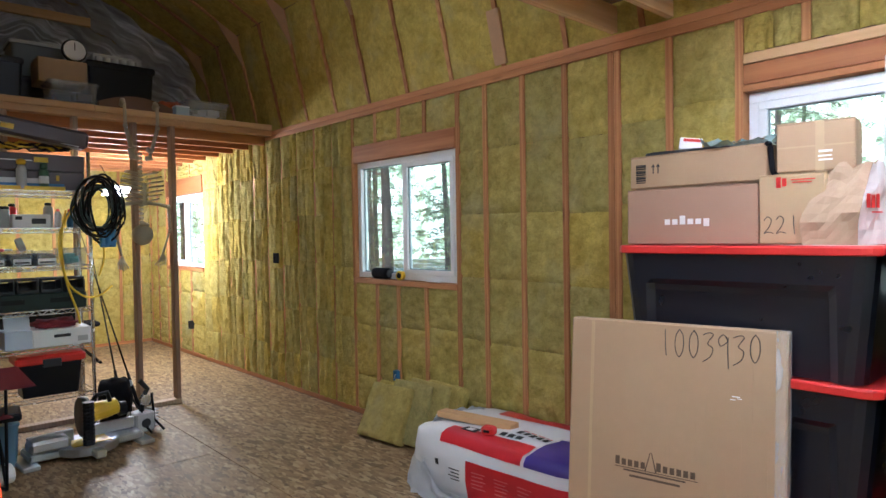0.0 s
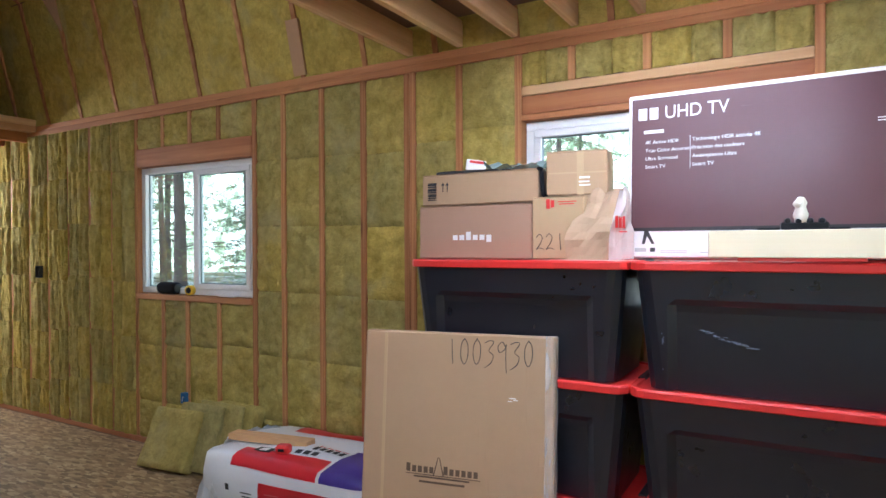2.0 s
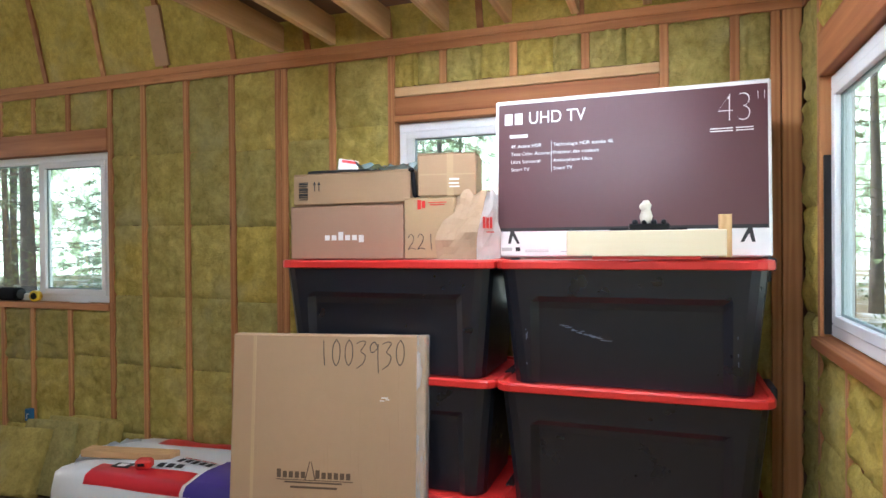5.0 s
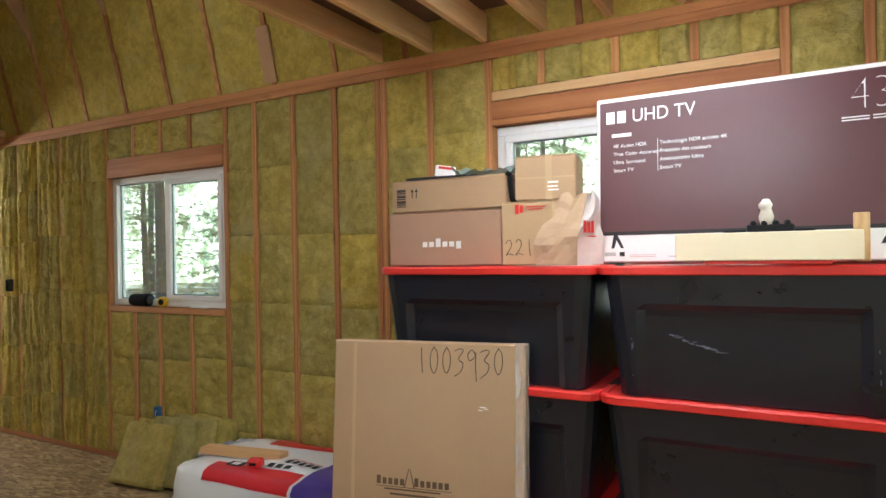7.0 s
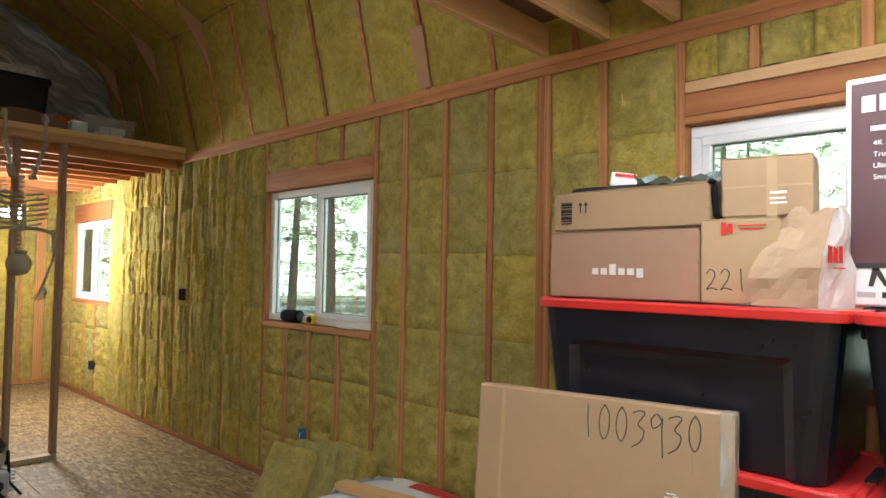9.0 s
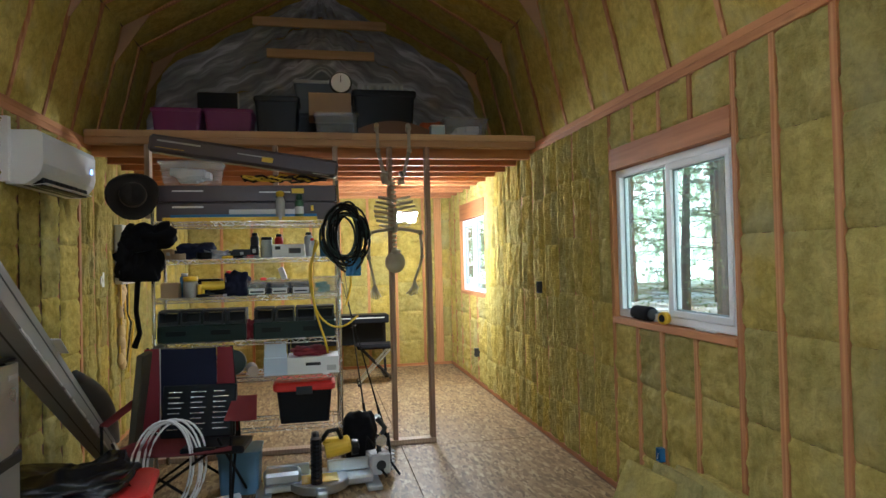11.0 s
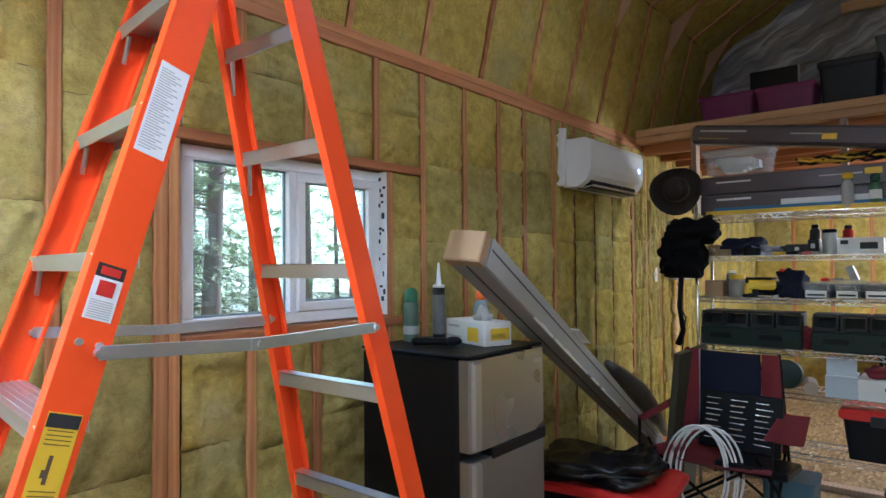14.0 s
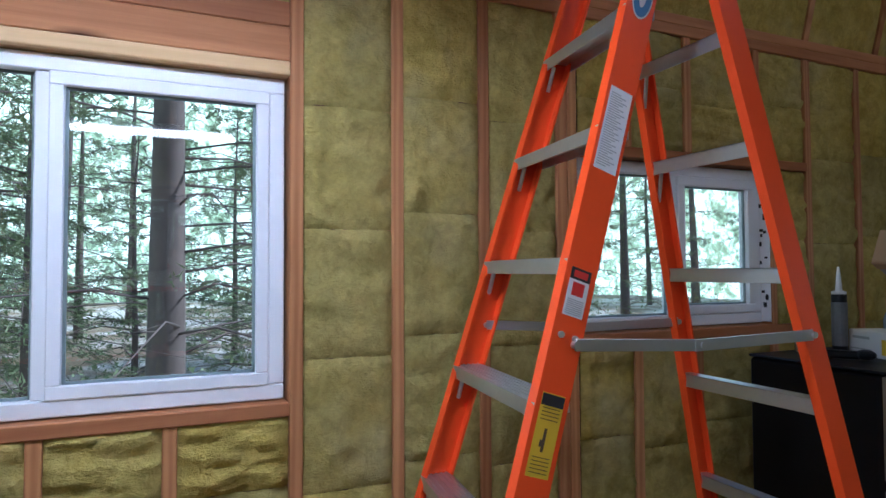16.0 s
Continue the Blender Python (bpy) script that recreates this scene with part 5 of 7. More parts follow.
def sticker(z0, z1, w, mat, label, rows=(), ink=INK, cy=0.0, lift=0.0006, name="sticker"):
    """A label on the outside of the near front rail, along its length."""
    k = math.sqrt(1 + 0.328 ** 2 + 0.06 ** 2)
    bm = bmesh.new()
    bx(bm, 0.0002, lift, cy - w / 2, cy + w / 2, z0 * k, z1 * k)
    o = part(name, bm, mat, r_fn, label)
    if rows:
        bm = bmesh.new()
        for a, b_, c, d in rows:
            bx(bm, lift, lift + 0.0005, cy + (a - 0.5) * w, cy + (b_ - 0.5) * w, (z0 + (z1 - z0) * c) * k, (z0 + (z1 - z0) * d) * k)
        part("print_line", bm, ink, r_fn)["kind"] = "stuff"
    return o


lines = [(0.08, 0.5 + 0.42 * ((k * 7) % 5) / 5, 0.05 + 0.029 * k, 0.062 + 0.029 * k) for k in range(31)]
sticker(1.747, 1.936, 0.062, WHITEP, "white sticker with fine print", lines, LGREY)
sticker(1.433, 1.507, 0.052, WHITEP, "white warning sticker", [(0.1, 0.9, 0.05 + 0.055 * k, 0.075 + 0.055 * k) for k in range(8)], LGREY)
sticker(1.507, 1.531, 0.052, INK, "black warning header")
sticker(1.512, 1.526, 0.036, REDPL, "red oval warning word", lift=0.0012)
sticker(1.475, 1.502, 0.03, REDPL, "red warning drawing", lift=0.0012)
sticker(1.12, 1.278, 0.056, YELLOW, "yellow caution sticker", [(0.12, 0.88, 0.05 + 0.045 * k, 0.06 + 0.045 * k) for k in (0, 1, 2, 3, 4, 14, 15, 16, 17)] + [(0.4, 0.52, 0.3, 0.58), (0.3, 0.42, 0.36, 0.44)], INKB)
sticker(1.254, 1.276, 0.054, INK, "black caution header", lift=0.0012)
kk = math.sqrt(1 + 0.328 ** 2 + 0.06 ** 2)
for rx, rz, mat, lift in ((0.030, 0.060, WHITEP, 0.0008), (0.026, 0.055, BLUEPL, 0.0012), (0.010, 0.030, WHITEP, 0.0016)):
    bm = bmesh.new()
    vs = [bm.verts.new((lift, 0.0 + rx * math.cos(a * 0.2618), 2.17 * kk + rz * math.sin(a * 0.2618))) for a in range(24)]
    f = bm.faces.new(vs)
    part("maker_mark", bm, mat, r_fn, "oval maker's mark")
bm = bmesh.new()
for z in (1.398,):
    for dy in (-0.018, 0.018):
        cyl(bm, (0, dy, z * kk - 0.006), (0.006, dy, z * kk - 0.006), 0.007, seg=8)
part("rivet", bm, ALU, r_fn)["kind"] = "stuff"

# refrigerator
fr = thing("refrigerator", "small two-door refrigerator, steel doors and black cabinet", "refrigerator", pose(0.02, 3.175, 0))
part("cabinet", box(-0.25, 0.238, -0.252, 0.252, 0.02, 1.195, 0.012), BLACKM, fr)
part("top", box(-0.25, 0.285, -0.256, 0.256, 1.196, 1.206, 0.004), BLACKPL, fr)
for nm, z0, z1 in (("door", 0.06, 0.835), ("freezer_door", 0.868, 1.19)):
    bm = bmesh.new()
    loft(bm, [[Vector((x, y, z)) for x, y in ((0.242, -0.25), (0.282, -0.25), (0.294, -0.238), (0.296, -0.19), (0.296, 0.238), (0.286, 0.25), (0.242, 0.25))] for z in (z0, z1)])
    d = part(nm, bm, STEEL, fr, "stainless steel door")
    part("handle", box(0.284, 0.306, -0.246, -0.192, z0 + 0.004, z1 - 0.004, 0.009), ALU, d, "bright full-height grip")
part("grip_recess", box(0.242, 0.301, -0.13, 0.252, 0.822, 0.869, 0.006), BLACKPL, fr)
part("badge", box(0.297, 0.299, 0.16, 0.225, 1.135, 1.15, 0), LGREY, fr)
for x in (-0.2, 0.2):
    for y in (-0.2, 0.2):
        part("foot", cyl(bmesh.new(), (x, y, 0), (x, y, 0.03), 0.02), BLACKPL, fr)
FT = 1.207
gb = thing("glove_box", "white and yellow carton of disposable gloves with one pulled out", "box", pose(0.095, 3.27, FT, 0, 0, -20) @ Matrix.Diagonal((1.2, 1.2, 1.15, 1)))
part("body", box(-0.12, 0.12, -0.055, 0.055, 0, 0.082, 0.003), WHITEP, gb)
part("yellow_print", box(0.02, 0.085, -0.0562, -0.0548, 0.012, 0.06, 0), YELLOW, gb)
part("yellow_print", box(0.1198, 0.1212, -0.03, 0.045, 0.02, 0.06, 0), YELLOW, gb)
words("lettering", "GLOVES", 0.019, INK, gb, Matrix.Translation((0.1215, -0.028, 0.028)) @ Matrix(((0, 0, 1, 0), (1, 0, 0, 0), (0, 1, 0, 0), (0, 0, 0, 1))), stretch=0.8)
bars("print_line", gb, LGREY, [(-0.10, -0.03, 0.055, 0.063), (-0.11, -0.02, 0.02, 0.024)], "y-", -0.0551)
bm = bmesh.new()
ball(bm, (0.03, 0, 0.092), 0.04, (1.1, 0.7, 0.5), 12)
for v in bm.verts:
    v.co += v.co.normalized() * 0.05 * noise.noise(v.co * 40)
part("glove", bm, LGREY, gb, "pulled-out grey glove", smooth=True)


def bottle(name, label, m, prof, mat, cap, capmat, cat="bottle", band=None):
    t = thing(name, label, cat, m)
    part("body", lathe(bmesh.new(), prof, (0, 0, 0), 16), mat, t, smooth=True)
    part("cap", lathe(bmesh.new(), cap, (0, 0, 0), 14), capmat, t, smooth=True)
    if band:
        part("wrapper", lathe(bmesh.new(), band[0], (0, 0, 0), 16), band[1], t)
    return t


bottle("spray_can", "green and grey spray can with a green cap", pose(-0.165, 3.15, FT), [(0.031, 0), (0.033, 0.006), (0.033, 0.15), (0.028, 0.168)], plain("can print", (0.10, 0.16, 0.12), 0.35), [(0.029, 0.165), (0.03, 0.175), (0.028, 0.21), (0.012, 0.225)], plain("green cap", (0.03, 0.16, 0.075), 0.4), "spray can", ([(0.0335, 0.03), (0.0337, 0.035), (0.0337, 0.06), (0.0335, 0.065)], LGREY))
bottle("caulk_tube", "black caulking tube with a pale pointed nozzle", pose(-0.072, 3.222, FT), [(0.026, 0), (0.027, 0.004), (0.027, 0.22), (0.025, 0.225)], BLACKPL, [(0.025, 0.225), (0.026, 0.235), (0.012, 0.24), (0.008, 0.29), (0.004, 0.33)], WHITEPL, "caulk tube", ([(0.0275, 0.03), (0.0277, 0.035), (0.0277, 0.19), (0.0275, 0.195)], plain("printed tube wrapper", (0.16, 0.17, 0.18), 0.4, var=0.9, scale=60)))
bottle("drink_bottle", "clear bottle with an orange cap", pose(0.02, 3.40, FT), [(0.034, 0), (0.036, 0.01), (0.036, 0.13), (0.022, 0.17)], plain("bluish bottle", (0.30, 0.36, 0.40), 0.2), [(0.024, 0.168), (0.025, 0.175), (0.025, 0.2), (0.022, 0.205)], plain("orange cap", (0.85, 0.17, 0.03), 0.4), "bottle")
sc = thing("hand_tool", "black palm-sized hand tool with a round head", "tool", pose(0.03, 3.08, FT, 0, 0, 30))
bm = bmesh.new()
bx(bm, -0.10, 0.06, -0.022, 0.022, 0.004, 0.032, 0.01)
ball(bm, (0.07, 0, 0.02), 0.034, (1, 1, 0.55))
part("shell", bm, BLACKPL, sc)

# long carton leaning from the floor over the refrigerator
a0, a1 = Vector((-0.15, 6.0, 0.07)), Vector((0.452, 2.715, 1.588))
lc = thing("long_carton", "very long narrow white-grey carton leaning on the refrigerator", "box", Matrix.Translation(a0))
mm, ln = axis_frame((0, 0, 0), a1 - a0)
GREYC = plain("grey-white carton", (0.27, 0.27, 0.275), 0.5, var=0.4, scale=9, bumps=0.15)
part("body", bx(bmesh.new(), -0.062, 0.062, -0.05, 0.05, 0, ln, 0.004), GREYC, lc, m=mm)
part("end_cap", bx(bmesh.new(), -0.061, 0.061, -0.049, 0.049, ln + 0.0005, ln + 0.004, 0.001), CARDL, lc, "bare cardboard end", m=mm)
part("tape", bx(bmesh.new(), -0.064, 0.064, -0.0525, 0.0525, ln - 0.04, ln - 0.001, 0.002), CARD, lc, m=mm)
part("side_flap", bx(bmesh.new(), 0.0625, 0.066, -0.045, 0.052, ln * 0.15, ln - 0.05, 0.001), plain("pale carton side", (0.36, 0.36, 0.365), 0.5, var=0.14, scale=5), lc, m=mm)
sm_ = bmesh.new()
bx(sm_, -0.004, 0.004, -0.0515, -0.0502, ln * 0.05, ln - 0.045, 0, m=mm)
bx(sm_, 0.0664, 0.0672, 0.012, 0.018, ln * 0.16, ln - 0.06, 0, m=mm)
part("seam", sm_, GREYPL, lc, "dark flap seam")
we = bmesh.new()
re_ = random.Random(6)
for k in range(26):
    z0 = ln * (0.2 + 0.78 * re_.random())
    bx(we, 0.0615, 0.0672, -0.0512, -0.044 + 0.006 * re_.random(), z0, min(ln - 0.005, z0 + 0.03 + 0.12 * re_.random()), 0, m=mm)
part("worn_edge", we, WHITEP, lc, "pale worn cardboard edge")["kind"] = "stuff"
part("torn_flap", bx(bmesh.new(), 0.03, 0.10, 0.052, 0.056, ln * 0.70, ln * 0.75, 0.001, m=mm), WHITEP, lc, "torn white flap")
bp = thing("padded_roll", "long dark padded roll lying on the leaning carton", "roll", Matrix.Translation(a0))
bm = bmesh.new()
tube(bm, [mm @ Vector((0.035, 0.115 + 0.05 * math.sin(math.pi * k / 14), ln * (0.05 + 0.50 * k / 14))) for k in range(15)], [0.01 + 0.055 * math.sin(math.pi * (0.06 + 0.88 * k / 14)) for k in range(15)], 12)
part("pad", bm, plain("dark grey vinyl", (0.055, 0.055, 0.06), 0.4), bp, smooth=True)

# heat-pump unit
ac = thing("air_conditioner", "white wall-mounted heat pump with open louvre", "air conditioner", pose(WEST + 0.01, 5.24, 2.02))
bm = bmesh.new()
prof = [(0.0, 0.0), (0.10, 0.0), (0.155, 0.035), (0.185, 0.075), (0.195, 0.12), (0.195, 0.27), (0.185, 0.30), (0.16, 0.312), (0.0, 0.312)]
loft(bm, [[Vector((x, y, z)) for x, z in prof] for y in (-0.43, 0.43)])
part("case", bm, WHITEPL, ac, smooth=False)
part("louvre_slot", box(0.06, 0.164, -0.36, 0.36, -0.003, 0.046, 0.002), BLACKPL, ac, "dark open air slot")
for k in range(9):
    part("vane", box(0.07, 0.17, -0.33 + 0.08 * k, -0.327 + 0.08 * k, 0.0, 0.045, 0), GREYPL, ac)
part("louvre", bx(bmesh.new(), 0.10, 0.19, -0.37, 0.37, -0.018, -0.013, 0.001, m=Matrix.Rotation(radians(-8), 4, 'Y')), WHITEPL, ac)
part("display", box(0.1955, 0.197, 0.34, 0.365, 0.16, 0.19, 0), glow("blue display", (0.25, 0.45, 1.0), 3), ac, "small lit blue display")
bb = tagged(part("mounting_board", box(WEST - 0.06, WEST + 0.045, 4.765, 4.80, 2.03, 2.40, 0.002), WHITEP, None), "white board edge behind the heat pump", "board")
sw_ = thing("light_switch", "white light switch plate", "switch", pose(WEST + 0.008, 6.40, 1.43))
part("plate", box(0, 0.008, -0.04, 0.04, -0.06, 0.06, 0.002), WHITEPL, sw_)
part("toggle", box(0.008, 0.014, -0.012, 0.012, -0.02, 0.02, 0.002), WHITEPL, sw_)
ep = thing("breaker_panel", "grey electrical panel with dangling cables on the studs", "electrical panel", pose(WEST + 0.01, 6.98, 1.38))
part("case", box(0, 0.07, -0.26, 0.30, 0, 0.52, 0.006), LGREY, ep)
part("door", box(0.0705, 0.078, -0.21, 0.25, 0.06, 0.46, 0.003), LGREY, ep)
for k in range(5):
    bm = bmesh.new()
    y = -0.2 + 0.06 * k
    tube(bm, [(0.03, y, 0.0), (0.04, y - 0.03, -0.15 - 0.04 * k), (0.025 + 0.01 * k, y + 0.02, -0.35), (0.02, y - 0.02, -0.6 - 0.05 * k)], 0.007, 6)
    part("cable", bm, BLACKM if k % 2 else YELLOW, ep)
fm = thing("spray_foam", "tan drips of cured spray foam on the wall", "foam", pose(WEST + 0.02, 6.80, 1.0))
bm = bmesh.new()
rf = random.Random(8)
for k in range(16):
    ball(bm, (0.01, rf.gauss(0, 0.03), 0.36 - 0.045 * k), 0.03 + 0.02 * rf.random(), (0.8, 1, 1.4), 8)
part("foam", bm, plain("cured foam", (0.62, 0.46, 0.22), 0.8), fm, smooth=True)

# ---- wire shelf in front of the partition ----
SX0, SX1, SY0, SY1 = 0.236, 1.555, 5.67, 6.02
SH = [0.32, 0.692, 0.965, 1.29, 1.57, 1.846]
ws = thing("wire_shelf", "chrome wire shelving unit crowded with tools and boxes", "shelving unit", pose(SX0, SY0, 0))
SWd, SDp = SX1 - SX0, SY1 - SY0
for x in (0, SWd):
    for y in (0, SDp):
        part("post", cyl(bmesh.new(), (x, y, 0), (x, y, 2.15), 0.0125, seg=10), CHROME, ws, smooth=True)
for z in SH:
    bm = bmesh.new()
    for y in (0, SDp):
        for dz in (0, -0.03):
            cyl(bm, (0, y, z + dz), (SWd, y, z + dz), 0.0045, seg=6)
        n = 16
        for k in range(n):
            xa, xb = SWd * k / n, SWd * (k + 0.5) / n
            cyl(bm, (xa, y, z - 0.03), (xb, y, z), 0.0036, seg=5)
            cyl(bm, (xb, y, z), (SWd * (k + 1) / n, y, z - 0.03), 0.0036, seg=5)
    for x in (0, SWd):
        for dz in (0, -0.03):
            cyl(bm, (x, 0, z + dz), (x, SDp, z + dz), 0.0035, seg=6)
    for k in range(1, 44):
        cyl(bm, (SWd * k / 44, 0, z), (SWd * k / 44, SDp, z), 0.0018, seg=4, caps=False)
    part("shelf", bm, CHROME, ws)


def tub(name, label, x, y, z, w, d, h, mat, lidmat=None, cat="tub", rz=0, fill=None, group=""):
    """A tapered plastic tub with a rim, and a lid if it has one."""
    t = thing(name, label, cat, pose(x, y, z + 0.002, 0, 0, rz), group)
    bm = bmesh.new()
    loft(bm, [rrect(w * 0.86, d * 0.86, 0.02, 0), rrect(w * 0.96, d * 0.96, 0.025, h * 0.88), rrect(w, d, 0.025, h * 0.885), rrect(w, d, 0.025, h * 0.94)])
    part("body", bm, mat, t)
    if lidmat:
        bm = bmesh.new()
        loft(bm, [rrect(w * 1.02, d * 1.02, 0.03, h * 0.90), rrect(w * 1.03, d * 1.03, 0.03, h * 0.96), rrect(w, d, 0.03, h)])
        part("lid", bm, lidmat, t)
    if fill:
        r = random.Random(int(x * 997))
        bm = bmesh.new()
        for k in range(7):
            bx(bm, *(lambda a, b_, c: (a, a + w * 0.3, b_, b_ + d * 0.4, c, c + h * 0.3))(-w * 0.4 + w * 0.5 * r.random(), -d * 0.38 + d * 0.3 * r.random(), 0.01 + h * 0.4 * r.random()), 0.004)
        part("contents", bm, fill, t)
    return t


YF = SY0 + 0.17
LBX = plain("dark grey carton print", (0.082, 0.066, 0.074), 0.3, var=0.15, scale=6)
for k, (z, h) in enumerate(((SH[5] + 0.012, 0.135), (SH[5] + 0.15, 0.125))):
    t = thing("long_box", "long dark grey retail carton on the top shelf", "box", pose(0.905, YF + 0.02, z + 0.002), "long cartons")
    part("body", box(-0.66, 0.64, -0.11, 0.11, 0, h, 0.006), LBX, t)
    bars("print_line", t, WHITEP, [(-0.55, -0.33, h * 0.62, h * 0.70), (0.07, 0.3, h * 0.55, h * 0.62)] if k else [(-0.15, 0.35, h * 0.3, h * 0.6), (-0.55, -0.33, h * 0.7, h * 0.8)], "y-", -0.1105)
    bars("yellow_print", t, YELLOW, [(0.31 if k else 0.45, 0.40 if k else 0.47, h * 0.5, h * 0.8)], "y-", -0.1105)
t = thing("long_box", "long dark carton lying askew on top of the shelf", "box", pose(0.22, YF - 0.1, 2.455, 0, 8.3, 0), "long cartons")
part("body", box(0.0, 1.36, -0.07, 0.07, -0.09, 0.04, 0.02), LBX, t)
bars("print_line", t, LGREY, [(0.06, 0.36, -0.01, 0.003), (0.62, 0.84, -0.02, -0.012), (1.18, 1.3, -0.085, -0.078)], "y-", -0.0705)
bars("yellow_print", t, YELLOW, [(0.80, 0.88, -0.05, -0.012), (0.05, 0.25, -0.055, -0.052)], "y-", -0.0705)
tub("clear_tub", "clear plastic tub with a lid on the long cartons", 0.49, YF - 0.02, 2.13, 0.44, 0.26, 0.17, CLEAR, CLEAR, fill=WHITEPL)
lv = thing("spirit_level", "long yellow and blue spirit level along the shelf edge", "spirit level", pose(0.85, SY0 + 0.03, SH[5] + 0.004))
part("bar", box(-0.55, 0.55, -0.012, 0.012, 0.0, 0.03, 0.002), YELLOW, lv)
part("bar", box(-0.50, 0.55, 0.014, 0.034, 0.0, 0.052, 0.002), BLUEPL, lv)
t = thing("cable_bundle", "tangle of black and yellow cables on the cartons", "cables", pose(1.15, YF - 0.03, 2.135))
rc = random.Random(3)
for k in range(9):
    bm = bmesh.new()
    x0 = -0.30 + 0.03 * rc.random()
    tube(bm, [(x0 + 0.62 * j / 9, rc.uniform(-0.08, 0.08), 0.02 + 0.05 * rc.random()) for j in range(10)], 0.009, 6)
    part("cable", bm, YELLOW if k % 4 == 0 else BLACKM, t, smooth=True)
bottle("spray_bottle", "grey and yellow spray bottle on the shelf", pose(1.13, SY0 + 0.05, SH[5] + 0.005), [(0.03, 0), (0.034, 0.01), (0.034, 0.15), (0.02, 0.18)], LGREY, [(0.016, 0.18), (0.03, 0.19), (0.03, 0.215), (0.012, 0.225)], YELLOW)
bottle("spray_bottle", "green and white aerosol bottle on the shelf", pose(1.27, SY0 + 0.05, SH[5] + 0.005), [(0.03, 0), (0.032, 0.01), (0.032, 0.14), (0.02, 0.155)], plain("green print", (0.05, 0.12, 0.06), 0.4), [(0.02, 0.155), (0.026, 0.165), (0.024, 0.195), (0.012, 0.205)], plain("dark green cap", (0.015, 0.06, 0.03), 0.4), band=([(0.0325, 0.05), (0.033, 0.055), (0.033, 0.1), (0.0325, 0.105)], WHITEP))


def cloth(name, label, x, y, z, w, d, h, mat, seed, cat="cloth"):
    t = thing(name, label, cat, pose(x, y, z + 0.002))
    part("cloth", soft_box(w, d, h, seed, 0.02), mat, t, smooth=True)
    return t


z = SH[4]
cloth("folded_cloth", "crumpled dark blue and white rags", 0.50, YF, z, 0.26, 0.22, 0.12, NAVYF, 3)
cloth("folded_cloth", "pale crumpled rag on the shelf", 0.66, YF - 0.06, z, 0.16, 0.12, 0.06, plain("pale rag", (0.4, 0.4, 0.46), 0.9, var=0.4), 5)
t = bottle("glass_jar", "clear jar with a metal lid", pose(1.02, YF - 0.05, z), [(0.04, 0), (0.042, 0.01), (0.042, 0.13), (0.036, 0.14)], plain("milky jar", (0.36, 0.38, 0.36), 0.25), [(0.04, 0.14), (0.041, 0.145), (0.041, 0.158), (0.036, 0.162)], BLACKPL, "jar")
t = thing("white_box", "white printed carton on the shelf", "box", pose(1.185, YF - 0.02, z + 0.003))
part("body", box(-0.12, 0.12, -0.1, 0.1, 0, 0.10, 0.004), WHITEP, t)
bars("print_line", t, GREYPL, [(0.0, 0.09, 0.03, 0.07), (-0.1, -0.06, 0.06, 0.085)], "y-", -0.1005)
for x, c in ((1.36, WHITEPL), (1.44, BLUEPL), (1.49, LGREY)):
    bottle("bottle", "small plastic bottle among shelf clutter", pose(x, YF - 0.08, z + 0.002), [(0.02, 0), (0.024, 0.005), (0.024, 0.10), (0.012, 0.125)], c, [(0.013, 0.125), (0.013, 0.14), (0.011, 0.145)], REDPL)
for x, w, h, m_ in ((0.32, 0.08, 0.08, CARDL), (0.84, 0.14, 0.07, GREYPL), (0.93, 0.06, 0.1, BLACKPL)):
    t = thing("tool_case", "small hard case on the shelf", "case", pose(x, YF, z + 0.003))
    part("shell", box(-w / 2, w / 2, -0.08, 0.08, 0, h, 0.008), m_, t)
    part("catch", box(-0.012, 0.012, -0.088, -0.08, h * 0.4, h * 0.7, 0.002), LGREY, t)
z = SH[3]
carton("small_carton", 0.12, 0.12, 0.11, CARD, "small open brown carton on the shelf", pose(0.33, YF - 0.05, z + 0.003, 0, 0, 90))
bottle("glass_jar", "clear jar of hardware with a yellow lid", pose(0.47, YF - 0.06, z + 0.002), [(0.05, 0), (0.055, 0.01), (0.055, 0.10), (0.045, 0.12)], plain("hardware in a jar", (0.38, 0.37, 0.33), 0.3, var=0.6, scale=90), [(0.052, 0.12), (0.054, 0.125), (0.054, 0.15), (0.05, 0.155)], YELLOW, "jar")
t = thing("power_drill", "yellow and black cordless drill lying on the shelf", "drill", pose(0.64, YF - 0.08, z + 0.035, 0, 0, 15))
part("body", cyl(bmesh.new(), (-0.09, 0, 0.05), (0.07, 0, 0.05), 0.034, seg=12), YELLOW, t)
part("chuck", cyl(bmesh.new(), (0.07, 0, 0.05), (0.12, 0, 0.05), 0.022, 0.014), BLACKPL, t)
part("grip", box(-0.07, -0.03, -0.02, 0.02, -0.03, 0.03, 0.008), BLACKPL, t)
part("battery", box(-0.1, 0.0, -0.035, 0.035, -0.033, -0.005, 0.006), BLACKPL, t)
cloth("work_gloves", "navy and grey work gloves heaped on the shelf", 0.80, YF - 0.05, z, 0.15, 0.16, 0.17, NAVYF, 7, "gloves")
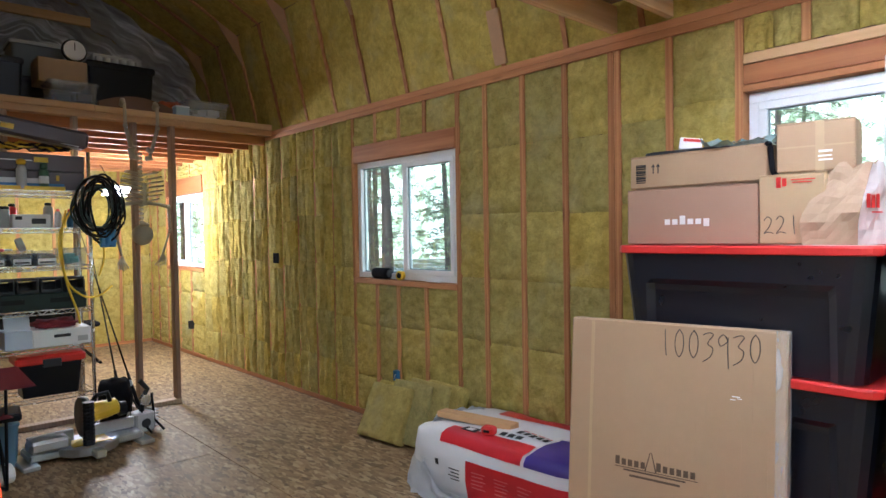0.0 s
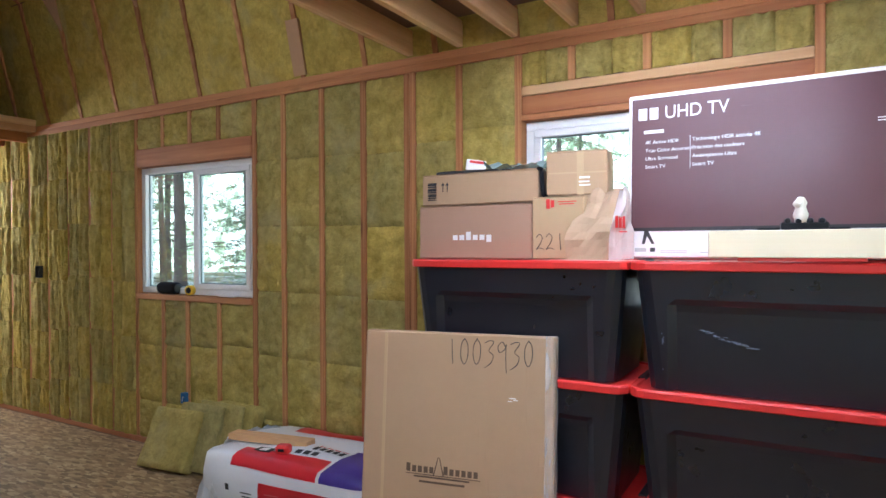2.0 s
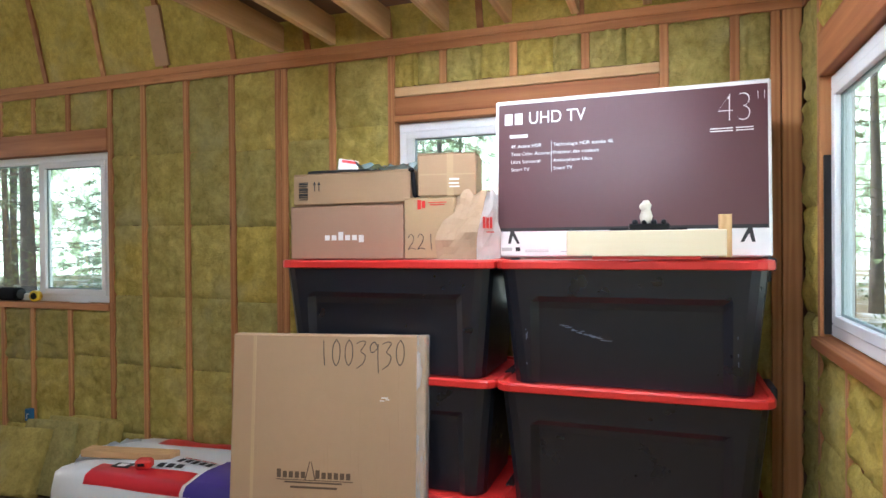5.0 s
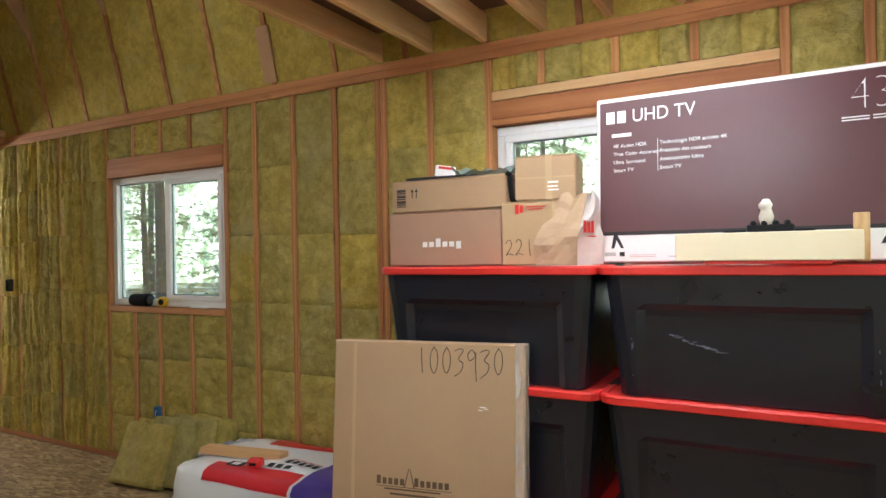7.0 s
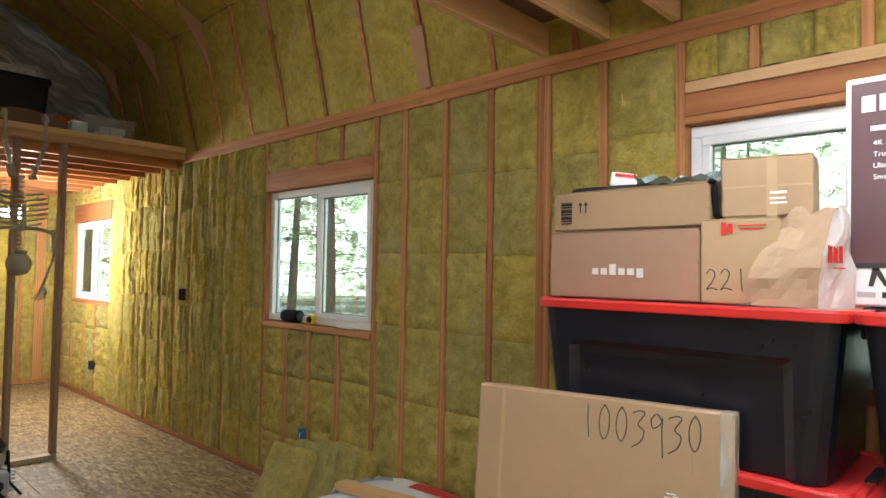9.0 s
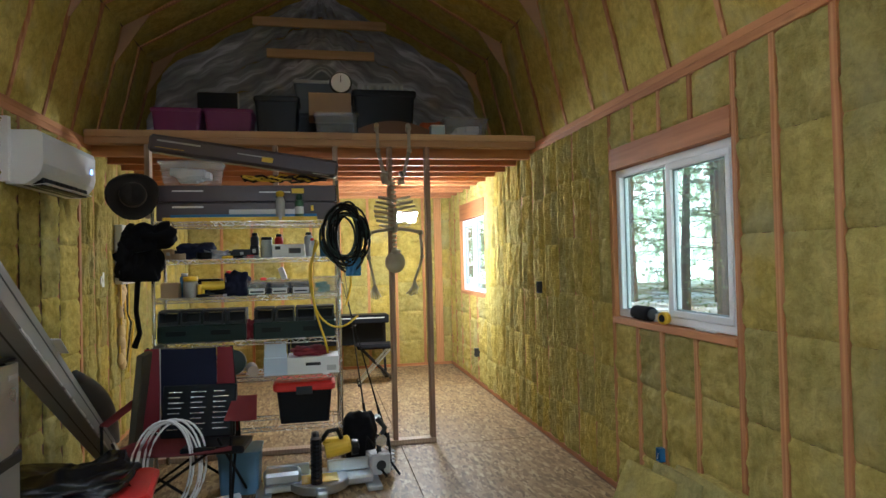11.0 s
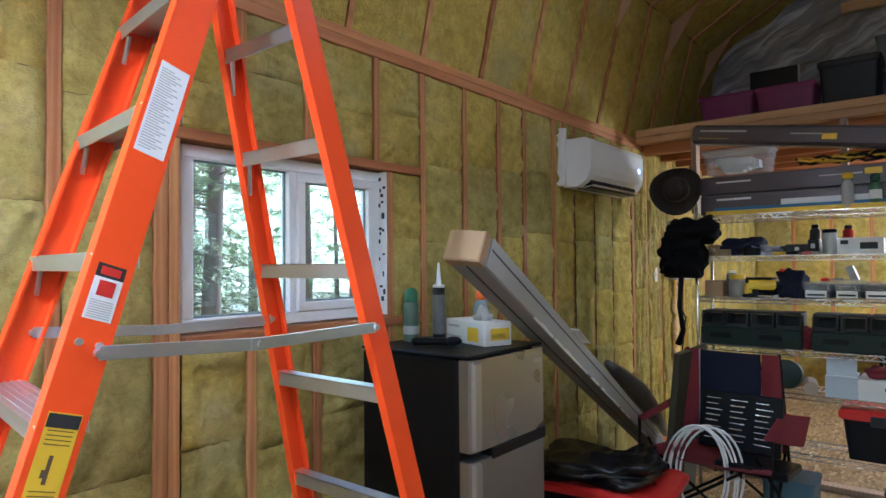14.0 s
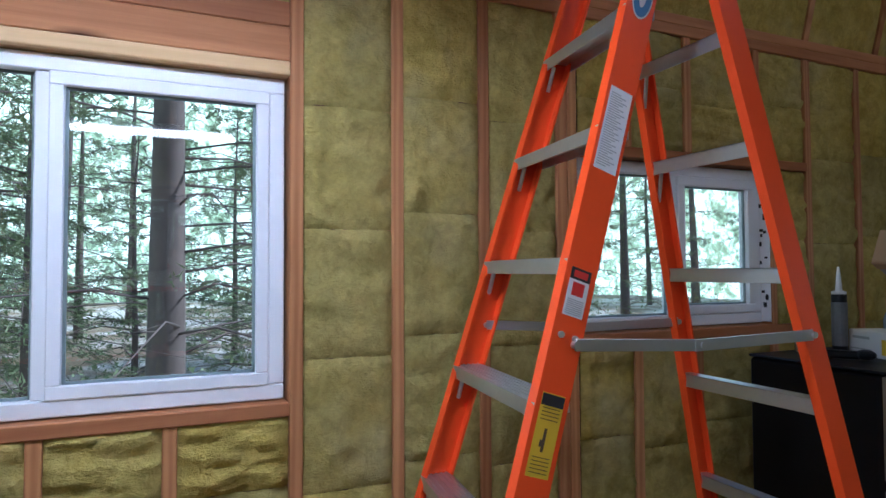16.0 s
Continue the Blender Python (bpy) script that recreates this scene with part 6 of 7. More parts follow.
for k, (x, w, h) in enumerate(((0.95, 0.16, 0.12), (1.115, 0.15, 0.13), (1.27, 0.16, 0.12))):
    t = tub("organizer_tub", "small clear tub of hardware with a white paper tag", x, YF - 0.06, z, w, 0.18, h, CLEAR, fill=GREYPL, group="hardware tubs")
    part("tag", box(-w * 0.36, w * 0.36, -0.089, -0.086, 0.012, 0.055, 0), WHITEP, t)
    part("tag_print", box(-w * 0.3, w * 0.3, -0.0905, -0.089, 0.022, 0.034, 0), GREYPL, t)
tub("clear_tub", "clear tub with teal contents on the shelf", 1.45, YF - 0.02, z, 0.19, 0.24, 0.13, CLEAR, CLEAR, fill=plain("teal plastic", (0.02, 0.22, 0.22), 0.4))
t = thing("roll", "grey tape roll standing among tools", "roll", pose(1.13, YF + 0.02, z + 0.16, 0, 70, 0))
part("ring", lathe(bmesh.new(), [(0.03, -0.02), (0.05, -0.02), (0.05, 0.02), (0.03, 0.02)], seg=16), LGREY, t)
z = SH[2]
for x, w in ((0.56, 0.62), (1.22, 0.60)):
    t = thing("tool_organizer", "dark green tool crate with four open-front bins", "organizer", pose(x, YF - 0.03, z + 0.003), "tool crates")
    part("base", box(-w / 2, w / 2, -0.13, 0.13, 0, 0.125, 0.01), GREENPL, t)
    for k in range(2):
        part("recess", box(-w / 2 + 0.06 + k * w * 0.5, -w / 2 + 0.20 + k * w * 0.5, -0.134, -0.13, 0.05, 0.085, 0.001), BLACKPL, t)
    for k in range(4):
        bw = w / 4 - 0.012
        xa = -w / 2 + 0.006 + k * w / 4
        bm = bmesh.new()
        bx(bm, xa, xa + 0.012, -0.12, 0.1, 0.126, 0.215, 0.002)
        bx(bm, xa + bw - 0.012, xa + bw, -0.12, 0.1, 0.126, 0.215, 0.002)
        bx(bm, xa, xa + bw, -0.12, -0.108, 0.126, 0.15, 0.002)
        bx(bm, xa, xa + bw, -0.10, 0.1, 0.215, 0.232, 0.003)
        bx(bm, xa + 0.012, xa + bw - 0.012, 0.06, 0.09, 0.126, 0.2)
        part("bin", bm, GREYPL, t)
cloth("red_tool", "small red and black tool between crates", 0.89, YF - 0.06, z, 0.06, 0.1, 0.12, REDF, 9, "tool")
z = SH[1]
t = thing("white_box", "white file box with a dark hand hole on the shelf", "box", pose(1.35, YF - 0.03, z + 0.003))
part("body", box(-0.19, 0.19, -0.14, 0.14, 0, 0.125, 0.004), WHITEP, t)
part("hand_hole", box(-0.055, 0.055, -0.1425, -0.138, 0.062, 0.085, 0.001), INK, t)
bars("print_line", t, LGREY, [(0.10, 0.17, 0.02, 0.06)], "y-", -0.1405)
cloth("red_cloth", "dark red cloth heaped in the file box", 1.33, YF - 0.03, z + 0.125, 0.26, 0.2, 0.06, REDF, 12)
t = thing("white_box", "pale blue-white carton with flaps up", "box", pose(1.07, YF - 0.05, z + 0.003, 0, 0, 3))
part("body", box(-0.085, 0.085, -0.12, 0.12, 0, 0.13, 0.003), plain("pale blue card", (0.55, 0.62, 0.72), 0.6, var=0.1), t)
part("flap", bx(bmesh.new(), -0.08, 0.08, -0.002, 0.002, 0.0, 0.12, 0, m=Matrix.Translation((0, -0.08, 0.13)) @ Matrix.Rotation(radians(-15), 4, 'X')), plain("pale blue flap", (0.58, 0.65, 0.74), 0.6, var=0.1), t)
t = thing("paper_roll", "roll of brown masking paper on the shelf", "roll", pose(0.90, YF - 0.08, z + 0.045, 90, 0, 10))
part("ring", lathe(bmesh.new(), [(0.018, -0.1), (0.042, -0.1), (0.042, 0.1), (0.018, 0.1)], seg=16), plain("masking paper", (0.42, 0.36, 0.3), 0.8), t)
t = thing("cable_reel", "dark reel of cable on the shelf", "reel", pose(0.76, YF - 0.05, z + 0.10, 80, 0, 0))
part("ring", lathe(bmesh.new(), [(0.04, -0.04), (0.095, -0.04), (0.095, 0.04), (0.04, 0.04)], seg=18), HOSE, t)
part("hub", lathe(bmesh.new(), [(0.005, -0.03), (0.04, -0.03), (0.04, 0.03), (0.005, 0.03)], seg=12), YELLOW, t)
t = thing("storage_tote", "black tote with a red lid on the lowest shelf", "tote", pose(1.28, YF, SH[0] + 0.003, 0, 0, 90))
bm = bmesh.new()
loft(bm, [rrect(0.24, 0.36, 0.02, 0), rrect(0.29, 0.41, 0.025, 0.25)])
part("tub", bm, BLACKPL, t)
bm = bmesh.new()
loft(bm, [rrect(0.31, 0.44, 0.03, 0.245), rrect(0.32, 0.46, 0.03, 0.255), rrect(0.32, 0.46, 0.03, 0.29), rrect(0.28, 0.42, 0.03, 0.31)])
part("lid", bm, REDPL, t, "red lid")
part("latch", box(-0.175, -0.155, -0.06, 0.06, 0.22, 0.28, 0.004), GREYPL, t)

# the smaller clutter that crowds the shelves
def can(x, y, z, rad, h, mat, cap, label):
    return bottle("spray_can", label, pose(x, y, z + 0.002), [(rad * 0.9, 0), (rad, 0.006), (rad, h * 0.8), (rad * 0.6, h * 0.88)], mat, [(rad * 0.6, h * 0.88), (rad * 0.7, h * 0.9), (rad * 0.7, h * 0.98), (rad * 0.5, h)], cap, "can")


def tape_roll(x, y, z, rad, w, mat, label, lying=True):
    t = thing("tape_roll", label, "tape roll", pose(x, y, z + (0.002 if lying else rad + 0.002), 0 if lying else 90, 0, 25))
    part("ring", lathe(bmesh.new(), [(rad * 0.55, 0), (rad, 0), (rad, w), (rad * 0.55, w), (rad * 0.55, 0)], (0, 0, 0), 18), mat, t, smooth=False)
    part("core", lathe(bmesh.new(), [(rad * 0.5, 0.001), (rad * 0.55, 0.001), (rad * 0.55, w - 0.001), (rad * 0.5, w - 0.001), (rad * 0.5, 0.001)], (0, 0, 0), 18), CARDL, t)


def hand_tool(x, y, z, ln, rz, grip, label):
    t = thing("hand_tool", label, "hand tool", pose(x, y, z + 0.014, 0, 0, rz))
    bm = bmesh.new()
    lathe(bm, [(0.006, 0), (0.012, 0.01), (0.013, ln * 0.3), (0.009, ln * 0.42), (0.005, ln * 0.45)], (0, 0, 0), 10, Matrix.Rotation(radians(90), 3, 'Y'))
    part("grip", bm, grip, t, smooth=True)
    part("shank", cyl(bmesh.new(), (ln * 0.44, 0, 0), (ln, 0, 0), 0.004, seg=7), CHROME, t)
    part("head", box(ln - 0.012, ln + 0.014, -0.022, 0.022, -0.008, 0.008, 0.003), STEEL, t)


def blow_case(x, y, z, w, d, h, mat, label):
    t = thing("tool_case", label, "case", pose(x, y, z + 0.003, 0, 0, -3))
    part("base", box(-w / 2, w / 2, -d / 2, d / 2, 0, h * 0.52, 0.007), mat, t)
    part("cover", box(-w / 2, w / 2, -d / 2, d / 2, h * 0.54, h, 0.007), mat, t)
    part("catch", box(-0.014, 0.014, -d / 2 - 0.006, -d / 2, h * 0.36, h * 0.7, 0.002), LGREY, t)


z4, z3, z1 = SH[4], SH[3], SH[1]
blow_case(0.40, YF + 0.03, z4, 0.20, 0.18, 0.07, BLACKPL, "black tool case under folded rags")
blow_case(0.74, YF + 0.06, z4, 0.24, 0.16, 0.06, GREYPL, "dark grey tool case at the back of a shelf")
blow_case(0.56, YF + 0.09, z3, 0.22, 0.14, 0.13, BLACKPL, "black drill case at the back of a shelf")
blow_case(1.10, YF + 0.10, z3, 0.5, 0.10, 0.09, BLACKPL, "long black case behind small bins")
blow_case(0.58, YF + 0.05, z1, 0.26, 0.22, 0.13, BLACKPL, "black case on the lower shelf")
hand_tool(0.70, YF - 0.12, z4, 0.22, 18, YELLOW, "hammer with a yellow grip on the shelf")
hand_tool(0.78, YF - 0.10, z4, 0.20, -28, BLACKPL, "pliers with a black grip on the shelf")
hand_tool(0.88, YF - 0.13, z4, 0.17, 40, REDPL, "screwdriver with a red grip on the shelf")
hand_tool(0.52, YF - 0.14, z3, 0.2, 8, BLACKPL, "wrench with a black grip on the shelf")
hand_tool(0.98, YF - 0.14, z3 + 0.11, 0.16, 62, REDPL, "brush with a red grip across a bin")
tape_roll(0.24 + 0.16, YF - 0.12, z4 + 0.0, 0.05, 0.045, CARDL, "roll of tan masking tape on the shelf")
tape_roll(0.58, YF - 0.13, z4, 0.055, 0.05, BLACKM, "roll of black tape on the shelf")
tape_roll(0.90, YF - 0.02, z3, 0.06, 0.05, GREYPL, "roll of grey tape among the bins")
tape_roll(0.66, YF - 0.10, z1, 0.065, 0.07, CARD, "roll of brown paper tape on the lower shelf", False)
can(0.92, YF + 0.08, z4, 0.032, 0.20, GREYPL, BLACKPL, "dark grey spray can at the back of a shelf")
can(1.10, YF + 0.13, z4, 0.032, 0.19, REDPL, BLACKPL, "red spray can at the back of a shelf")
can(1.33, YF + 0.10, z4, 0.033, 0.20, LGREY, BLACKPL, "silver spray can at the back of a shelf")
can(0.40, YF + 0.08, z3, 0.035, 0.18, BLUEPL, WHITEPL, "blue spray can beside a jar")
can(0.72, YF + 0.10, z3, 0.03, 0.19, WHITEP, REDPL, "white spray can with a red cap")
can(0.55, YF - 0.10, z3, 0.028, 0.11, YELLOW, BLACKPL, "short yellow can on the shelf")
tub("clear_tub", "clear bin of screws at the back of the shelf", 1.0, YF + 0.05, z4, 0.14, 0.12, 0.08, CLEAR, CLEAR, fill=GREYPL)
cloth("work_gloves", "black work gloves on the shelf", 0.68, YF - 0.02, z3, 0.16, 0.14, 0.10, BLACKF, 17, "gloves")
cloth("folded_cloth", "dark rag heaped on the lower shelf", 0.46, YF - 0.02, z1, 0.22, 0.2, 0.12, BLACKF, 23)

# hose and cords on the shelf's right end
t = thing("garden_hose", "coiled dark green hose hung from the shelf post", "hose", pose(1.60, SY0 - 0.05, 1.73))
rh = random.Random(6)
for k in range(15):
    bm = bmesh.new()
    a, b_ = 0.08 + 0.075 * rh.random(), 0.15 + 0.09 * rh.random()
    cx, cz, ph = rh.gauss(0.0, 0.03), rh.gauss(0.0, 0.025), rh.random()
    tube(bm, [(cx + a * math.cos(6.2832 * (j / 28 + ph)), -0.004 * k + 0.02 * math.sin(j), cz + b_ * math.sin(6.2832 * (j / 28 + ph))) for j in range(29)], 0.0085, 7)
    part("loop", bm, HOSE if k % 3 == 0 else BLACKM, t, smooth=True)
t = thing("yellow_cord", "yellow extension cord draped down the shelf", "cord", pose(1.42, SY0 - 0.03, 0.9))
for pts in ([(0.03, 0, 0.85), (-0.08, -0.01, 0.6), (-0.05, -0.02, 0.3), (0.02, -0.02, 0.05), (0.04, -0.01, -0.05)], [(-0.03, 0, 0.8), (-0.07, -0.02, 0.55), (-0.04, -0.02, 0.28), (0.06, -0.03, 0.16), (0.17, -0.02, 0.15), (0.27, 0, 0.22)], [(0.10, 0, 0.75), (0.2, 0, 0.6), (0.22, 0, 0.45), (0.18, 0, 0.3)]):
    bm = bmesh.new()
    P = [Vector(p) for p in pts]
    fine = []
    for i in range(len(P) - 1):
        p0, p1, p2, p3 = P[max(i - 1, 0)], P[i], P[i + 1], P[min(i + 2, len(P) - 1)]
        for j in range(5):
            u = j / 5
            fine.append(0.5 * ((2 * p1) + (p2 - p0) * u + (2 * p0 - 5 * p1 + 4 * p2 - p3) * u * u + (3 * p1 - p0 - 3 * p2 + p3) * u ** 3))
    tube(bm, fine + [P[-1]], 0.008, 6)
    part("cord", bm, YELLOW, t, smooth=True)
t = thing("mesh_bag", "blue mesh bag hung with the cords", "mesh bag", pose(1.66, SY0 - 0.06, 1.42))
part("mesh", soft_box(0.11, 0.07, 0.14, 3, 0.012), BLUEPL, t, smooth=True)

# hat and jacket on the shelf's left end
hat = thing("hat", "wide-brimmed dark felt hat hung on the shelf corner", "hat", pose(0.13, SY0 - 0.06, 2.03, 78, 0, 8))
bm = bmesh.new()
prof = [(0.004, 0.115), (0.05, 0.12), (0.075, 0.10), (0.085, 0.05), (0.09, 0.01), (0.13, 0.0), (0.165, 0.012), (0.175, 0.03), (0.165, 0.006), (0.12, -0.008), (0.08, 0.0)]
lathe(bm, prof, seg=26)
for v in bm.verts:
    a = math.atan2(v.co.y, v.co.x)
    rr = math.hypot(v.co.x, v.co.y)
    v.co.z += max(0, rr - 0.09) * 0.45 * math.cos(2 * a)
    if v.co.z > 0.09:
        v.co.z -= 0.03 * math.exp(-(v.co.x / 0.03) ** 2)
part("felt", bm, plain("dark felt", (0.018, 0.014, 0.012), 0.95, var=0.3, scale=60, bumps=0.3), hat, smooth=True)
part("hat_band", lathe(bmesh.new(), [(0.0885, 0.012), (0.0905, 0.014), (0.0895, 0.045), (0.087, 0.046)], seg=26), plain("brown band", (0.10, 0.065, 0.04), 0.7), hat)
jk = thing("jacket", "black jacket and straps hanging on the shelf end", "jacket", pose(0.17, SY0 - 0.05, 1.42))
part("body", soft_box(0.22, 0.12, 0.38, 15, 0.05), BLACKF, jk, smooth=True)
part("sleeve", soft_box(0.13, 0.11, 0.26, 27, 0.04, 4), BLACKF, jk, smooth=True, m=Matrix.Translation((-0.10, -0.03, 0.02)) @ Matrix.Rotation(radians(14), 4, 'Y'))
part("hood", soft_box(0.30, 0.13, 0.17, 29, 0.04, 4), BLACKF, jk, smooth=True, m=Matrix.Translation((0.08, -0.02, 0.22)) @ Matrix.Rotation(radians(-10), 4, 'Y'))
part("buckle", box(-0.12, -0.09, -0.10, -0.085, 0.06, 0.085, 0.004), GREYPL, jk)
part("strap", tube(bmesh.new(), [(-0.02, 0, 0.05), (-0.03, -0.03, -0.2), (-0.01, -0.02, -0.36), (-0.05, -0.01, -0.46)], [0.02, 0.016, 0.018, 0.022], 8), BLACKF, jk, smooth=True)

# hanging bone-figure decoration
def figure():
    bm = bmesh.new()
    X, Y = 2.02, 5.96
    P = lambda dx, dz, dy=0.0: (X + dx, Y + dy, dz)
    for s, fx in ((-1, -0.128), (1, 0.132)):
        tube(bm, [P(fx, 2.60, 0.04), P(fx, 2.64, 0.0), P(fx + s * 0.005, 2.60, -0.05)], [0.018, 0.022, 0.016], 8)
        tube(bm, [P(fx, 2.60, -0.045), P(fx * 0.98, 2.43, -0.05)], 0.013, 8)
        ball(bm, P(fx * 0.98, 2.425, -0.05), 0.022, seg=8)
        tube(bm, [P(fx * 0.98, 2.42, -0.05), P(fx * 0.62, 2.23, -0.03)], 0.015, 8)
        tube(bm, [P(fx * 0.25, 2.16, -0.02), P(fx * 0.55, 2.17, -0.03), P(fx * 0.62, 2.23, -0.02), P(fx * 0.4, 2.25, 0.0)], [0.02, 0.03, 0.03, 0.018], 8)
        sx = fx * 1.62
        tube(bm, [P(0, 1.79, -0.02), P(sx * 0.6, 1.775, -0.04), P(sx, 1.755, -0.01)], 0.014, 8)
        ball(bm, P(sx, 1.755, -0.01), 0.024, seg=8)
        tube(bm, [P(sx, 1.75, -0.01), P(sx * 1.04, 1.56, -0.02)], 0.012, 8)
        ball(bm, P(sx * 1.04, 1.555, -0.02), 0.018, seg=8)
        hz = 1.34 if s < 0 else 1.36
        hx = sx * (0.84 if s < 0 else 0.72)
        tube(bm, [P(sx * 1.04, 1.55, -0.02), P(hx, hz, -0.03)], 0.010, 8)
        for k in range(5):
            tube(bm, [P(hx, hz, -0.03), P(hx + 0.014 * (k - 2), hz - 0.06, -0.03), P(hx + 0.02 * (k - 2) - (0.03 if s > 0 else -0.01), hz - 0.12 + 0.008 * abs(k - 2), -0.04)], 0.0065, 6)
        for k in range(7):
            w = 0.085 + 0.075 * math.sin(0.5 + k * 0.36)
            zr = 2.03 - 0.038 * k
            tube(bm, [P(0, zr - 0.01, 0.02), P(s * w, zr + 0.015, 0.02), P(s * w * 1.05, zr + 0.02, -0.05), P(s * w * 0.5, zr + 0.005, -0.085), P(s * 0.008, zr - 0.012, -0.09)], 0.0062, 6)
    for k in range(17):
        ball(bm, P(0, 2.20 - 0.036 * k, 0.015), 0.021, (1, 1, 0.7), 8)
    tube(bm, [P(0, 1.95, -0.09), P(0, 1.76, -0.085)], 0.016, 8)
    ball(bm, P(0, 1.515, 0.0), 0.088, (0.95, 1.12, 1.0), 16)
    tube(bm, [P(-0.03, 1.60, -0.05), P(0, 1.605, -0.075), P(0.03, 1.60, -0.05)], 0.016, 8)
    return bm


sk = part("figure_decoration", figure(), BONE, None, smooth=True)
tagged(sk, "bone-coloured plastic figure decoration hung upside down from the beam", "decoration")

# ---- floor things before the shelf ----
ch = thing("camp_chair", "folding dark red and navy camp chair holding a tool case", "camp chair", pose(0.54, 5.12, 0, 0, 0, -6))
bm = bmesh.new()
def panel(bm, corners, sag, n=6, th=0.006):
    a, b_, c, d = [Vector(p) for p in corners]
    nrm = (b_ - a).cross(d - a).normalized()
    for off in (0, th):
        rows = []
        for j in range(n + 1):
            rows.append([bm.verts.new((a.lerp(b_, i / n)).lerp(d.lerp(c, i / n), j / n) - nrm * (sag * math.sin(math.pi * i / n) * (0.4 + 0.6 * math.sin(math.pi * j / n)) - off)) for i in range(n + 1)])
        for r0, r1 in zip(rows, rows[1:]):
            for i in range(n):
                bm.faces.new((r0[i], r0[i + 1], r1[i + 1], r1[i]))
    return bm


panel(bm, ((-0.17, 0.10, 0.55), (0.19, 0.10, 0.55), (0.17, 0.14, 0.98), (-0.20, 0.14, 0.98)), -0.03)
part("backrest", bm, NAVYF, ch, smooth=True)
for s in (-1, 1):
    bm = bmesh.new()
    panel(bm, ((s * 0.18, 0.09, 0.45), (s * 0.33, 0.04, 0.45), (s * 0.28, 0.12, 0.985), (s * 0.185, 0.13, 0.985)), -0.008, 4)
    part("back_side", bm, REDF, ch, "dark red fabric side", smooth=True)
    part("piping", tube(bmesh.new(), [(s * 0.178, 0.085, 0.46), (s * 0.18, 0.11, 0.7), (s * 0.187, 0.13, 0.985)], 0.004, 5), LGREY, ch)
    bm = bmesh.new()
    ex = 0.10 if s > 0 else -0.03
    panel(bm, ((s * 0.33, -0.32, 0.60), (s * (0.42 + ex), -0.32, 0.60), (s * (0.38 + ex * 0.6), 0.10, 0.66), (s * 0.29, 0.10, 0.66)), 0.01, 4)
    part("armrest", bm, REDF, ch, smooth=True)
    for y0, y1 in ((-0.34, 0.16), (0.16, -0.34)):
        part("leg", tube(bmesh.new(), [(s * 0.36, y0, 0.01), (s * 0.30, y1, 0.50)], 0.009, 7), BLACKM, ch)
    part("back_post", tube(bmesh.new(), [(s * 0.33, 0.16, 0.02), (s * 0.30, 0.14, 0.6), (s * 0.27, 0.15, 0.99)], 0.009, 7), BLACKM, ch)
    part("arm_post", tube(bmesh.new(), [(s * 0.36, -0.34, 0.01), (s * 0.37, -0.31, 0.60)], 0.009, 7), BLACKM, ch)
for y in (-0.34, 0.16):
    for s in (-1, 1):
        part("cross_leg", tube(bmesh.new(), [(s * 0.36, y, 0.01), (-s * 0.28, y, 0.45)], 0.009, 7), BLACKM, ch)
bm = bmesh.new()
panel(bm, ((-0.30, -0.43, 0.455), (0.40, -0.43, 0.455), (0.26, 0.12, 0.42), (-0.26, 0.12, 0.42)), 0.05)
part("seat", bm, REDF, ch, smooth=True)
tc = thing("socket_case", "open black socket-set case standing on the camp chair", "tool case", pose(0.62, 4.98, 0.405, 0, 0, -6))
lidm = Matrix.Translation((0, 0.10, 0.03)) @ Matrix.Rotation(radians(-14), 4, 'X')
part("lid", bx(bmesh.new(), -0.23, 0.23, -0.02, 0.02, 0, 0.33, 0.008, m=lidm), BLACKPL, tc)
for i in range(3):
    for j in range(8):
        bm = bx(bmesh.new(), -0.19 + 0.14 * i, -0.19 + 0.14 * i + (0.07 + 0.012 * ((i + j) % 3)), -0.024, -0.020, 0.05 + 0.033 * j, 0.056 + 0.033 * j, 0, m=lidm)
        part("socket_slot", bm, CHROME, tc)
part("tray", box(-0.02, 0.35, -0.20, 0.05, 0.0, 0.045, 0.01), BLACKPL, tc)
wc = thing("white_cable", "coil of white cable hung on the chair arm", "cable", pose(0.53, 4.72, 0.36))
rw = random.Random(17)
for k in range(5):
    bm = bmesh.new()
    a, b_ = 0.14 + 0.03 * rw.random(), 0.25 + 0.025 * rw.random()
    tl = rw.uniform(-0.04, 0.04)
    tube(bm, [(a * math.cos(6.2832 * j / 30) + 0.28 * tl * math.sin(6.2832 * j / 30) + 0.02 * k - 0.04, 0.012 * k + 0.05 * math.sin(6.2832 * j / 30 + 1), b_ * math.sin(6.2832 * j / 30)) for j in range(31)], 0.0065, 7)
    part("loop", bm, WHITEPL, wc, smooth=True)
rtot = thing("storage_tote", "low black tote with a red rim on the floor", "tote", pose(0.20, 4.28, 0, 0, 0, 8))
bm = bmesh.new()
loft(bm, [rrect(0.58, 0.40, 0.04, 0), rrect(0.66, 0.48, 0.05, 0.38)])
part("tub", bm, BLACKPL, rtot)
bm = bmesh.new()
loft(bm, [rrect(0.70, 0.52, 0.06, 0.375), rrect(0.72, 0.54, 0.06, 0.385), rrect(0.72, 0.54, 0.06, 0.41), rrect(0.68, 0.50, 0.06, 0.425), rrect(0.60, 0.42, 0.05, 0.42)])
part("lid", bm, REDPL, rtot, "red lid")
gbag = thing("plastic_bag", "crumpled shiny black plastic bag spilling over a tote", "bag", pose(0.16, 4.24, 0.424, 0, 0, 12))
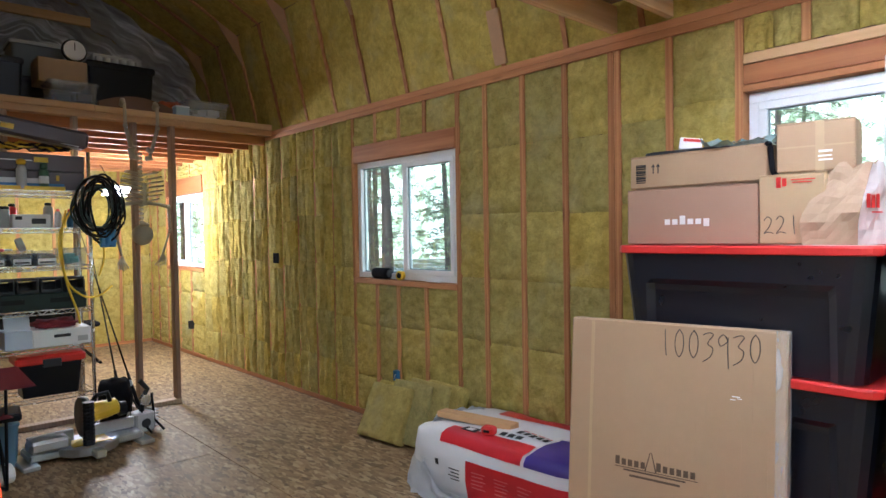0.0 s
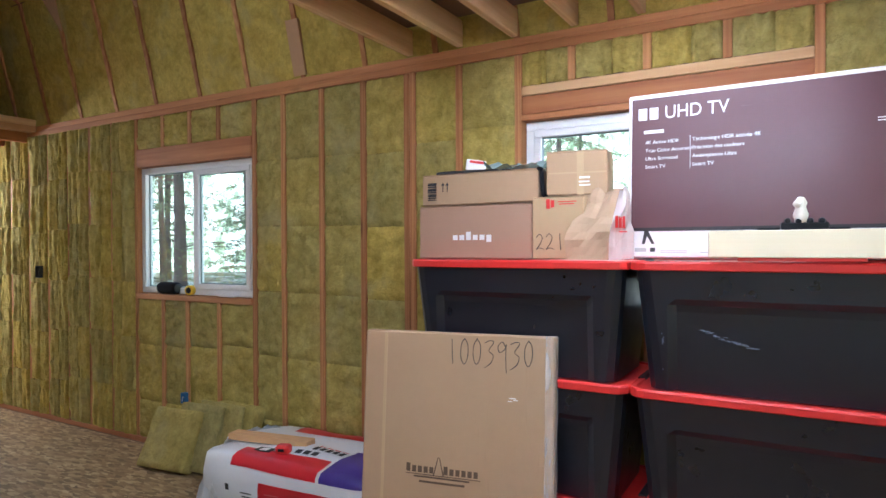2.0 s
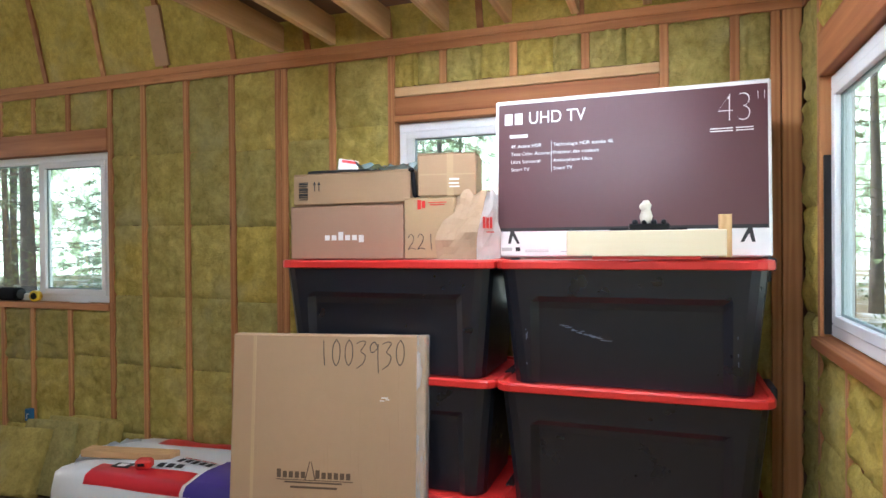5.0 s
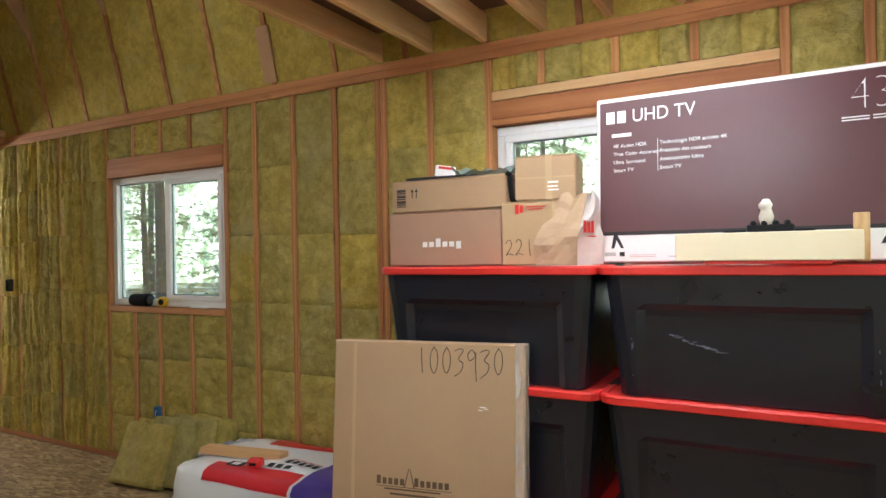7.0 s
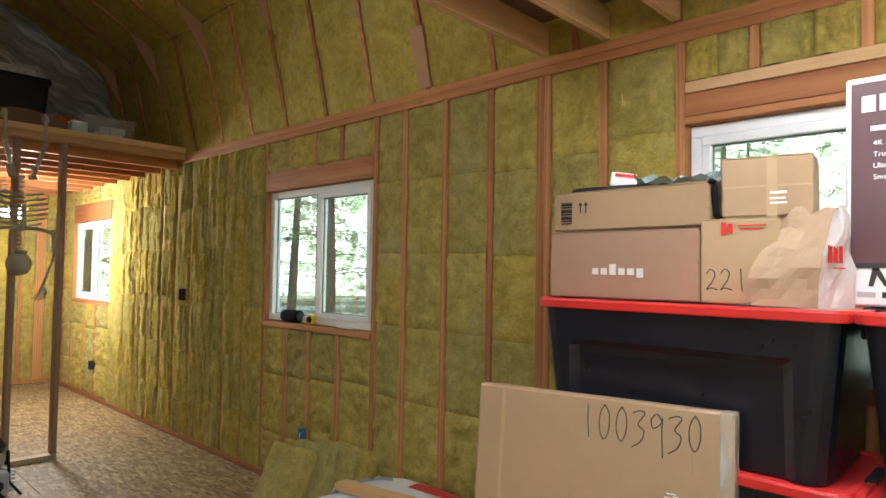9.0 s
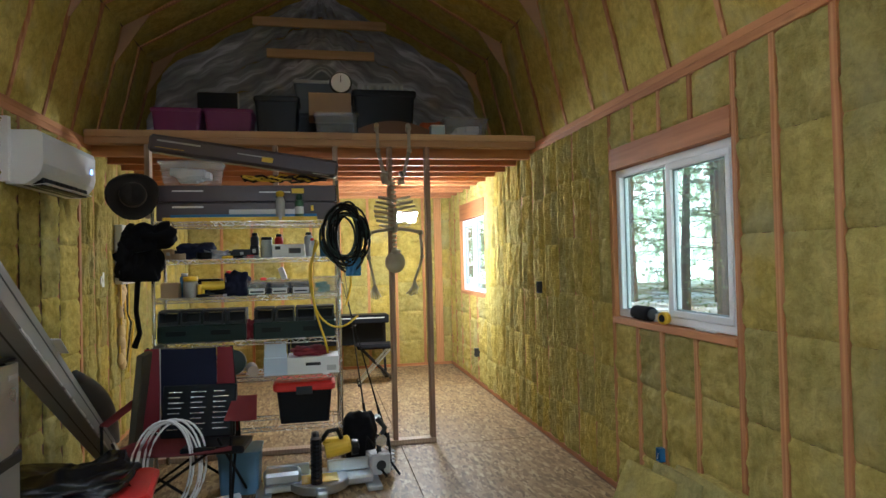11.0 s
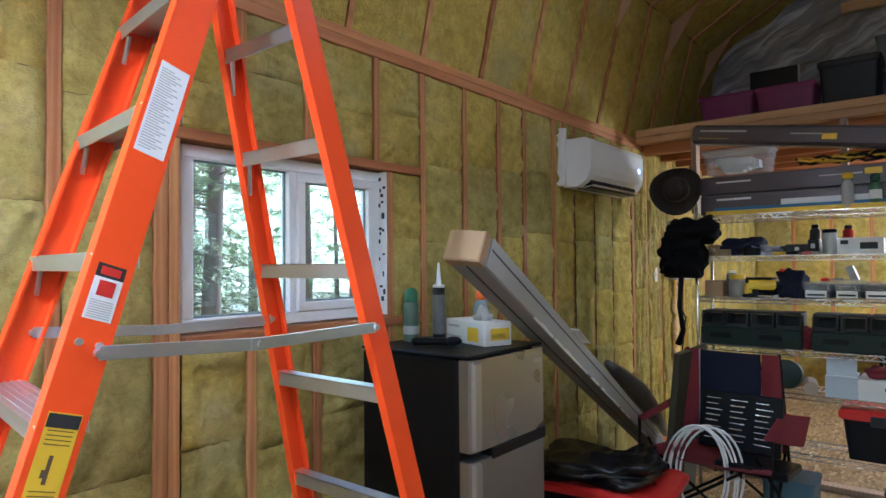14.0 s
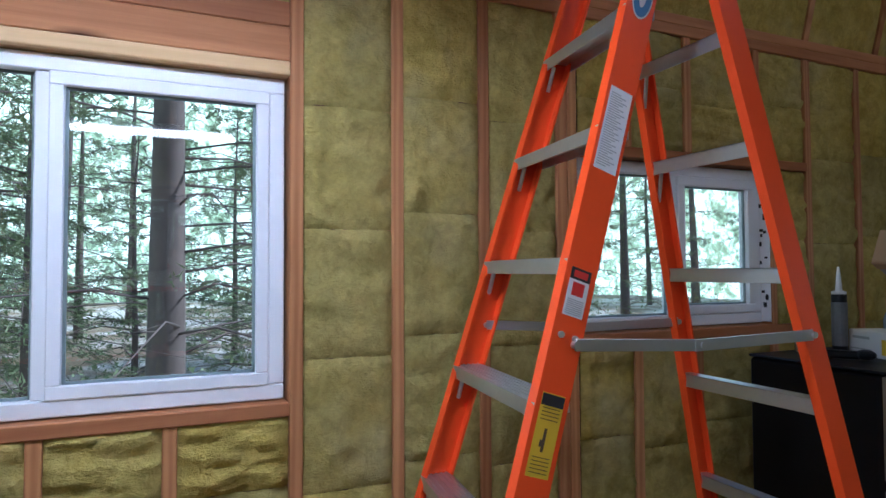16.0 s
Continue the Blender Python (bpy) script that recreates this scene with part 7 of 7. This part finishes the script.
part("film", soft_box(0.60, 0.44, 0.11, 19, 0.045, 4), plain("shiny black film", (0.008, 0.008, 0.010), 0.22, var=0.3, scale=20, bumps=0.6), gbag, smooth=True)
tub("bucket", "blue plastic bin under the camp chair", 0.86, 5.32, 0, 0.28, 0.28, 0.30, plain("pale blue plastic bin", (0.13, 0.24, 0.36), 0.45, var=0.15), cat="bin")
t = thing("paper_towel", "white paper towel roll on the floor", "paper roll", pose(0.78, 4.86, 0.06, 0, 90, 20))
part("roll", lathe(bmesh.new(), [(0.02, -0.13), (0.06, -0.13), (0.06, 0.13), (0.02, 0.13)], seg=18), WHITEP, t)
t = thing("folded_board", "dark olive folded panel standing beside the chair", "board", pose(0.20, 5.35, 0, 0, 6, 0))
part("panel", box(-0.02, 0.02, -0.3, 0.25, 0, 0.98, 0.006), plain("olive board", (0.06, 0.055, 0.035), 0.7), t)

ms = thing("mitre_saw", "yellow and black mitre saw on a bright aluminium base", "saw", pose(1.38, 5.17, 0, 0, 0, 4))
bm = bmesh.new()
bx(bm, -0.36, 0.36, -0.07, 0.16, 0.03, 0.085, 0.012)
for s in (-1, 1):
    bx(bm, s * 0.36 - 0.05, s * 0.36 + 0.05, -0.14, 0.20, 0.0, 0.03, 0.006)
lathe(bm, [(0.04, 0.035), (0.19, 0.035), (0.195, 0.05), (0.195, 0.088), (0.185, 0.095), (0.04, 0.095)], (0, -0.02, 0), 24)
bx(bm, -0.035, 0.035, -0.30, -0.15, 0.03, 0.085, 0.01)
part("base", bm, ALU, ms)
for s in (-1, 1):
    bm = bmesh.new()
    bx(bm, s * 0.20 - 0.14, s * 0.20 + 0.14, 0.055, 0.085, 0.09, 0.17, 0.006)
    part("fence", bm, ALU, ms)
part("kerf_plate", box(-0.12, 0.12, -0.14, 0.03, 0.0955, 0.099, 0.001), YELLOW, ms)
bm = bmesh.new()
lathe(bm, [(0.01, -0.025), (0.135, -0.022), (0.14, 0.0), (0.135, 0.022), (0.01, 0.025)], (-0.02, -0.02, 0.26), 24, Matrix.Rotation(radians(90), 3, 'Y'))
part("blade_guard", bm, BLACKPL, ms)
part("dust_hose", tube(bmesh.new(), [(-0.025, -0.14, 0.06 + 0.012 * k) for k in range(28)], [0.034 + 0.006 * (k % 2) for k in range(28)], 10), BLACKPL, ms)
bm = bmesh.new()
lathe(bm, [(0.03, -0.09), (0.058, -0.085), (0.062, 0.0), (0.058, 0.08), (0.04, 0.09)], (0.13, 0.03, 0.27), 16, Matrix.Rotation(radians(80), 3, 'Y'))
bx(bm, 0.03, 0.20, 0.0, 0.08, 0.28, 0.33, 0.015)
part("motor", bm, YELLOW, ms, smooth=False)
part("motor_end", lathe(bmesh.new(), [(0.02, 0), (0.055, 0.004), (0.05, 0.05), (0.02, 0.055)], (0.22, 0.03, 0.255), 14, Matrix.Rotation(radians(90), 3, 'Y')), BLACKPL, ms)
part("handle", tube(bmesh.new(), [(0.02, 0.0, 0.33), (0.06, -0.05, 0.40), (0.12, -0.06, 0.41), (0.15, -0.02, 0.34)], 0.016, 8), BLACKPL, ms)
part("clear_guard", box(-0.36, -0.12, -0.10, 0.04, 0.088, 0.17, 0.02), ALU, ms)
t = thing("tool_case", "black soft tool case beside the shelf", "case", pose(1.68, 5.60, 0, 0, 0, -10))
part("shell", soft_box(0.22, 0.20, 0.40, 31, 0.015), BLACKF, t, smooth=True)
t = thing("air_pump", "small grey electric pump with hoses on the floor", "pump", pose(1.80, 5.36, 0, 0, 0, 15))
part("motor", box(-0.085, 0.065, -0.07, 0.07, 0.02, 0.17, 0.012), LGREY, t)
part("front_disc", cyl(bmesh.new(), (-0.01, -0.078, 0.09), (-0.01, -0.07, 0.09), 0.035, seg=16), GREYPL, t)
for k in range(6):
    part("fin", box(0.07, 0.10, -0.06, 0.06, 0.04 + 0.025 * k, 0.05 + 0.025 * k, 0), LGREY, t)
part("gauge", cyl(bmesh.new(), (0.0, -0.03, 0.26), (0.0, -0.06, 0.26), 0.04, seg=16), CHROME, t)
part("valve", tube(bmesh.new(), [(0, 0, 0.17), (0.0, 0.0, 0.25), (0.05, 0.0, 0.33), (0.0, 0.02, 0.40)], 0.02, 8), GREYPL, t)
for k in range(3):
    part("hose", tube(bmesh.new(), [(-0.02 + 0.05 * k, 0.02, 0.2), (-0.1 + 0.08 * k, -0.04, 0.3), (-0.13 + 0.1 * k, -0.05, 0.1), (-0.08 + 0.1 * k, -0.1, 0.012)], 0.009, 7), BLACKM, t, smooth=True)
for k, (p, q, lab) in enumerate((((1.93, 5.80, 0.02), (1.50, 5.93, 1.70), "black fishing rod with a reel leaning on the shelf"), ((1.76, 5.70, 0.10), (1.585, 5.93, 1.62), "thin fishing rod leaning on the shelf"))):
    t = thing("fishing_rod", lab, "fishing rod", Matrix.Translation(p), "fishing rods")
    d = Vector(q) - Vector(p)
    part("handle", tube(bmesh.new(), [(0, 0, 0), d * 0.08, d * 0.22], [0.014, 0.016, 0.011], 8), BLACKPL, t)
    part("rod", tube(bmesh.new(), [d * 0.22, d * 0.6, d], [0.007, 0.005, 0.002], 6), GREYPL if k else BLACKM, t)
    bm = bmesh.new()
    lathe(bm, [(0.008, -0.02), (0.028, -0.02), (0.02, -0.01), (0.02, 0.01), (0.028, 0.02), (0.008, 0.02)], d * 0.17 + Vector((-0.03, -0.05, 0)), 12, Matrix.Rotation(radians(70), 3, 'X'))
    part("reel", bm, ALU, t)
    for u in (0.4, 0.6, 0.8):
        part("guide", lathe(bmesh.new(), [(0.007, -0.002), (0.01, 0), (0.007, 0.002)], d * u + Vector((0, -0.012, 0)), 8), CHROME, t)

# ---- far room ----
kb = thing("digital_piano", "long black digital piano on a crossed metal stand", "piano", pose(1.62, 9.30, 0))
part("body", box(-0.68, 0.68, -0.15, 0.17, 0.71, 0.82, 0.012), BLACKPL, kb)
part("keys", box(-0.62, 0.62, -0.153, -0.02, 0.775, 0.79, 0.002), WHITEPL, kb)
part("back_panel", box(-0.60, 0.66, 0.12, 0.15, 0.40, 0.71, 0.004), BLACKM, kb)
for s in (-1, 1):
    part("leg", tube(bmesh.new(), [(s * 0.62, -0.16, 0.02), (s * 0.62, 0.0, 0.40), (s * 0.62, 0.0, 0.71)], 0.018, 8), BLACKM, kb)
    part("foot", box(s * 0.62 - 0.02, s * 0.62 + 0.02, -0.22, 0.22, 0.0, 0.03, 0.004), BLACKM, kb)
bn = thing("piano_bench", "black padded bench with crossed legs before the piano", "bench", pose(2.08, 8.75, 0))
part("pad", box(-0.24, 0.24, -0.15, 0.15, 0.44, 0.50, 0.02), BLACKF, bn)
for y in (-0.1, 0.1):
    for s in (-1, 1):
        part("leg", tube(bmesh.new(), [(s * 0.22, y, 0.02), (-s * 0.18, y, 0.44)], 0.014, 7), BLACKM if s > 0 else ALU, bn)
for s in (-1, 1):
    part("foot", box(s * 0.22 - 0.016, s * 0.22 + 0.016, -0.18, 0.18, 0.0, 0.03, 0.004), BLACKM, bn)

# ---- stored on the north loft ----
LZ = LOFT_Z + 0.16
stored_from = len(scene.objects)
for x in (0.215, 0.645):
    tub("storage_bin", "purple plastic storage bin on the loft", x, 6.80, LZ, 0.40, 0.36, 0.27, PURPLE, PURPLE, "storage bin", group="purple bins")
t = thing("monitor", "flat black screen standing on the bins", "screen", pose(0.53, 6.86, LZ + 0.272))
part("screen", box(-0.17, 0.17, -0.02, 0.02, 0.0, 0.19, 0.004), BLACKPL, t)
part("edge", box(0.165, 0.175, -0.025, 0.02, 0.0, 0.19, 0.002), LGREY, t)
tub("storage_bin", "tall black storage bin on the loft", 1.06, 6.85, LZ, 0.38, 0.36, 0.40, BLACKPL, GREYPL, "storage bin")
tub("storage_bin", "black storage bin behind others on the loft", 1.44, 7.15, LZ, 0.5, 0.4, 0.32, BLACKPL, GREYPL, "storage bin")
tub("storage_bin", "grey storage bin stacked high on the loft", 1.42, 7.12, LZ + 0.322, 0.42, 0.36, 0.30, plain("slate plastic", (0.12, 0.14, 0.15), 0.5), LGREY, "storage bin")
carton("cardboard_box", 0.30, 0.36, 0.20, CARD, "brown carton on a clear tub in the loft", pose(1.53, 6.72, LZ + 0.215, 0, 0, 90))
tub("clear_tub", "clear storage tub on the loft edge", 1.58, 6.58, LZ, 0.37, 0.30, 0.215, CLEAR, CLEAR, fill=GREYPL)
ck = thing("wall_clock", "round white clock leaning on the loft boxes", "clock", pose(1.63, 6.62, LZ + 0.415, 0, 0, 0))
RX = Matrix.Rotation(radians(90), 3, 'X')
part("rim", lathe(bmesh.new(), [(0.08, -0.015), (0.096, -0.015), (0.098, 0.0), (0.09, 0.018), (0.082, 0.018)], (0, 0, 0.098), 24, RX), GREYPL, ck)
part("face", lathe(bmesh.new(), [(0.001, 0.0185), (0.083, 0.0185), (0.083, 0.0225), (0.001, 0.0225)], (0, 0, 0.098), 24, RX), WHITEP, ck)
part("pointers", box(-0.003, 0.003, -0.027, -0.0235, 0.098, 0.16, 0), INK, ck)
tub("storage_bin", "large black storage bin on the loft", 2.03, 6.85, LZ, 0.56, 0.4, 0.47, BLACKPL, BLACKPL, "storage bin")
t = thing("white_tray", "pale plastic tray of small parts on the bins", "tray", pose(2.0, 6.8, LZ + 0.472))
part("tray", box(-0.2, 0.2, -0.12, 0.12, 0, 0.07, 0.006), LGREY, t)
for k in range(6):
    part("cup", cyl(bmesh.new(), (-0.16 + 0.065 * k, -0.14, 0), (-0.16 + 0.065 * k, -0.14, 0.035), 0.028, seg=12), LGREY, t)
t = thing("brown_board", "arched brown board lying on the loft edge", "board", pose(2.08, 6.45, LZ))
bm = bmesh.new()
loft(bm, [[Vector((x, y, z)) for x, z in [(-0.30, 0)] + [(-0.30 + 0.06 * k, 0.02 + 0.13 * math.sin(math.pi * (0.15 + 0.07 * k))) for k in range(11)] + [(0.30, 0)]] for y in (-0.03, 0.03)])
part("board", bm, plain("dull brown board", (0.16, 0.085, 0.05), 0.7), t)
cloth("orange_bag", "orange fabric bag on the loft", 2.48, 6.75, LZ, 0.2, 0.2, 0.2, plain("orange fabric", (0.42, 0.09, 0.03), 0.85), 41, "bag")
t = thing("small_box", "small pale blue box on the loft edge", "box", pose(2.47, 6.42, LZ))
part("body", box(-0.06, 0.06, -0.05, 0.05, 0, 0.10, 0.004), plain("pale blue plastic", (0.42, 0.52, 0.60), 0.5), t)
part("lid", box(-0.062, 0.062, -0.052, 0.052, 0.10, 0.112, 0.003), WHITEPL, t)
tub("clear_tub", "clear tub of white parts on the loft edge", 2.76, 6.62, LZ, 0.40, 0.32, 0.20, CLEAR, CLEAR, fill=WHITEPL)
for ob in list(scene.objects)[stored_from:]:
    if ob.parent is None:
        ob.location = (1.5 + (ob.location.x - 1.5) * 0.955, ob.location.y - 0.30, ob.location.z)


# ---- outdoors ----
def ground_material():
    m, nt, b = nodes_of("forest floor")
    v = coords(nt, (1, 1, 1), obj=False)
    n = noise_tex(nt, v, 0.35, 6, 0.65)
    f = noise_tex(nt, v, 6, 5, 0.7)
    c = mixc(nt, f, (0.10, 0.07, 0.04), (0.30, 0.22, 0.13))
    # patches of sunlight put into the colour by a noise mask
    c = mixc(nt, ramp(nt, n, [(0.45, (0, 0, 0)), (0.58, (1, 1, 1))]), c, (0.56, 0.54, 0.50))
    nt.links.new(c, b.inputs["Base Color"])
    b.inputs["Roughness"].default_value = 0.9
    bump(nt, b, f, 0.5, 0.05)
    return m


bm = bmesh.new()
bmesh.ops.create_grid(bm, x_segments=40, y_segments=40, size=150)
for v in bm.verts:
    d = math.hypot(v.co.x - 1.5, v.co.y - 4.7)
    v.co.z = -0.45 + (0.35 * noise.noise(v.co * 0.08) if d > 9 else 0)
tagged(part("ground", bm, ground_material(), None, smooth=True), "forest floor with sunlight painted on as pale patches", "ground", kind="structure")
BARK = plain("pine bark", (0.15, 0.12, 0.105), 0.9, var=0.85, scale=22, bumps=1.0)
m, nt, b = nodes_of("pine needles")
nt.links.new(mixc(nt, noise_tex(nt, coords(nt), 3, 3), (0.09, 0.14, 0.06), (0.27, 0.33, 0.16)), b.inputs["Base Color"])
b.inputs["Roughness"].default_value = 0.6
NEEDLE = m


def tree_meshes(seed, h, girth=0.17, low=0.13):
    r = random.Random(seed)
    tr = bmesh.new()
    pts = [(0.12 * math.sin(k * 0.8 + seed) * k / 14, 0.06 * math.cos(k * 0.6) * k / 8, h * k / 8) for k in range(9)]
    tube(tr, pts, [girth * (1 - 0.11 * k) for k in range(9)], 9)
    cr = bmesh.new()
    for k in range(58):
        z = h * (low + (0.99 - low) * r.random())
        a = r.random() * 6.28
        ln = (1.0 - z / h) * 2.0 + 0.45 + 0.5 * r.random()
        bare = low > 0.1 and z < h * 0.3 and r.random() < 0.55
        p = Vector((0.1 * math.sin(seed), 0, z))
        way = Vector((math.cos(a), math.sin(a), 0))
        side = Vector((-way.y, way.x, 0))
        line = [p + way * ln * u + side * r.gauss(0, 0.05) + Vector((0, 0, ln * (0.25 * u - 0.42 * u * u) + r.gauss(0, 0.025))) for u in (0, 0.25, 0.5, 0.75, 1)]
        tube(tr, line, [0.013, 0.010, 0.007, 0.005, 0.003], 4)
        for j in range(9):
            u = 0.2 + 0.8 * r.random()
            i = min(3, int(u * 4))
            c0 = line[i].lerp(line[i + 1], u * 4 - i)
            tip = c0 + side * (1 if j % 2 else -1) * (0.15 + 0.35 * r.random()) * (1.2 - u) + way * 0.22 * r.random() + Vector((0, 0, r.gauss(-0.05, 0.07)))
            tube(tr, [c0, tip], [0.004, 0.002], 3)
            if bare:
                continue
            for q in range(22):
                c = c0.lerp(tip, 0.15 + 0.9 * r.random()) + Vector((r.gauss(0, 0.035), r.gauss(0, 0.035), r.gauss(0, 0.03)))
                d = Vector((r.gauss(0, 1), r.gauss(0, 1), r.gauss(0.1, 0.6))).normalized() * (0.05 + 0.05 * r.random())
                e = d.cross(Vector((r.random(), r.random(), r.random()))).normalized() * 0.009
                cr.faces.new([cr.verts.new(c - e), cr.verts.new(c + d), cr.verts.new(c + e)])
    return tr, cr


protos = []
for seed, h, girth, low in ((1, 9.5, 0.17, 0.13), (2, 11.0, 0.17, 0.13), (3, 8.0, 0.17, 0.13), (4, 4.6, 0.06, 0.04)):
    t = thing("pine_tree", "tall pine with a rough dark trunk and sparse needles" if low > 0.1 else "young bushy pine with branches down to the ground", "tree", pose(14 + 4 * seed, -2 + 5 * seed, -0.5), "pines round the shed")
    a, c = tree_meshes(seed, h, girth, low)
    part("trunk", a, BARK, t, smooth=True)
    part("crown", c, NEEDLE, t)
    protos.append(t)
rt = random.Random(31)
spots = [(-4.3, 0.85), (-7.4, -0.6), (-9.2, 4.6), (-9.0, 7.4), (12.4, 9.0), (13.5, 13.0)]
while len(spots) < 125:
    a, d = rt.random() * 6.283, 10.5 + 26 * rt.random() ** 0.8
    spots.append((1.5 + math.cos(a) * d * 0.9, 4.7 + math.sin(a) * (d + 4)))
for k, (x, y) in enumerate(spots):
    s = 0.8 + 0.45 * rt.random()
    copy_thing(protos[k % 3], pose(x, y, -0.55, rt.gauss(0, 1), rt.gauss(0, 1), rt.random() * 360) @ Matrix.Diagonal((s, s, s, 1)))

for k in range(22):
    side = -1 if k % 3 else 1
    x = 1.5 + side * (9.0 + 7 * rt.random()) if side < 0 else 10.5 + 6 * rt.random()
    y = rt.uniform(-5, 9) if side < 0 else rt.uniform(0, 16)
    s = 0.7 + 0.7 * rt.random()
    copy_thing(protos[3], pose(x, y, -0.55, 0, 0, rt.random() * 360) @ Matrix.Diagonal((s, s, s, 1)))

bd, nt, b = nodes_of("glowing distant forest")
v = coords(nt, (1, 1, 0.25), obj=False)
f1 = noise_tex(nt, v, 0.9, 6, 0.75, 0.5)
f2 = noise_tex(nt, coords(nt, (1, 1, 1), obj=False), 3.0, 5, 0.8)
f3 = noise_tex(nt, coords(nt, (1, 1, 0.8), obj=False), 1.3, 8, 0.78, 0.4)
# pale ramp stops put bright haze between the trees into the colour
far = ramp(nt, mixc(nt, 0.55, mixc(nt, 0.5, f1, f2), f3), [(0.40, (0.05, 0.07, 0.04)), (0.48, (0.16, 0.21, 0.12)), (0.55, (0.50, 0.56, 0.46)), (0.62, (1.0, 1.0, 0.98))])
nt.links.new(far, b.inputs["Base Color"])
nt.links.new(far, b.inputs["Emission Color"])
# the woods glow: emission added to brighten the window views and the room
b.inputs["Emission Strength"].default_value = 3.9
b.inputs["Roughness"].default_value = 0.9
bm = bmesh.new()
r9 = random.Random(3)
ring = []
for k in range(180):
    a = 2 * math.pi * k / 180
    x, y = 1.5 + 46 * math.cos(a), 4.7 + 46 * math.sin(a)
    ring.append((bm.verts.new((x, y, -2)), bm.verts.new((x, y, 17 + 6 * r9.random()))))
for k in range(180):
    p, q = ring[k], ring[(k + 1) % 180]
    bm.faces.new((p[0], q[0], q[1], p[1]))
tagged(part("backdrop", bm, bd, None), "glowing backdrop of distant pine woods", "woods", kind="structure")
bm = bmesh.new()
ru = random.Random(77)
for k in range(900):
    a, d = ru.random() * 6.283, 5.5 + 22 * ru.random()
    c0 = Vector((1.5 + math.cos(a) * d, 4.7 + math.sin(a) * (d + 4), -0.4))
    hh = 0.4 + 1.8 * ru.random() ** 2
    for j in range(46):
        c = c0 + Vector((ru.gauss(0, 0.35), ru.gauss(0, 0.35), hh * ru.random()))
        e1 = Vector((ru.gauss(0, 1), ru.gauss(0, 1), ru.gauss(0, 1))).normalized() * 0.06
        e2 = Vector((ru.gauss(0, 1), ru.gauss(0, 1), ru.gauss(0, 1))).normalized() * 0.035
        bm.faces.new([bm.verts.new(c - e2), bm.verts.new(c + e1), bm.verts.new(c + e2)])
ug = part("undergrowth", bm, NEEDLE, None)
tagged(ug, "bright green undergrowth beneath the pines", "undergrowth", kind="stuff")
